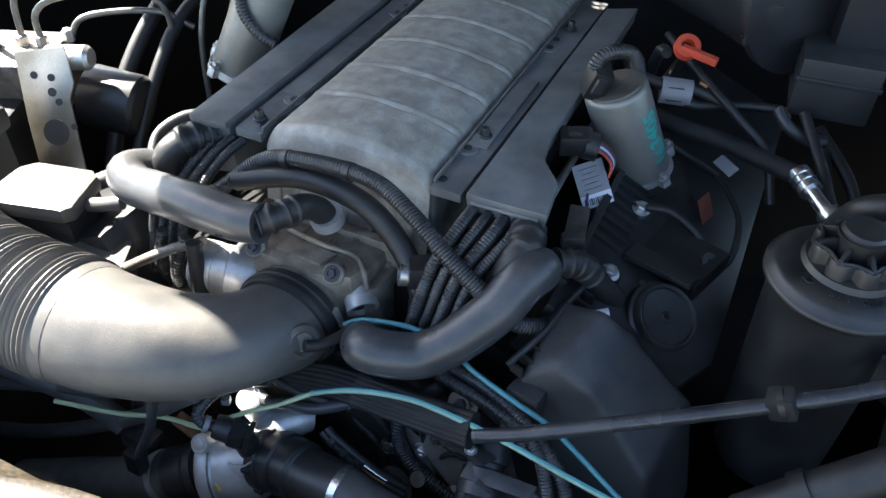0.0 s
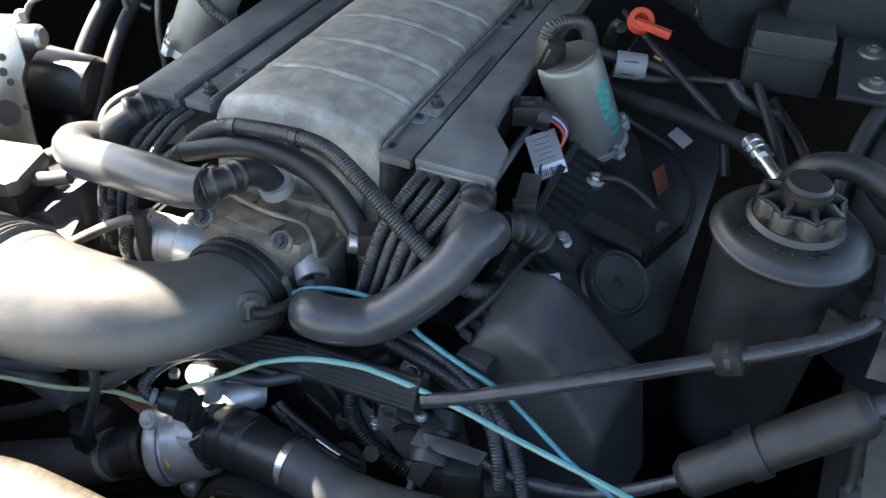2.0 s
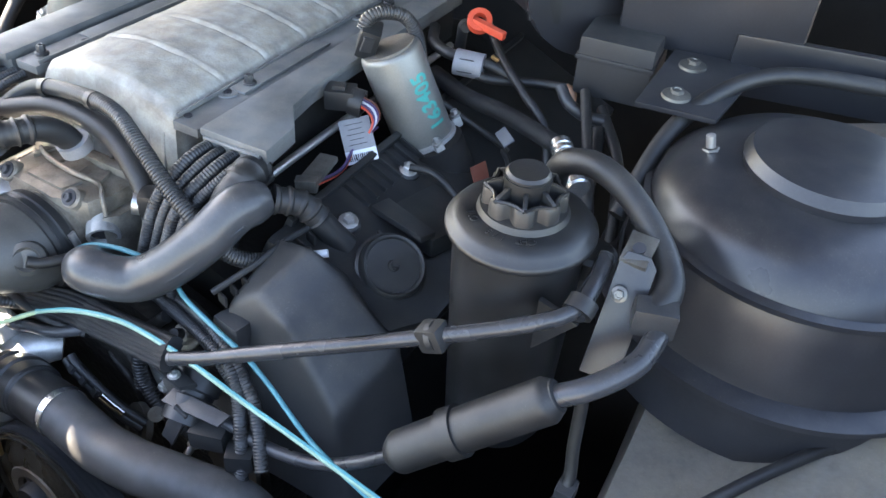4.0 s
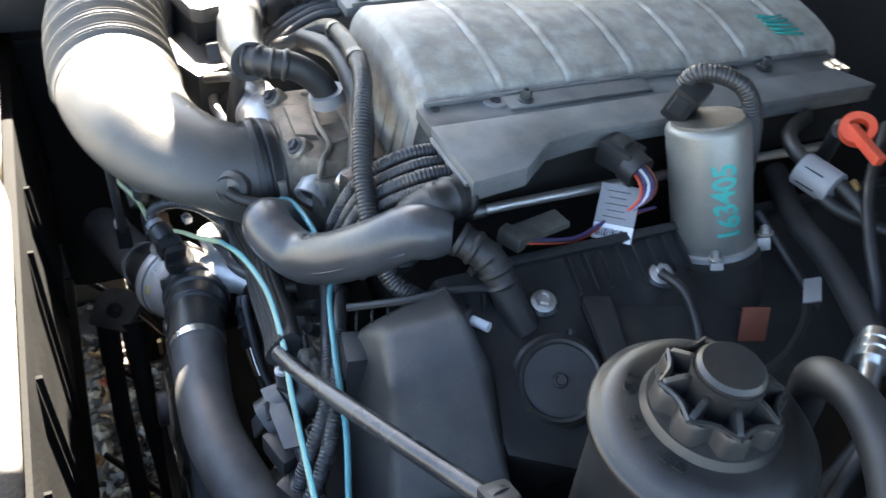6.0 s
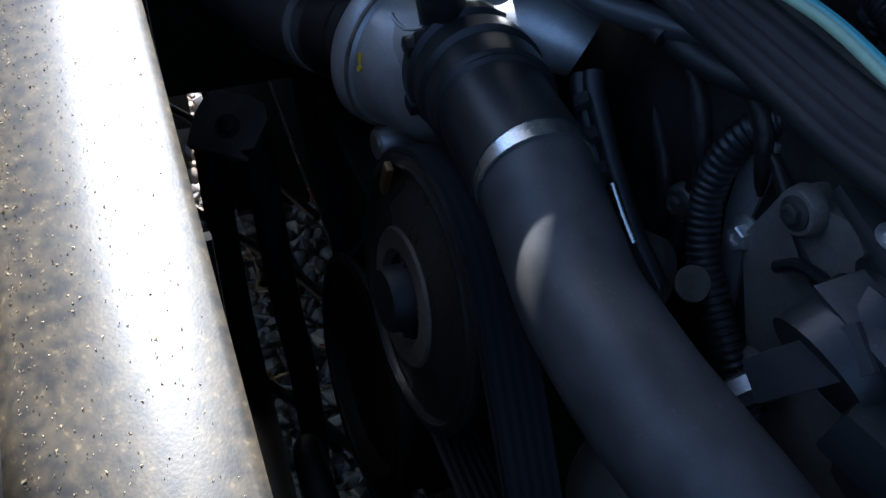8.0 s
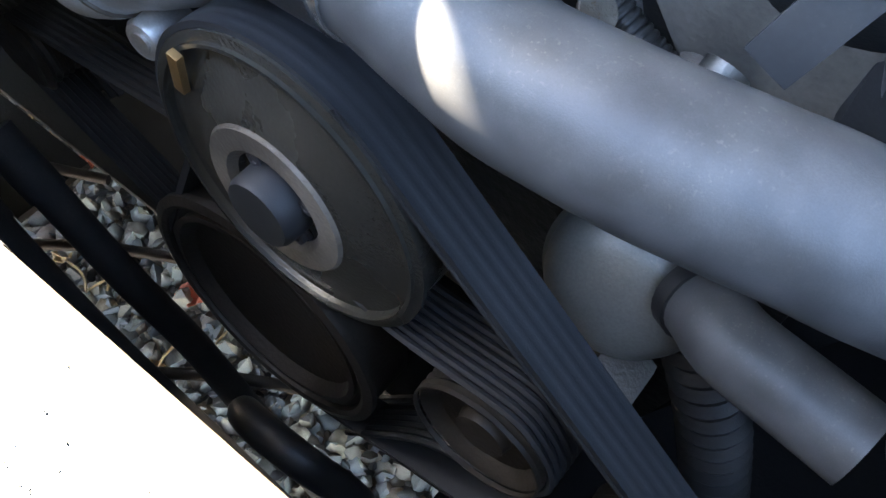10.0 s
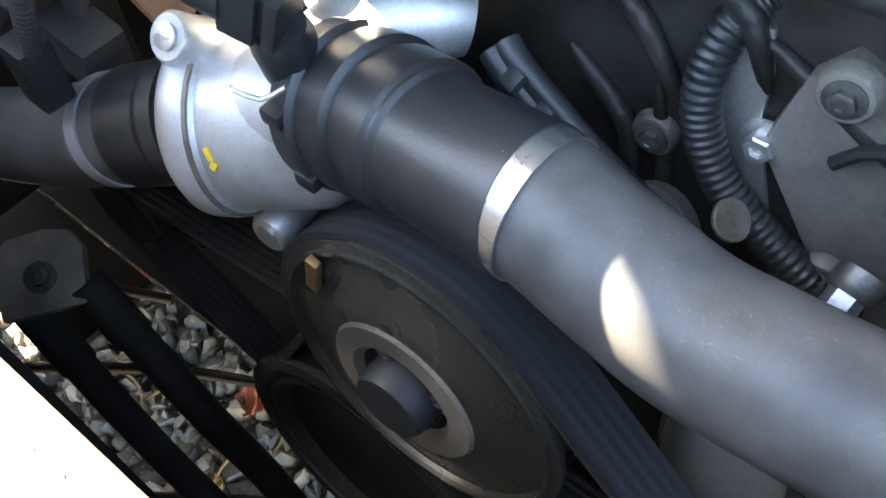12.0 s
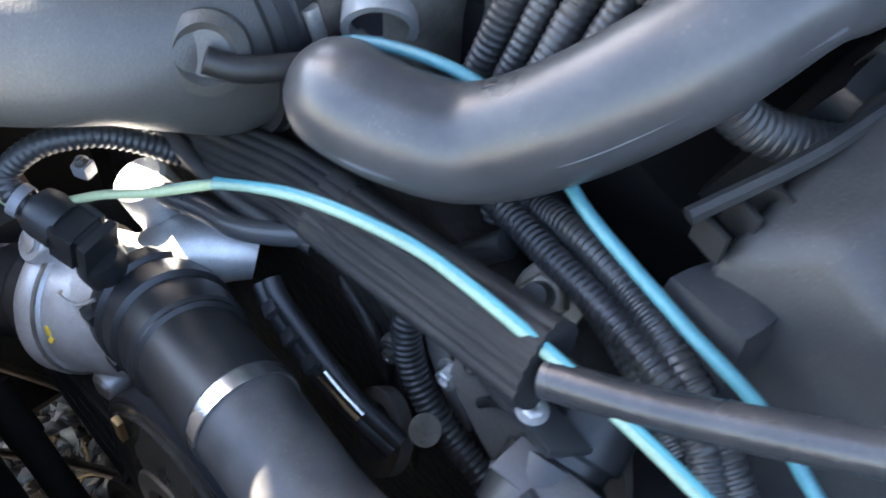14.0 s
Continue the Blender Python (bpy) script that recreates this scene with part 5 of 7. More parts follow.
def build_side_body():
    s = thing("strut_tower", (0.66, 0.17, 0.95), "black painted strut tower dome with a round cover and a bolt", "strut tower")
    A = Matrix.Translation((0.665, 0.165, 0))
    part("dome", lathe([(0.172, 0.86), (0.168, 0.93), (0.162, 0.96), (0.156, 1.0), (0.142, 1.045), (0.120, 1.066), (0.09, 1.072)], A, 64), "body", s)
    part("ledge", lathe([(0.178, 0.925), (0.184, 0.93), (0.184, 0.936), (0.165, 0.942)], A, 64), "body", s)
    part("dome_groove", ring_mesh([(0.1475, 1.022), (0.1535, 1.020), (0.1545, 1.026), (0.1480, 1.029)], (0.665, 0.165, 0), (0, 0, 1), 64), "body", s)
    part("seam_sealer", tube([(0.52, 0.08, 0.965), (0.508, 0.13, 0.966), (0.504, 0.18, 0.966), (0.512, 0.24, 0.965)], 0.004, 8), "body", s)
    part("bearing_cover", lathe([(0.074, 1.070), (0.076, 1.080), (0.070, 1.090), (0.05, 1.094)], A, 48), "body", s)
    nut = part("stud_nut", bolt_mesh((0.566, 0.150, 1.058), (-0.25, 0, 1), 0.0085, 0.013), "dirty_steel", s)
    part("stud", lathe([(0.0045, 0.014), (0.0045, 0.026), (0.003, 0.027)], axis_pose((0.566, 0.150, 1.058), (-0.25, 0, 1)), 14), "steel", s)
    b = thing("strut_brace", (0.5, 0.33, 1.05), "dark steel brace plate with two bolts", "brace")
    part("plate", prism([(0.455, 0.185), (0.535, 0.195), (0.55, 0.40), (0.45, 0.44)], 1.046, 1.052, Matrix.Translation((0, 0, 0.02)), 0.002), "body", b)
    part("side_flange", block(0.22, 0.012, 0.07, Matrix.Translation((0.62, 0.36, 1.07)) @ Matrix.Rotation(0.2, 4, "Z"), 0.004), "body", b)
    for at in ((0.482, 0.295, 1.0722), (0.487, 0.218, 1.0722)):
        washer = part("washer", lathe([(0.015, 0), (0.0145, 0.003), (0.011, 0.004)], Matrix.Translation(at), 26), "dirty_steel", b)
        part("bolt", bolt_mesh((at[0], at[1], at[2] + 0.003), r=0.0070, h=0.006, flange=False), "dirty_steel", washer)
    part("small_bolt", bolt_mesh((0.523, 0.246, 1.0725), r=0.006, h=0.005), "body", b)
    moved(b, 0.020, 0.0, 0.004)
    e = thing("control_box", (0.41, 0.30, 1.02), "dark grey plastic control unit box", "control box")
    part("box", block(0.085, 0.10, 0.07, Matrix.Translation((0.418, 0.322, 1.055)) @ Matrix.Rotation(0.1, 4, "Z"), 0.006), "matt", e)
    part("lid_edge", block(0.089, 0.104, 0.006, Matrix.Translation((0.418, 0.322, 1.066)) @ Matrix.Rotation(0.1, 4, "Z"), 0.002), "matt", e)
    part("strap", tube([(0.372, 0.255, 1.03), (0.388, 0.245, 1.018), (0.41, 0.246, 1.008), (0.43, 0.252, 1.006)], 0.007, 12), "loom", e)
    d = thing("cabin_air_duct", (0.3, 0.45, 1.1), "large black cabin air duct with a clip joint", "air duct")
    part("duct", tube([(0.10, 0.60, 1.12), (0.20, 0.48, 1.125), (0.30, 0.40, 1.13), (0.372, 0.335, 1.135)], lambda s, t: 0.075 + 0.012 * s / t, 40, 0.008), "body", d)
    part("flange", lathe([(0.088, 0), (0.094, 0.002), (0.094, 0.014), (0.088, 0.016)], axis_pose((0.365, 0.342, 1.134), (0.75, -0.66, 0.05)), 44), "body", d)
    clip = part("clip", block(0.03, 0.016, 0.05, Matrix.Translation((0.330, 0.288, 1.108)) @ Matrix.Rotation(0.7, 4, "Z"), 0.004), "black", d)
    part("clip_tab", block(0.022, 0.006, 0.012, Matrix.Translation((0.324, 0.276, 1.096)) @ Matrix.Rotation(0.7, 4, "Z"), 0.002), "loom", clip)
    part("box", block(0.20, 0.18, 0.16, Matrix.Translation((0.49, 0.42, 1.15)) @ Matrix.Rotation(0.15, 4, "Z"), 0.02), "body", d)
    for pts, r in (([(0.40, 0.26, 1.03), (0.44, 0.18, 1.0), (0.475, 0.11, 0.96), (0.49, 0.08, 0.90)], 0.006), ([(0.43, 0.24, 1.0), (0.45, 0.17, 0.97), (0.46, 0.13, 0.90)], 0.008), ([(0.42, 0.27, 1.01), (0.47, 0.20, 0.985), (0.497, 0.13, 0.93)], 0.0065)):
        solo("wiring_loom", tube(pts, r, 12), "rubber", "black taped wiring bundle between engine and strut tower", "wiring", "wiring bundles")
    solo("wing_hose", tube([(0.50, 0.11, 0.99), (0.52, 0.20, 1.06), (0.58, 0.29, 1.09), (0.70, 0.34, 1.09), (0.85, 0.36, 1.09)], 0.009, 14), "rubber", "black hose running round the strut tower", "hose")
    c = thing("wing_cable", (0.6, -0.1, 0.9), "black cable with a grey connector on the dusty ledge", "cable")
    part("cable", tube([(0.556, -0.105, 0.97), (0.560, -0.115, 0.92), (0.565, -0.13, 0.88), (0.55, -0.17, 0.855), (0.53, -0.21, 0.845), (0.515, -0.206, 0.846)], 0.0055, 10), "rubber", c)
    part("tip", tube([(0.503, -0.205, 0.842), (0.518, -0.206, 0.846)], 0.0062, 10), "brass", c, "small brass cable tip")
    part("connector", block(0.016, 0.02, 0.018, Matrix.Translation((0.566, -0.130, 0.877)), 0.003), "loom", c)
    part("long_cable", tube([(0.56, -0.26, 0.86), (0.62, -0.16, 0.87), (0.70, -0.04, 0.885), (0.78, 0.06, 0.90)], 0.006, 10), "rubber", c)
    solo("screw_post", lathe([(0.011, 0), (0.010, 0.03), (0.008, 0.034), (0.008, 0.05)], axis_pose((0.71, -0.155, 0.87), (0.1, -0.2, 1)), 18), "loom", "grey plastic fixing post on the inner wing", "post")


# ---- front of the engine: thermostat, hoses, belt drive ----
def build_thermostat():
    t = thing("thermostat_housing", (-0.02, -0.25, 0.72), "bright cast aluminium thermostat housing with a yellow paint mark", "thermostat housing")
    C = V(-0.033, -0.266, 0.774)
    A = axis_pose(C, (-0.90, -0.36, -0.22))
    part("dome", lathe([(0.028, -0.05), (0.037, -0.034), (0.0395, -0.012), (0.040, 0.006), (0.0428, 0.009), (0.044, 0.012), (0.044, 0.020), (0.041, 0.024), (0.030, 0.026)], A, 56), "bright", t)
    part("rim_groove", collar(A @ V(0, 0, 0.0085), (-0.90, -0.36, -0.22), 0.0418, 0.0018, 0.0016), "cast", t)
    for at, al in (((-0.020, -0.284, 0.727), (0.1, -0.85, 0.1)), ((-0.052, -0.280, 0.816), (0.0, -0.75, 0.7))):
        ear = part("ear", lathe([(0.0105, -0.016), (0.0105, 0.006), (0.009, 0.008)], axis_pose(at, al), 20), "bright", t)
        part("ear_bolt", lathe([(0.0055, 0.008), (0.0055, 0.0095), (0.004, 0.0098)], axis_pose(at, al), 12), "steel", ear)
    part("neck", tube([(-0.034, -0.268, 0.778), (-0.012, -0.262, 0.790), (0.010, -0.258, 0.800)], lambda s, t_: 0.034 - 0.008 * s / t_, 36), "bright", t)
    part("outlet", tube([(-0.02, -0.26, 0.79), (0.0, -0.234, 0.814), (0.016, -0.214, 0.818), (0.027, -0.203, 0.815)], lambda s, t_: 0.0195 - 0.004 * max(0, (s / t_ - 0.7) / 0.3) ** 2, 28), "bright", t)
    dab = axis_pose((-0.0238, -0.3022, 0.7890), (0.262, -0.888, 0.378))
    part("paint_mark", block(0.0026, 0.0055, 0.0010, dab @ Matrix.Rotation(0.5, 4, "Z"), 0.0005), "yellowmark", t, "yellow paint mark")
    part("paint_dab", block(0.003, 0.0036, 0.0010, dab @ Matrix.Translation((0.0024, -0.0046, 0.0)) @ Matrix.Rotation(-0.4, 4, "Z"), 0.0005), "yellowmark", t, "yellow paint dab")
    part("rusty_bracket", block(0.032, 0.016, 0.004, Matrix.Translation((-0.072, -0.275, 0.826)) @ Matrix.Rotation(0.5, 4, "Y"), 0.001), "rust", t, "rusty steel bracket")
    part("wire_spring", tube([(-0.010, -0.291, 0.824), (-0.004, -0.294, 0.828), (0.001, -0.291, 0.825), (0.006, -0.289, 0.826), (0.012, -0.284, 0.831)], 0.0010, 6), "steel", t, "bright retaining wire")
    k = thing("temperature_sensor_plug", (-0.01, -0.26, 0.84), "black plug on the thermostat with a corrugated lead", "sensor plug")
    pm = axis_pose((-0.012, -0.2755, 0.8545), (-0.92, -0.27, 0.29)) @ Matrix.Scale(0.74, 4)
    plug = part("plug", block(0.022, 0.024, 0.024, pm @ Matrix.Translation((0, 0, -0.008)), 0.004), "black", k)
    part("rear_housing", tube([pm @ V(0, 0, 0.002), pm @ V(0, 0, 0.012), pm @ V(0, 0, 0.024)], lambda d, t_: 0.0125 if d < 0.012 else 0.0125 - 0.25 * (d - 0.012), 20, 0.002), "black", plug)
    part("latch", block(0.012, 0.005, 0.030, pm @ Matrix.Translation((0, -0.0145, -0.004)), 0.0015), "black", plug)
    part("latch_bridge", block(0.020, 0.007, 0.005, pm @ Matrix.Translation((0, -0.0145, 0.004)), 0.0015), "loom", plug)
    part("shoulder", block(0.029, 0.030, 0.007, pm @ Matrix.Translation((0, 0, -0.022)), 0.002), "black", plug)
    part("rib", block(0.0265, 0.027, 0.003, pm @ Matrix.Translation((0, 0, -0.012)), 0.001), "black", plug)
    part("side_fin", block(0.004, 0.029, 0.018, pm @ Matrix.Translation((0.013, 0, -0.006)), 0.001), "black", plug)
    part("side_fin", block(0.004, 0.029, 0.018, pm @ Matrix.Translation((-0.013, 0, -0.006)), 0.001), "black", plug)
    part("socket", lathe([(0.011, -0.012), (0.012, 0.004), (0.010, 0.012)], axis_pose((-0.002, -0.270, 0.832), (0.15, -0.2, 0.95)), 24), "black", k)
    part("lead", loom([(-0.026, -0.280, 0.859), (-0.0373, -0.2849, 0.8638), (-0.0441, -0.2823, 0.8734), (-0.0386, -0.2681, 0.8837), (-0.0299, -0.2505, 0.8853), (-0.0213, -0.2339, 0.8797), (-0.0042, -0.2112, 0.8643), (0.0178, -0.189, 0.8491), (0.0426, -0.176, 0.8381), (0.059, -0.172, 0.832)], 0.0062, 0.0034, 14), "loom", k)
    part("white_ring", collar((-0.0350, -0.2840, 0.8625), (-0.9, -0.4, 0.45), 0.0072, 0.005, 0.0012), "silverlabel", k)
    w = thing("screw_clip", (-0.03, -0.25, 0.862), "small grey clip with a dull screw behind the plug", "clip")
    part("base", block(0.009, 0.008, 0.008, Matrix.Translation((-0.036, -0.252, 0.862)) @ Matrix.Rotation(0.4, 4, "Z"), 0.002), "silverlabel", w)
    part("screw", bolt_mesh((-0.036, -0.252, 0.866), (0, -0.2, 1), 0.0026, 0.003), "dirty_steel", w)
    b = thing("pipe_boss", (-0.026, -0.228, 0.846), "pale cast boss beside the thermostat", "boss")
    part("boss", lathe([(0.016, -0.03), (0.015, 0.0), (0.0145, 0.006), (0.012, 0.008)], axis_pose((-0.024, -0.230, 0.844), (-0.1, -0.3, 0.95)), 30), "bright", b)
    solo("heater_pipe", tube([(-0.020, -0.226, 0.848), (-0.002, -0.228, 0.851), (0.019, -0.223, 0.854), (0.044, -0.220, 0.858), (0.069, -0.208, 0.864), (0.089, -0.190, 0.868), (0.10, -0.17, 0.868)], 0.0062, 16), "gloss", "smooth black pipe under the corrugated lead", "pipe")


def build_coolant_hoses():
    h = thing("coolant_hose", (0.12, -0.26, 0.78), "thick dark rubber coolant hose with a bright band and ridged collar", "hose", "coolant hoses")
    core = [(0.008, -0.257, 0.800), (0.038, -0.2605, 0.810), (0.069, -0.266, 0.8175), (0.105, -0.270, 0.8245), (0.139, -0.273, 0.819), (0.162, -0.275, 0.816), (0.184, -0.2755, 0.8175), (0.207, -0.2745, 0.8185), (0.230, -0.270, 0.817), (0.26, -0.262, 0.812), (0.31, -0.245, 0.79), (0.34, -0.23, 0.70)]
    part("hose", tube(core[2:], 0.0243, 44, 0.004), "hose", h)
    col = part("quick_connector", tube(core[:4], lambda s, t: 0.0330 if s < 0.012 else (0.0300 if s < 0.0165 else (0.0315 if s < 0.03 else (0.0283 if s < 0.034 else (0.0298 if s < 0.05 else (0.0283 if s < 0.053 else 0.0264))))), 40, 0.0015), "black", h)
    for k in range(7):
        ang = math.tau * k / 7
        q = axis_pose((0.012, -0.257, 0.802), V(0.92, -0.04, 0.40)) @ V(0.033 * math.cos(ang), 0.033 * math.sin(ang), 0.0)
        part("latch_tab", block(0.010, 0.007, 0.007, Matrix.Translation(q), 0.002), "black", col)
    part("band", collar((0.104, -0.2699, 0.8243), (0.995, -0.10, 0.05), 0.0246, 0.0115, 0.0012, 44), "band", h, "bright steel band")
    g = thing("coolant_hose", (-0.15, -0.29, 0.75), "dark rubber coolant hose going to the radiator", "hose", "coolant hoses")
    part("hose", tube([(-0.060, -0.280, 0.768), (-0.10, -0.296, 0.750), (-0.15, -0.308, 0.722), (-0.22, -0.32, 0.69), (-0.30, -0.34, 0.66)], 0.026, 32), "hose", g)
    part("band", collar((-0.105, -0.2975, 0.7475), (-0.86, -0.27, -0.43), 0.0263, 0.008, 0.0012, 40), "silverlabel", g)
    q = part("quick_connector", tube([(-0.060, -0.280, 0.768), (-0.092, -0.293, 0.754)], lambda s, t: 0.030 if s < 0.01 else 0.0285, 36, 0.002), "black", g)
    part("bleed_block", block(0.038, 0.026, 0.028, Matrix.Translation((-0.145, -0.280, 0.767)) @ Matrix.Rotation(0.2, 4, "Y"), 0.005), "loom", g)
    part("bleed_pipe", tube([(-0.150, -0.276, 0.775), (-0.148, -0.265, 0.82), (-0.145, -0.245, 0.87), (-0.16, -0.20, 0.90)], ridged(0.0075, 0.0006, 0.005), 14, 0.0013), "loom", g)


def build_wires():
    t = thing("loose_wire", (0.2, -0.2, 0.92), "loose teal and yellow-green wire arching over the hoses", "wire", "loose wires")
    part("wire", tube([(0.028, -0.250, 0.889), (0.055, -0.234, 0.902), (0.095, -0.221, 0.914), (0.143, -0.213, 0.921), (0.176, -0.212, 0.922), (0.216, -0.2145, 0.922), (0.255, -0.220, 0.924), (0.308, -0.2245, 0.918), (0.37, -0.229, 0.912), (0.46, -0.235, 0.90)], 0.0021, 12), "teal", t)
    part("faded_start", tube([(-0.022, -0.268, 0.861), (0.003, -0.260, 0.877), (0.028, -0.250, 0.889), (0.055, -0.234, 0.902)], 0.0022, 10), "yellowgreen", t, "faded yellow-green stretch")
    part("stripe", tube([(0.055, -0.233, 0.9039), (0.095, -0.220, 0.9159), (0.143, -0.212, 0.9229), (0.176, -0.211, 0.9239), (0.216, -0.2135, 0.9239), (0.255, -0.219, 0.9259), (0.308, -0.2235, 0.9199), (0.37, -0.228, 0.9139), (0.46, -0.234, 0.9019)], 0.0014, 8), "wirestripe", t, "blue stripe")
    u = solo("loose_wire", tube([(0.060, -0.176, 0.944), (0.076, -0.170, 0.952), (0.110, -0.167, 0.960), (0.139, -0.164, 0.959), (0.165, -0.160, 0.945), (0.192, -0.170, 0.939), (0.238, -0.180, 0.931), (0.272, -0.186, 0.925), (0.302, -0.190, 0.907), (0.36, -0.205, 0.88), (0.43, -0.215, 0.86)], 0.0025, 12), "bluewire", "loose teal wire running behind the breather hose", "wire", "loose wires")
    solo("loose_wire", tube([(-0.022, -0.276, 0.858), (-0.040, -0.286, 0.856), (-0.078, -0.294, 0.86), (-0.123, -0.31, 0.859), (-0.186, -0.327, 0.862)], 0.0024, 8), "yellowgreen", "thin faded green wire running to the radiator side", "wire", "loose wires")
    bh = thing("braided_harness", (-0.13, -0.21, 0.86), "broad black ribbed wiring harness along the engine front", "harness")
    run = [(-0.15, -0.209, 0.856), (-0.02, -0.204, 0.868), (0.06, -0.201, 0.886), (0.12, -0.207, 0.899), (0.18, -0.209, 0.906), (0.212, -0.214, 0.916)]
    part("sleeve", ribbon(run, 0.0165, 0.008, 7, (0.15, -0.62, 0.75)), "braid", bh)
    part("tape_wrap", ribbon([(0.088, -0.2035, 0.8925), (0.104, -0.205, 0.896)], 0.0172, 0.0088, 0, (0.15, -0.62, 0.75)), "rubber", bh, "smooth tape wrap")
    for i, pts in enumerate(([(0.118, -0.15, 0.90), (0.17, -0.165, 0.905), (0.22, -0.18, 0.91), (0.265, -0.195, 0.90), (0.29, -0.22, 0.86), (0.30, -0.24, 0.80)], [(0.15, -0.145, 0.90), (0.19, -0.16, 0.915), (0.24, -0.178, 0.912), (0.29, -0.20, 0.885), (0.32, -0.23, 0.84)], [(0.135, -0.14, 0.88), (0.18, -0.158, 0.895), (0.225, -0.178, 0.898), (0.258, -0.19, 0.885)])):
        solo("cable_conduit", loom(pts, 0.0066), "loom", "dark corrugated cable conduit crossing the engine front", "conduit", "front conduits")
    for pts, r in (([(-0.05, -0.20, 0.85), (0.02, -0.205, 0.862), (0.07, -0.20, 0.858), (0.12, -0.185, 0.865), (0.16, -0.17, 0.90)], 0.0065), ([(-0.08, -0.22, 0.885), (-0.03, -0.215, 0.878), (0.03, -0.214, 0.866), (0.08, -0.205, 0.862)], 0.005), ([(0.12, -0.145, 0.91), (0.122, -0.155, 0.88), (0.125, -0.165, 0.84)], 0.0062)):
        solo("rubber_pipe", tube(pts, r, 12), "rubber", "thin black rubber pipe at the engine front", "hose", "thin rubber pipes")
    for pts in ([(-0.31, -0.26, 0.86), (-0.25, -0.275, 0.85), (-0.18, -0.28, 0.86), (-0.12, -0.27, 0.885), (-0.06, -0.25, 0.90)], [(-0.33, -0.30, 0.83), (-0.26, -0.30, 0.835), (-0.19, -0.295, 0.83), (-0.15, -0.29, 0.80)]):
        solo("rubber_pipe", tube(pts, 0.013, 14), "hose", "black rubber pipe below the intake duct", "hose", "thin rubber pipes")


def build_lower_pipes():
    """Small pipes and a plug lead in the shade below the intake duct."""
    a = thing("small_coolant_pipe", (-0.439, -0.3, 0.727), "thin dark rubber pipe with a clip below the intake duct", "hose", "pipes below the duct")
    part("hose", tube([(-0.439, -0.3, 0.727), (-0.346, -0.3, 0.774), (-0.23, -0.3, 0.831), (-0.123, -0.3, 0.882)], 0.0075, 14), "hose", a)
    part("spring_clip", collar((-0.346, -0.3, 0.774), (0.116, 0.0, 0.057), 0.0077, 0.009, 0.0014), "loom", a)
    b = thing("small_coolant_pipe", (-0.481, -0.29, 0.609), "dark rubber pipe with a pale sheen below the intake duct", "hose", "pipes below the duct")
    part("hose", tube([(-0.481, -0.29, 0.609), (-0.383, -0.29, 0.65), (-0.258, -0.29, 0.726), (-0.128, -0.29, 0.826), (-0.032, -0.29, 0.917)], 0.0085, 14), "hose", b)
    d = thing("fan_plug_lead", (-0.115, -0.315, 0.792), "corrugated lead with a black plug hanging below the duct", "sensor plug")
    part("lead", loom([(-0.083, -0.315, 0.949), (-0.068, -0.315, 0.938), (-0.059, -0.315, 0.921), (-0.075, -0.315, 0.871), (-0.115, -0.315, 0.792)], 0.0048, 0.0034, 10), "loom", d)
    part("plug", block(0.017, 0.016, 0.034, Matrix.Translation((-0.115, -0.315, 0.792)) @ Matrix.Rotation(0.1, 4, "Y"), 0.003), "black", d)


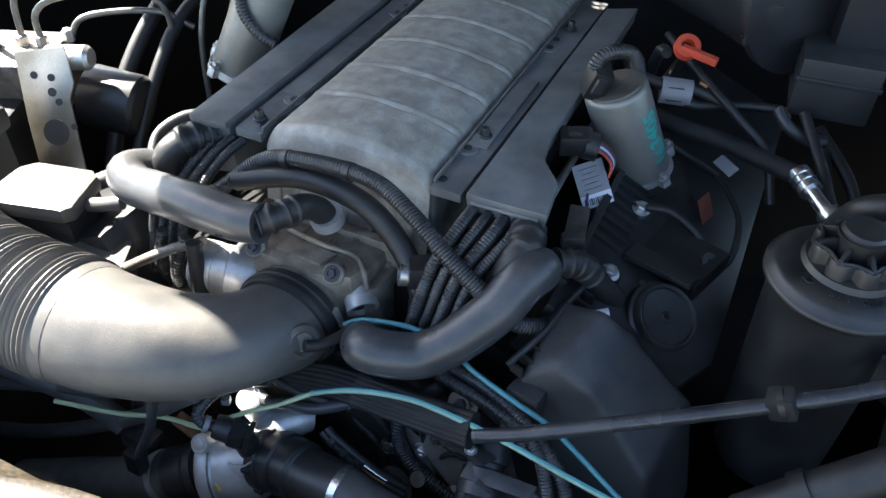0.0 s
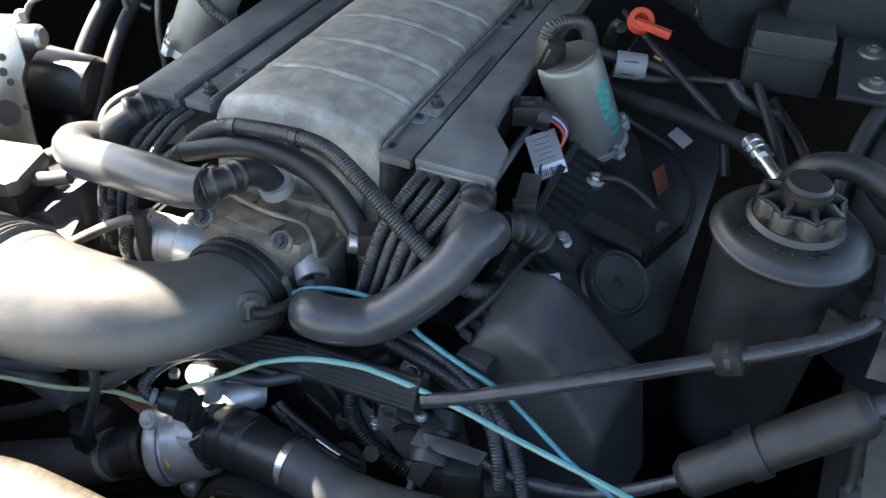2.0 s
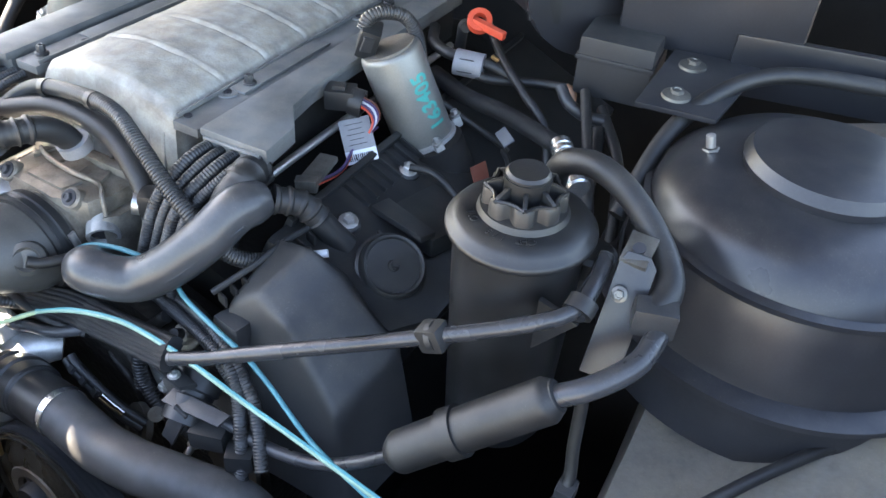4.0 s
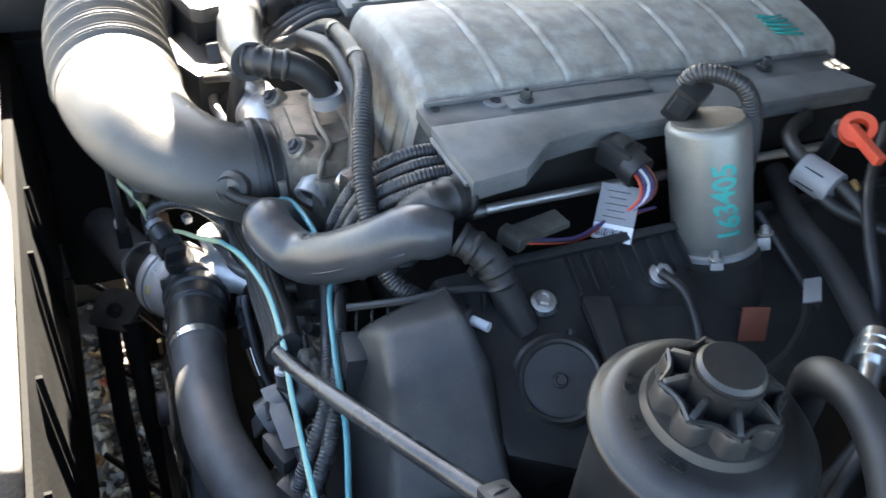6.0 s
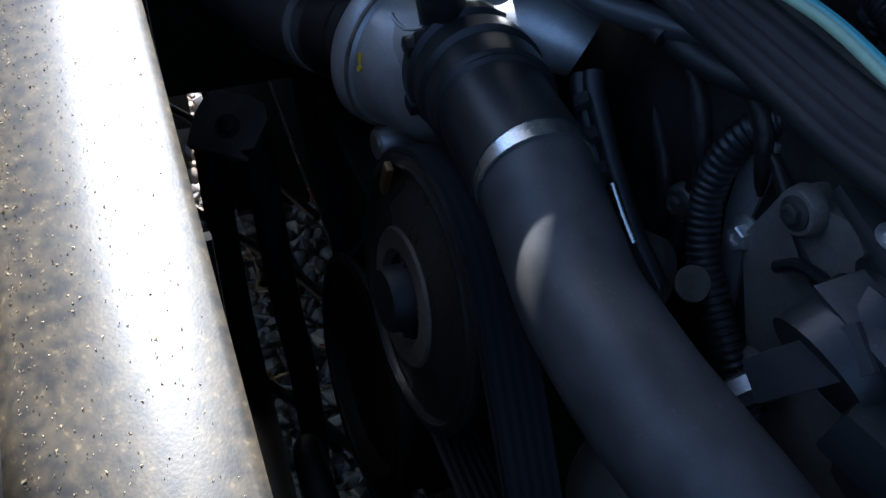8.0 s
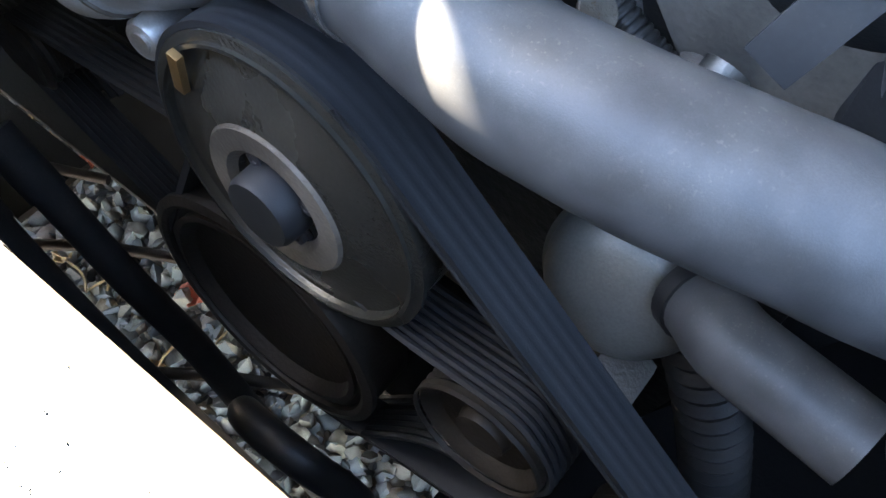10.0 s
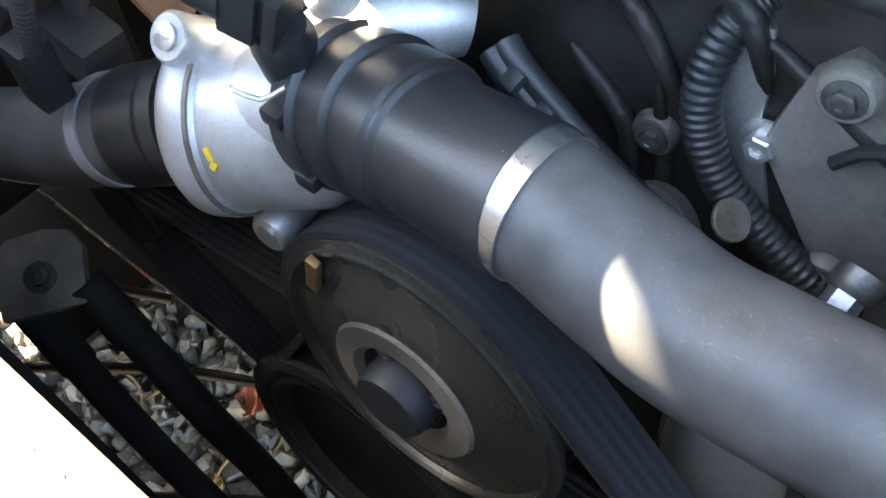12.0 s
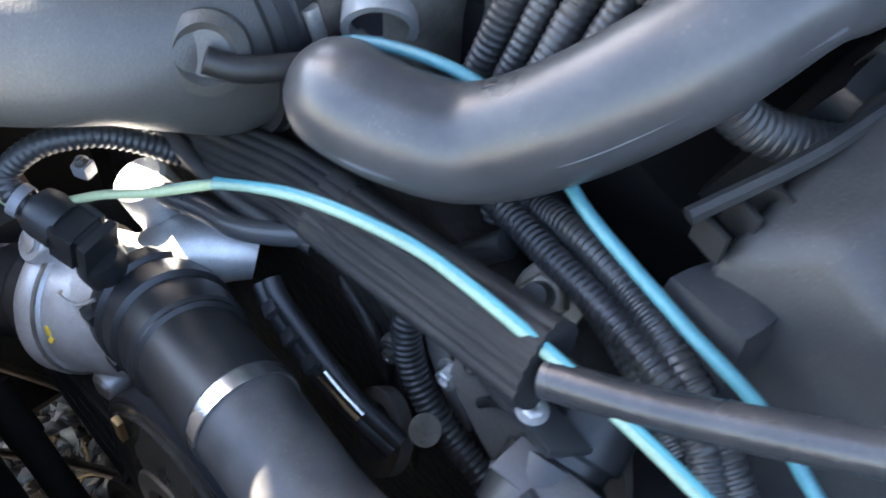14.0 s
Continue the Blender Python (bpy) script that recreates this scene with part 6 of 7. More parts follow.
def build_case():
    """Cast front case with ribs and a bracket, above and behind the belt."""
    c = thing("timing_case", (0.05, -0.16, 0.6), "grey cast aluminium timing case with bolts and ribs", "timing case")
    out = [(-0.22, 0.48), (0.24, 0.42), (0.27, 0.60), (0.275, 0.78), (0.235, 0.86), (0.10, 0.90), (-0.16, 0.90), (-0.22, 0.80)]
    part("case", prism(out, 0.0, 0.06, Matrix(((1, 0, 0, 0), (0, 0, -1, -0.115), (0, 1, 0, 0), (0, 0, 0, 1))), 0.008), "grime", c, "black oily casting")
    part("cover_plate", prism([(0.144, 0.800), (0.150, 0.836), (0.160, 0.850), (0.170, 0.846), (0.182, 0.852), (0.20, 0.842), (0.236, 0.85), (0.262, 0.78), (0.258, 0.66), (0.232, 0.63), (0.20, 0.70), (0.178, 0.757)], 0.0, 0.010, Matrix(((1, 0, 0, 0), (0, 0, -1, -0.172), (0, 1, 0, 0), (0, 0, 0, 1))), 0.004), "case", c, "stained grey cover plate")
    for pts in ([(0.13, -0.176, 0.84), (0.165, -0.178, 0.826), (0.20, -0.178, 0.815), (0.24, -0.176, 0.83)], [(0.10, -0.176, 0.80), (0.115, -0.176, 0.74), (0.12, -0.176, 0.66)], [(0.055, -0.176, 0.845), (0.085, -0.178, 0.83), (0.11, -0.178, 0.80)], [(0.075, -0.176, 0.86), (0.12, -0.178, 0.85), (0.14, -0.178, 0.82)], [(0.06, -0.176, 0.80), (0.09, -0.178, 0.775), (0.10, -0.178, 0.74)]):
        part("rib", tube(pts, lambda d, t_: 0.0048 * (0.25 + 0.75 * math.sin(math.pi * min(1.0, max(0.0, d / t_))) ** 0.5), 12), "grime", c)
    for at in ((0.186, -0.182, 0.754), (0.164, -0.182, 0.839), (0.104, -0.174, 0.776), (0.232, -0.177, 0.705), (-0.08, -0.176, 0.85)):
        boss = part("bolt_boss", lathe([(0.011, 0), (0.010, 0.005), (0.009, 0.006)], axis_pose(at, (0, -1, 0)), 20), "case", c)
        part("bolt", bolt_mesh(V(*at) + V(0, -0.006, 0), (0, -1, 0), 0.0048, 0.004), "dirty_steel", c)
    b = thing("harness_bracket", (0.14, -0.18, 0.78), "bent zinc steel bracket holding a corrugated conduit", "bracket")
    part("plate", prism([(0.122, 0.838), (0.132, 0.840), (0.137, 0.822), (0.139, 0.802), (0.149, 0.775), (0.157, 0.754), (0.150, 0.750), (0.135, 0.772), (0.125, 0.795), (0.120, 0.818)], 0.0, 0.003, Matrix(((1, 0, 0, 0), (0, 0, -1, -0.178), (0, 1, 0, 0), (0, 0, 0, 1))), 0.0008), "steel", b)
    part("bolt", bolt_mesh((0.143, -0.181, 0.795), (0, -1, 0), 0.0062, 0.008), "steel", b)
    part("conduit", loom([(0.134, -0.165, 0.858), (0.119, -0.180, 0.838), (0.117, -0.188, 0.818), (0.122, -0.191, 0.798), (0.135, -0.193, 0.779), (0.157, -0.193, 0.762), (0.182, -0.192, 0.748), (0.20, -0.188, 0.735)], 0.0080, 0.0038, 16), "black", b)
    part("tab", lathe([(0.0085, 0), (0.0085, 0.0016), (0.008, 0.002)], axis_pose((0.147, -0.205, 0.774), (0.55, -0.15, 0.8)), 24), "cast", b)
    part("cable_hook", tube([(0.17, -0.187, 0.812), (0.178, -0.187, 0.823), (0.191, -0.187, 0.828), (0.199, -0.187, 0.824), (0.203, -0.187, 0.81)], 0.0028, 8), "black", c, "bent black cable hook")
    moved(b, 0.002, 0.004, 0.004)
    s = thing("tensioner_bolt", (0.2, -0.2, 0.73), "bright long bolt with a collar", "bolt")
    part("collar", lathe([(0.0095, 0), (0.0095, 0.007), (0.008, 0.010)], axis_pose((0.207, -0.182, 0.735), (-0.1, -0.8, -0.55)), 26), "dirty_steel", s)
    part("hex", lathe([(0.0072, 0.010), (0.0072, 0.018), (0.006, 0.020)], axis_pose((0.207, -0.182, 0.735), (-0.1, -0.8, -0.55)), 6), "steel", s)
    part("shank", lathe([(0.0042, 0.018), (0.0042, 0.040), (0.003, 0.042)], axis_pose((0.207, -0.182, 0.735), (-0.1, -0.8, -0.55)), 14), "steel", s)
    moved(s, -0.009, -0.004, 0.034)
    k = thing("camshaft_solenoid", (0.22, -0.21, 0.86), "black solenoid with a grey strap and plug", "solenoid")
    part("body", tube([(0.222, -0.190, 0.872), (0.228, -0.232, 0.848)], lambda s_, t: 0.021 - (0.003 if 0.35 < s_ / t < 0.5 else 0), 26, 0.002), "black", k)
    part("strap", prism([(-0.012, -0.012), (0.052, -0.008), (0.056, 0.006), (-0.010, 0.004)], 0.0, 0.003, Matrix.Translation((0.222, -0.222, 0.873)) @ Matrix.Rotation(0.35, 4, "X"), 0.001), "loom", k, "grey plastic strap")
    part("strap_drop", block(0.0155, 0.003, 0.045, Matrix.Translation((0.226, -0.238, 0.852)) @ Matrix.Rotation(-0.25, 4, "X") @ Matrix.Rotation(0.35, 4, "Y"), 0.001), "loom", k)
    part("plug", block(0.034, 0.024, 0.022, Matrix.Translation((0.258, -0.226, 0.848)) @ Matrix.Rotation(0.3, 4, "Z"), 0.004), "black", k)
    part("second_plug", block(0.026, 0.022, 0.022, Matrix.Translation((0.292, -0.226, 0.838)) @ Matrix.Rotation(0.5, 4, "Z"), 0.004), "black", k)
    part("clip_plate", prism([(0.188, -0.218), (0.226, -0.224), (0.236, -0.212), (0.196, -0.204)], 0.884, 0.890, None, 0.002), "black", k)
    part("clip_screw", bolt_mesh((0.212, -0.216, 0.890), (0, 0, 1), 0.004, 0.004), "steel", k)
    n = thing("oil_pressure_sensor", (0.18, -0.175, 0.88), "small bright sensor with a hexagon body", "sensor")
    part("body", bolt_mesh((0.183, -0.168, 0.885), (0.1, -0.7, 0.7), 0.010, 0.016), "cast", n)
    part("tip", lathe([(0.006, 0), (0.005, 0.012)], axis_pose((0.1845, -0.178, 0.896), (0.1, -0.7, 0.7)), 14), "black", n)
    r = thing("lifting_ring", (0.172, -0.147, 0.97), "bright bent steel lifting eye", "lifting eye")
    part("eye", tube([(0.164, -0.140, 0.94), (0.166, -0.146, 0.962), (0.174, -0.150, 0.974), (0.184, -0.146, 0.968), (0.186, -0.140, 0.95)], 0.003, 8), "steel", r)
    # black bracket along the hose, with a chrome strip standing in for its sunlit piece
    x = thing("hose_bracket", (0.09, -0.205, 0.77), "black plastic bracket behind the coolant hose with a chrome strip for its sunlit piece", "bracket")
    part("arm", ribbon([(0.052, -0.216, 0.822), (0.062, -0.219, 0.816), (0.092, -0.2194, 0.796), (0.118, -0.217, 0.779), (0.140, -0.212, 0.765)], 0.0085, 0.004, 2, (-0.25, -0.60, 0.72)), "black", x)
    for q in ((0.064, -0.2235, 0.818), (0.078, -0.2245, 0.809), (0.092, -0.224, 0.800)):
        part("catch", block(0.008, 0.008, 0.004, axis_pose(q, (-0.25, -0.6, 0.72)), 0.001), "loom", x)
    part("plug", ribbon([(0.098, -0.222, 0.7965), (0.110, -0.221, 0.7885), (0.122, -0.219, 0.7805)], 0.0042, 0.003, 0, (-0.25, -0.60, 0.72)), "chrome", x, "chrome strip standing in for the sunlit piece")
    part("ring", ring_mesh([(0.016, -0.004), (0.024, -0.004), (0.024, 0.004), (0.016, 0.004)], (0.122, -0.205, 0.748), (-0.3, -0.75, 0.4), 32), "case", x)
    # alternator-side casting low down
    p = thing("water_pump_cover", (0.21, -0.25, 0.65), "rounded cast aluminium pump cover behind the belt", "pump cover")
    part("shell", lathe([(0.040, -0.045), (0.040, -0.010), (0.0425, -0.008), (0.0425, -0.003), (0.040, -0.001), (0.0385, 0.006), (0.034, 0.014), (0.024, 0.021), (0.006, 0.024)], axis_pose((0.203, -0.224, 0.668), (0.12, -0.86, 0.42)), 44), "motor", p)
    part("foot", block(0.028, 0.035, 0.035, Matrix.Translation((0.216, -0.25, 0.622)) @ Matrix.Rotation(0.4, 4, "Y"), 0.006), "case", p)
    lh = thing("lower_hose", (0.3, -0.25, 0.6), "grey rubber hose running down beside the pump", "hose")
    part("hose", tube([(0.230, -0.225, 0.690), (0.240, -0.232, 0.695), (0.254, -0.242, 0.701), (0.282, -0.246, 0.702), (0.31, -0.25, 0.703)], 0.0175, 24), "hose", lh)
    part("moulded_end", tube([(0.230, -0.225, 0.690), (0.236, -0.229, 0.693)], 0.0192, 24, 0.01), "rubber", lh)
    solo("lower_hose", tube([(0.24, -0.21, 0.64), (0.27, -0.215, 0.58), (0.30, -0.22, 0.50)], ridged(0.02, 0.003, 0.012), 24, 0.003), "rubber", "black ribbed rubber boot low on the engine", "hose")


def pulley(name, c, r, y0, width, label, groove, mat="pulley", hub=None):
    """A belt pulley facing forward at (x, z) = c, its front at y0."""
    p = thing(name, (c[0], y0, c[1] - r), label, "pulley", "belt pulleys")
    A = axis_pose((c[0], y0, c[1]), (0, -1, 0))
    face = [(r, -width), (r, 0), (r + 0.0035, 0.0), (r + 0.0035, 0.003), (r * 0.96, 0.004), (r * 0.94, 0.001), (r * 0.90, 0.001), (r * 0.62, 0.0075), (r * 0.56, 0.0085), (r * 0.34, 0.0085), (r * 0.31, 0.004), (r * 0.2, 0.004)]
    if groove:
        face = [(r, -width)] + [(r - (0.002 if k % 2 else 0), -width + width * k / 14) for k in range(1, 14)] + [(r, 0), (r * 0.94, 0.002), (r * 0.8, -0.002), (r * 0.75, -0.005), (r * 0.4, -0.005), (r * 0.36, 0.001), (r * 0.1, 0.002)]
    part("wheel", lathe(face, A, 72), mat, p)
    part("front_bead", ring_mesh([(r * 0.955, 0.003), (r * 0.99, 0.003), (r * 0.985, 0.0055), (r * 0.96, 0.0055)], (c[0], y0, c[1]), (0, -1, 0), 72), mat, p)
    return p


def build_belt_drive():
    w = pulley("water_pump_pulley", (0.070, 0.702), 0.0735, -0.297, 0.027, "black water pump pulley with a grey hub and four bolts", False)
    part("hub", lathe([(0.0185, 0.004), (0.0180, 0.017), (0.0165, 0.0195), (0.004, 0.020)], axis_pose((0.070, -0.297, 0.702), (0, -1, 0)), 28), "belt", w, "dark hub")
    part("hub_ring", ring_mesh([(0.0235, 0.007), (0.040, 0.007), (0.0375, 0.0102), (0.027, 0.0105)], (0.070, -0.297, 0.702), (0, -1, 0), 48), "case", w, "grey hub ring")
    for k in range(4):
        ang = math.tau * k / 4 + 0.5
        part("hub_bolt", bolt_mesh((0.070 + 0.021 * math.cos(ang), -0.3015, 0.702 + 0.021 * math.sin(ang)), (0, -1, 0), 0.0045, 0.004), "ink", w)
    d = thing("crank_pulley", (0.022, -0.3, 0.475), "dark rusty crankshaft damper pulley with a deep dish", "pulley", "belt pulleys")
    A = axis_pose((0.028, -0.296, 0.548), (0, -1, 0))
    part("wheel", ring_mesh([(0.079, -0.032), (0.0855, -0.032), (0.0855, 0.0), (0.0890, 0.0), (0.0890, 0.004), (0.083, 0.0055), (0.080, 0.004), (0.079, -0.001)], (0.028, -0.296, 0.548), (0, -1, 0), 72), "damper", d)
    part("rubber_ring", ring_mesh([(0.0742, -0.01), (0.0788, -0.01), (0.0785, 0.001), (0.0747, 0.001)], (0.028, -0.296, 0.548), (0, -1, 0), 72), "rubber", d)
    part("dish", lathe([(0.0742, -0.034), (0.0739, 0.003), (0.070, 0.0032), (0.068, 0.0), (0.065, -0.005), (0.058, -0.007), (0.030, -0.009), (0.01, -0.010)], A, 72), "damper", d, "rusty dished face")
    i = pulley("idler_pulley", (0.185, 0.608), 0.038, -0.298, 0.036, "black grooved idler pulley", True, "damper")
    j = pulley("steering_pump_pulley", (0.288, 0.566), 0.045, -0.296, 0.03, "black steering pump pulley", True, "damper")
    # ribbed belt: outer run over the pump pulley, down to the steering pump and round the crank
    b = thing("drive_belt", (0.1, -0.28, 0.6), "black ribbed drive belt round the pulleys", "drive belt", "drive belts")
    def ring(center, r, a0, a1, n):
        return [(center[0] + r * math.cos(math.radians(a0 + (a1 - a0) * k / n)), center[1] + r * math.sin(math.radians(a0 + (a1 - a0) * k / n))) for k in range(n + 1)]
    path = ring((0.070, 0.702), 0.0757, 205, 51, 40) + ring((0.288, 0.566), 0.047, 51, -120, 18) + ring((0.028, 0.548), 0.0885, -75, -175, 24)
    bm = bmesh.new()
    n = len(path)
    y0, y1, th = -0.2985, -0.2715, 0.0042
    loops = []
    for k in range(n):
        a, c, e = path[k - 1], path[k], path[(k + 1) % n]
        tx, tz = e[0] - a[0], e[1] - a[1]
        l = math.hypot(tx, tz)
        nx, nz = -tz / l, tx / l
        if (c[0] + nx * 0.01 - 0.11) ** 2 + (c[1] + nz * 0.01 - 0.63) ** 2 < (c[0] - 0.11) ** 2 + (c[1] - 0.63) ** 2:
            nx, nz = -nx, -nz
        cross = [(0, y0)] + [(th - (0.0003 if m % 4 == 2 else 0.0), y0 + (y1 - y0) * m / 20) for m in range(21)] + [(0, y1)]
        loops.append([bm.verts.new((c[0] + nx * q, y, c[1] + nz * q)) for q, y in cross])
    for k in range(n):
        p, q = loops[k], loops[(k + 1) % n]
        for m in range(len(p)):
            bm.faces.new((p[m], p[(m + 1) % len(p)], q[(m + 1) % len(p)], q[m]))
    part("belt", bm, "belt", b)
    part("edge_cord", tube([(x, y0 - 0.0004, z) for x, z in path[::2]], 0.0009, 6, 0.006), "dullblack", b, "thin dull cord along the belt's front edge")
    # inner ribbed run round the idler
    g = thing("drive_belt", (0.15, -0.28, 0.58), "black belt with its ribs showing round the idler", "drive belt", "drive belts")
    for k in range(8):
        y = -0.297 + 0.0046 * k
        pts = [(0.080, y, 0.662), (0.125, y, 0.645)] + [(0.185 + 0.0403 * math.cos(math.radians(a)), y, 0.608 + 0.0403 * math.sin(math.radians(a))) for a in (80, 50, 20, -10, -40, -70)] + [(0.15, y, 0.540), (0.09, y, 0.455)]
        part("rib", tube(pts, 0.0022, 6, 0.005), "belt", g)
    # the crankshaft's axis falls a little to the front
    lean = Matrix.Translation((0, -0.297, 0.702)) @ Matrix.Rotation(-0.09, 4, "X") @ Matrix.Translation((0, 0.297, -0.702))
    for ob in (w, d, i, j, b, g):
        ob.matrix_world = lean @ ob.matrix_world
    # pipes and stays ahead of the belts
    e = thing("cooler_line_bracket", (-0.25, -0.34, 0.5), "grey clamp block holding two thick dark hoses", "bracket")
    part("block", prism([(-0.030, -0.026), (0.028, -0.026), (0.032, 0.016), (0.024, 0.030), (0.008, 0.034), (-0.018, 0.032), (-0.030, 0.022), (-0.033, 0.004)], -0.006, 0.006, axis_pose((-0.245, -0.342, 0.565), (0.35, -0.25, 0.9)), 0.003), "case", e)
    part("bolt", bolt_mesh((-0.242, -0.3435, 0.571), (0.35, -0.25, 0.9), 0.0075, 0.006), "rubber", e)
    for pts in ([(-0.225, -0.325, 0.558), (-0.187, -0.325, 0.51), (-0.14, -0.325, 0.44), (-0.10, -0.320, 0.355), (-0.045, -0.322, 0.26), (0.03, -0.322, 0.14)], [(-0.280, -0.358, 0.535), (-0.240, -0.362, 0.455), (-0.20, -0.364, 0.39), (-0.161, -0.364, 0.33), (-0.068, -0.361, 0.215), (0.02, -0.36, 0.12)]):
        hose = part("hose", tube(pts, 0.0135, 18), "dullblack", e)
        part("ferrule", tube([pts[0], V(*pts[0]).lerp(V(*pts[1]), 0.9)], 0.0155, 20, 0.004), "dullblack", hose)
    moved(e, 0.001, -0.005, -0.017)
    for x, y, z in ((-0.46, -0.30, 0.262), (-0.22, -0.27, 0.262), (-0.02, -0.29, 0.262)):
        solo("cross_brace", tube([(x - 0.20, y - 0.12, z), (x - 0.05, y - 0.02, z + 0.012), (x + 0.10, y + 0.06, z)], 0.006, 10), "damper", "dark brownish brace across the undertray opening", "brace", "cross braces")
    # alternator deep at the side with the ribbed belt to it
    al = thing("alternator", (-0.17, -0.22, 0.55), "dark finned alternator beside the belts", "alternator")
    aa = axis_pose((-0.185, -0.255, 0.618), (0, -1, 0))
    part("body", lathe([(0.058, -0.12), (0.062, -0.10), (0.062, -0.01), (0.054, 0.004), (0.03, 0.006)], aa, 40), "dullblack", al)
    for k in range(18):
        q = math.tau * k / 18
        part("fin", block(0.022, 0.005, 0.02, aa @ Matrix.Rotation(q, 4, "Z") @ Matrix.Translation((0.046, 0, 0.002)), 0.001), "rubber", al)
    part("pulley", lathe([(0.029, 0.006)] + [(0.029 - (0.0018 if k % 2 else 0), 0.008 + 0.0024 * k) for k in range(13)] + [(0.031, 0.038), (0.026, 0.041), (0.012, 0.036)], aa, 40), "damper", al)
    nb = thing("drive_belt", (-0.09, -0.28, 0.6), "black ribbed belt running to the alternator", "drive belt", "drive belts")
    for k in range(6):
        y = -0.292 + 0.0046 * k
        part("rib", tube([(-0.175, y, 0.650), (-0.11, y, 0.662), (-0.04, y, 0.674), (0.012, y, 0.684)], 0.0023, 6, 0.02), "dullblack", nb)
        part("rib", tube([(-0.205, y, 0.592), (-0.15, y, 0.556), (-0.10, y, 0.524), (-0.05, y, 0.494)], 0.0023, 6, 0.02), "dullblack", nb)
    solo("lower_pipe", tube([(-0.04, -0.335, 0.25), (-0.005, -0.345, 0.38), (0.03, -0.352, 0.435), (0.075, -0.35, 0.43), (0.10, -0.338, 0.36), (0.11, -0.33, 0.25)], 0.013, 16), "rubber", "black curved pipe below the crank pulley", "hose")
    # Sun glint at the pump pulley, made as a small brass strip.
    solo("sun_glint_strip", block(0.006, 0.004, 0.024, Matrix.Translation((0.022, -0.301, 0.745)) @ Matrix.Rotation(0.2, 4, "Y"), 0.001), "brass", "small brass strip standing for a sun glint by the pump pulley", "metal strip")


# ---- passenger side ----
def build_passenger_side():
    a = thing("brake_control_unit", (-0.55, 0.05, 0.8), "brake control unit with a perforated steel bracket and metal lines", "brake unit")
    plate_m = Matrix.Translation((-0.500, -0.02, 0.905)) @ Matrix.Rotation(radians(22), 4, "Z") @ Matrix.Rotation(radians(62), 4, "X")
    plate = part("bracket", prism([(-0.042, 0.085), (0.022, 0.095), (0.032, 0.05), (0.026, 0.03), (0.046, -0.09), (-0.01, -0.10), (-0.030, 0.0)], -0.002, 0.002, plate_m, 0.0008), "yellow_steel", a, "bright perforated steel bracket")
    for x, y, r in ((-0.018, 0.058, 0.0048), (0.004, 0.056, 0.0048), (0.004, 0.038, 0.0055), (0.012, 0.026, 0.0045), (0.006, -0.012, 0.0165), (0.030, -0.004, 0.0042)):
        part("bracket_hole", lathe([(r, 0.0), (r, 0.0008)], plate_m @ Matrix.Translation((x, y, 0.0021)), 22), "ink", plate)
    part("pump_motor", lathe([(0.040, 0), (0.042, 0.004), (0.042, 0.070), (0.037, 0.076), (0.01, 0.078)], axis_pose((-0.515, 0.06, 0.90), (0.9, 0.25, -0.15)), 40), "black", a)
    part("valve_block", block(0.10, 0.10, 0.085, Matrix.Translation((-0.60, 0.04, 0.915)) @ Matrix.Rotation(0.4, 4, "Z"), 0.005), "cast", a)
    part("module", block(0.09, 0.11, 0.12, Matrix.Translation((-0.60, -0.04, 0.85)) @ Matrix.Rotation(0.4, 4, "Z"), 0.008), "black", a)
    part("solenoid", lathe([(0.016, 0), (0.016, 0.05), (0.012, 0.055)], axis_pose((-0.53, 0.03, 0.965), (0.9, 0.35, 0.05)), 24), "steel", a)
    lines = ([(-0.60, 0.05, 0.955), (-0.60, 0.06, 1.02), (-0.575, 0.085, 1.045), (-0.52, 0.13, 1.05), (-0.44, 0.20, 1.05)], [(-0.575, 0.06, 0.955), (-0.577, 0.065, 1.0), (-0.55, 0.09, 1.018), (-0.48, 0.14, 1.02), (-0.45, 0.16, 1.0), (-0.445, 0.165, 0.95)], [(-0.63, 0.03, 0.955), (-0.635, 0.03, 1.03), (-0.61, 0.07, 1.06), (-0.55, 0.14, 1.07), (-0.45, 0.25, 1.07)], [(-0.56, 0.09, 0.955), (-0.54, 0.11, 0.985), (-0.47, 0.165, 0.985), (-0.43, 0.19, 0.96)], [(-0.40, 0.32, 1.05), (-0.405, 0.22, 1.03), (-0.41, 0.18, 0.96), (-0.41, 0.17, 0.85)], [(-0.37, 0.34, 1.05), (-0.375, 0.25, 1.03), (-0.38, 0.2, 0.96), (-0.38, 0.19, 0.86)])
    for pts in lines:
        part("brake_line", tube(pts, 0.0042, 10), "dirty_steel", a)
    for q in ((-0.60, 0.05, 0.955), (-0.575, 0.06, 0.955), (-0.63, 0.03, 0.955), (-0.56, 0.09, 0.955)):
        part("line_nut", lathe([(0.008, 0), (0.008, 0.014), (0.006, 0.016)], Matrix.Translation(q), 6), "steel", a)
    for pts, r in (([(-0.42, 0.4, 1.04), (-0.44, 0.22, 1.03), (-0.45, 0.1, 0.95), (-0.44, 0.02, 0.84)], 0.011), ([(-0.38, 0.4, 1.03), (-0.40, 0.2, 1.02), (-0.40, 0.08, 0.93), (-0.39, 0.0, 0.82)], 0.009)):
        solo("wiring_loom", tube(pts, r, 12), "rubber", "black taped wiring bundle beside the brake unit", "wiring", "wiring bundles")
    moved(a, 0.045, -0.015, 0.035)
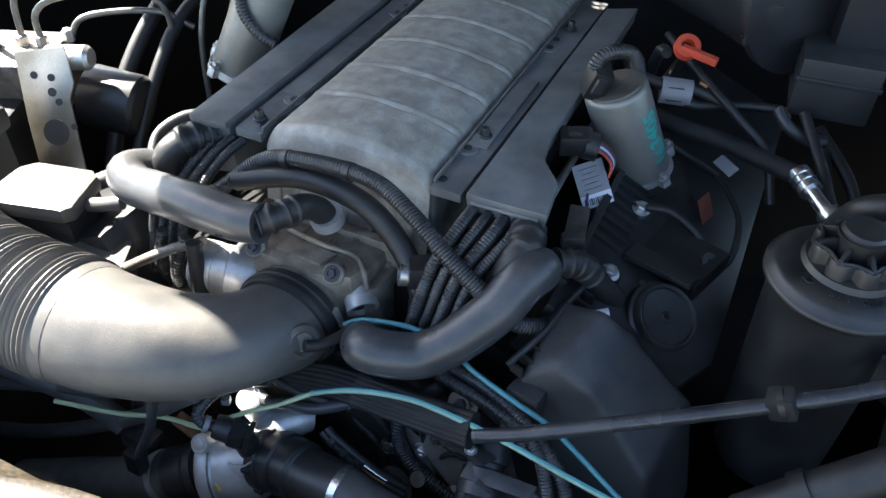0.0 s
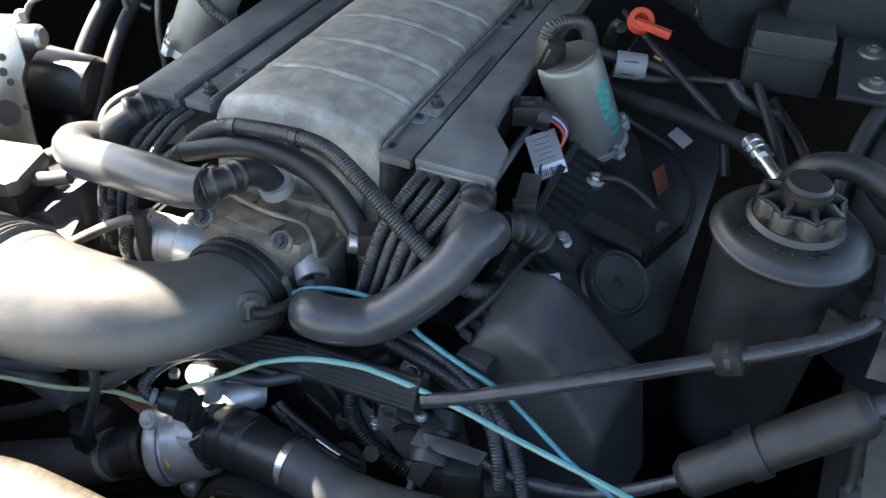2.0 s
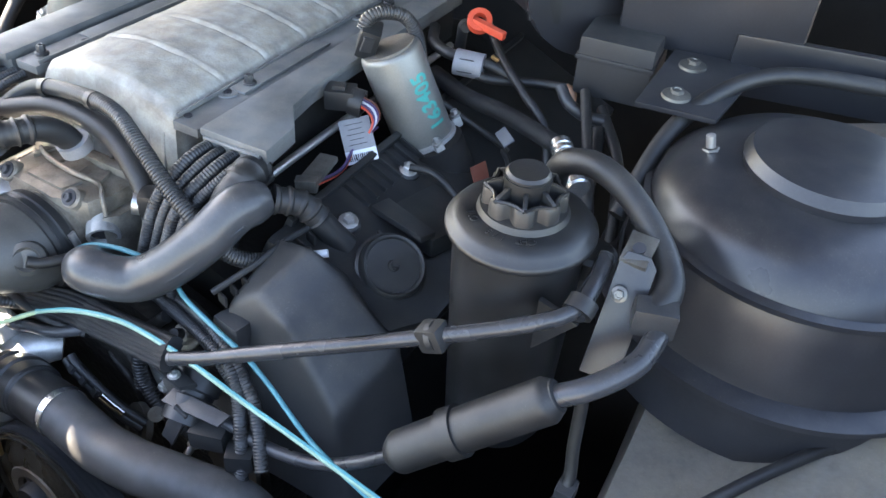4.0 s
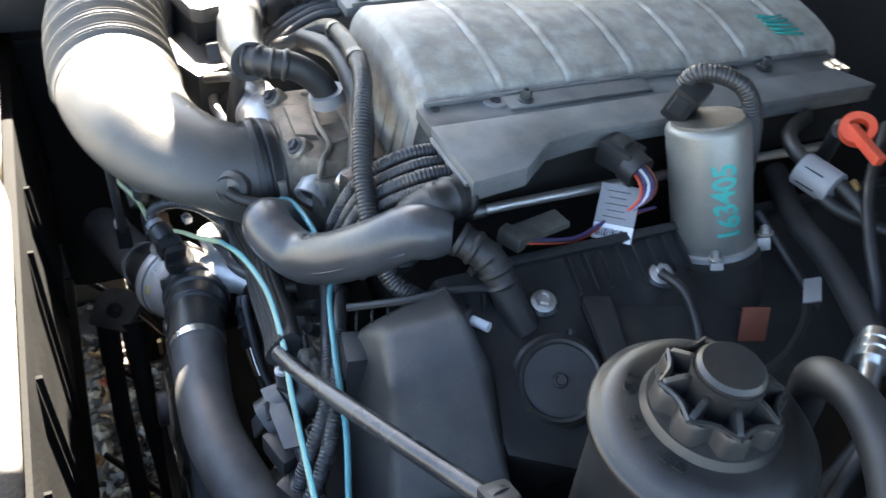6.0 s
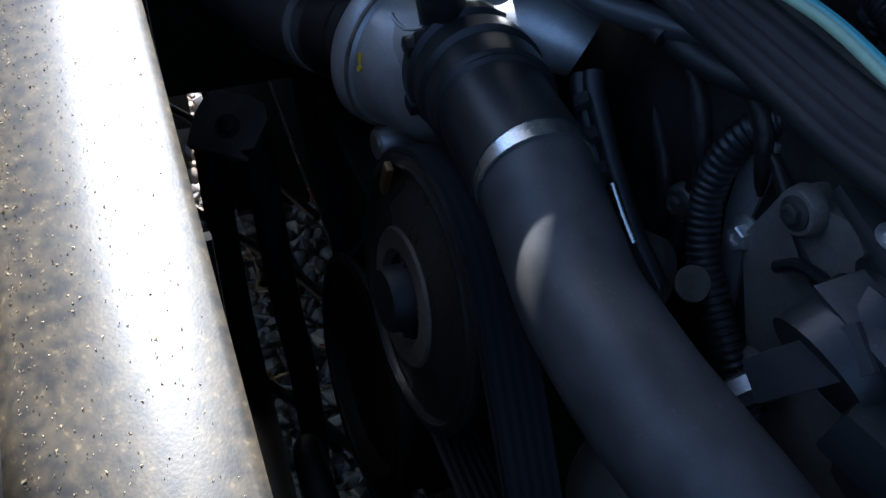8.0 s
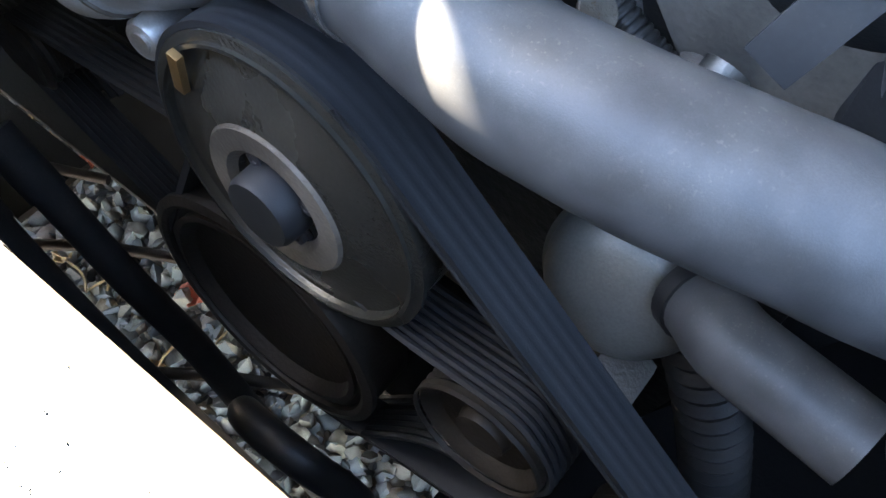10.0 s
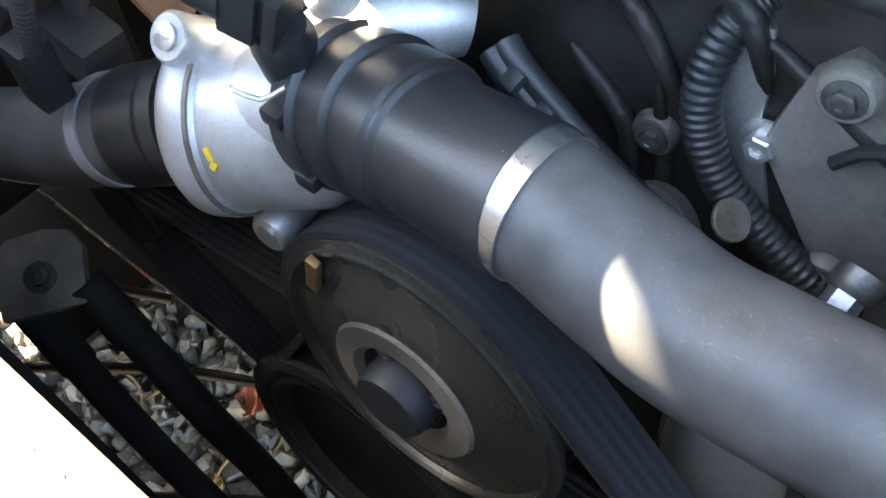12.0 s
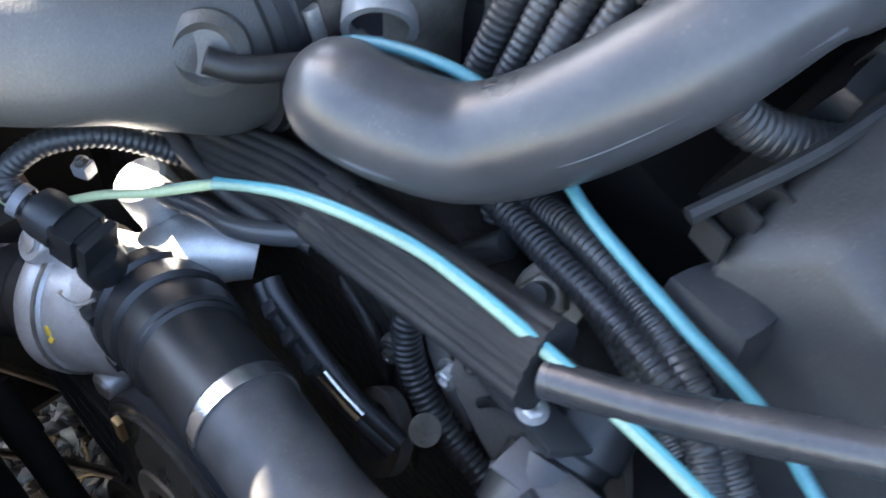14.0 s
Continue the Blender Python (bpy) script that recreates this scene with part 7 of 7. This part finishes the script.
    solo("ribbed_hose", tube([(-0.60, -0.11, 0.82), (-0.645, -0.09, 0.90), (-0.66, -0.05, 0.99), (-0.67, 0.02, 1.04)], ridged(0.016, 0.002, 0.007), 18, 0.0018), "loom", "pale ribbed hose in the sun beside the brake unit", "hose")
    o = thing("filler_box", (-0.31, -0.17, 0.92), "black plastic filler box with a rounded lid, partly in sun", "filler box")
    lid_m = Matrix.Translation((-0.312, -0.172, 0.962)) @ Matrix.Rotation(0.2, 4, "Z")
    part("lid", prism([(-0.052, -0.030), (-0.040, -0.040), (0.044, -0.036), (0.052, -0.026), (0.048, 0.030), (0.036, 0.038), (-0.030, 0.036), (-0.046, 0.024)], 0, 0.020, lid_m, 0.008), "duct", o)
    part("body", prism([(-0.046, -0.034), (0.046, -0.032), (0.044, 0.030), (-0.042, 0.030)], -0.07, 0.0, lid_m, 0.004), "black", o)
    part("nozzle", tube([(-0.262, -0.162, 0.965), (-0.245, -0.158, 0.968), (-0.225, -0.15, 0.972)], 0.008, 12), "duct", o)
    v = thing("cam_cover", (-0.3, 0.1, 0.86), "black plastic cam cover in full sun with a pale rail", "cam cover", "cam covers")
    tilt = Matrix.Translation((-0.29, 0.06, 0.90)) @ Matrix.Rotation(radians(-24), 4, "Y")
    part("shell", prism([(-0.08, -0.25), (0.08, -0.25), (0.08, 0.38), (-0.08, 0.38)], -0.08, 0.024, tilt, 0.008), "black", v)
    part("rail", tube([(-0.33, -0.16, 0.945), (-0.27, -0.10, 0.965), (-0.24, -0.02, 0.975), (-0.22, 0.05, 0.985)], 0.010, 14), "duct", v)
    part("front_box", block(0.10, 0.05, 0.06, Matrix.Translation((-0.245, -0.205, 0.905)) @ Matrix.Rotation(0.45, 4, "Z"), 0.006), "duct", v)
    for pts, r, mt in (([(-0.20, -0.20, 0.925), (-0.155, -0.175, 0.95), (-0.115, -0.155, 0.965)], 0.0055, "cast"), ([(-0.18, -0.15, 0.87), (-0.175, -0.165, 0.92), (-0.165, -0.16, 0.965)], 0.0065, "loom"), ([(-0.155, -0.16, 0.87), (-0.150, -0.17, 0.92), (-0.135, -0.16, 0.965)], 0.0065, "loom"), ([(-0.10, -0.18, 0.86), (-0.105, -0.185, 0.92), (-0.11, -0.175, 0.98)], 0.008, "rubber"), ([(-0.24, -0.17, 0.88), (-0.20, -0.19, 0.90), (-0.15, -0.19, 0.90), (-0.10, -0.17, 0.905)], 0.006, "steel")):
        solo("cable_conduit", tube(pts, ridged(r, r * 0.14, 0.0045) if mt == "loom" else r, 12, 0.0012 if mt == "loom" else 0.005), mt, "conduit or rod in the sun beside the throttle", "conduit", "throttle side conduits")
    solo("sun_pipe", tube([(-0.235, -0.09, 0.985), (-0.245, -0.06, 1.0), (-0.23, -0.03, 1.01), (-0.205, -0.01, 1.008)], 0.0065, 12), "loom", "thin pipe bend in the sun beside the coil cover", "pipe")
    solo("red_cap", lathe([(0.016, 0), (0.016, 0.03), (0.012, 0.034)], axis_pose((-0.36, 0.36, 1.0), (0.9, -0.3, 0.2)), 20), "red", "red plastic cap deep in the shade", "cap")
    # Box out of view beyond the duct, added to keep sun off the hoses.
    ab = thing("air_filter_box", (-0.6, -0.27, 0.9), "unseen black air filter box added at the intake duct's end to shade hoses", "air filter box")
    part("box", block(0.40, 0.30, 0.12, Matrix.Translation((-0.605, -0.275, 0.955)), 0.02), "black", ab)
    part("lid", block(0.41, 0.31, 0.03, Matrix.Translation((-0.605, -0.275, 1.012)), 0.012), "black", ab)
    # Tank built oversize so that it blocks sun from the clamp block.
    j = thing("side_tank", (-0.62, -0.2, 0.8), "large dark plastic tank at the bay's far side, oversized to shade the hoses", "tank")
    part("tank", block(0.34, 0.33, 0.54, Matrix.Translation((-0.665, -0.255, 0.64)), 0.03), "black", j)
    part("tank_seam", block(0.346, 0.336, 0.012, Matrix.Translation((-0.665, -0.255, 0.84)), 0.004), "rubber", j)


build_bay()
build_shroud()
build_manifold()
build_rails()
build_coil_covers()
build_throttle()
build_intake_duct()
build_breather_hoses()
build_looms()
build_motors()
build_valve_cover()
build_fuel_side()
build_reservoir()
build_pipes()
build_side_body()
build_thermostat()
build_coolant_hoses()
build_wires()
build_lower_pipes()
build_case()
build_belt_drive()
build_passenger_side()
build_leaves()
build_ground()
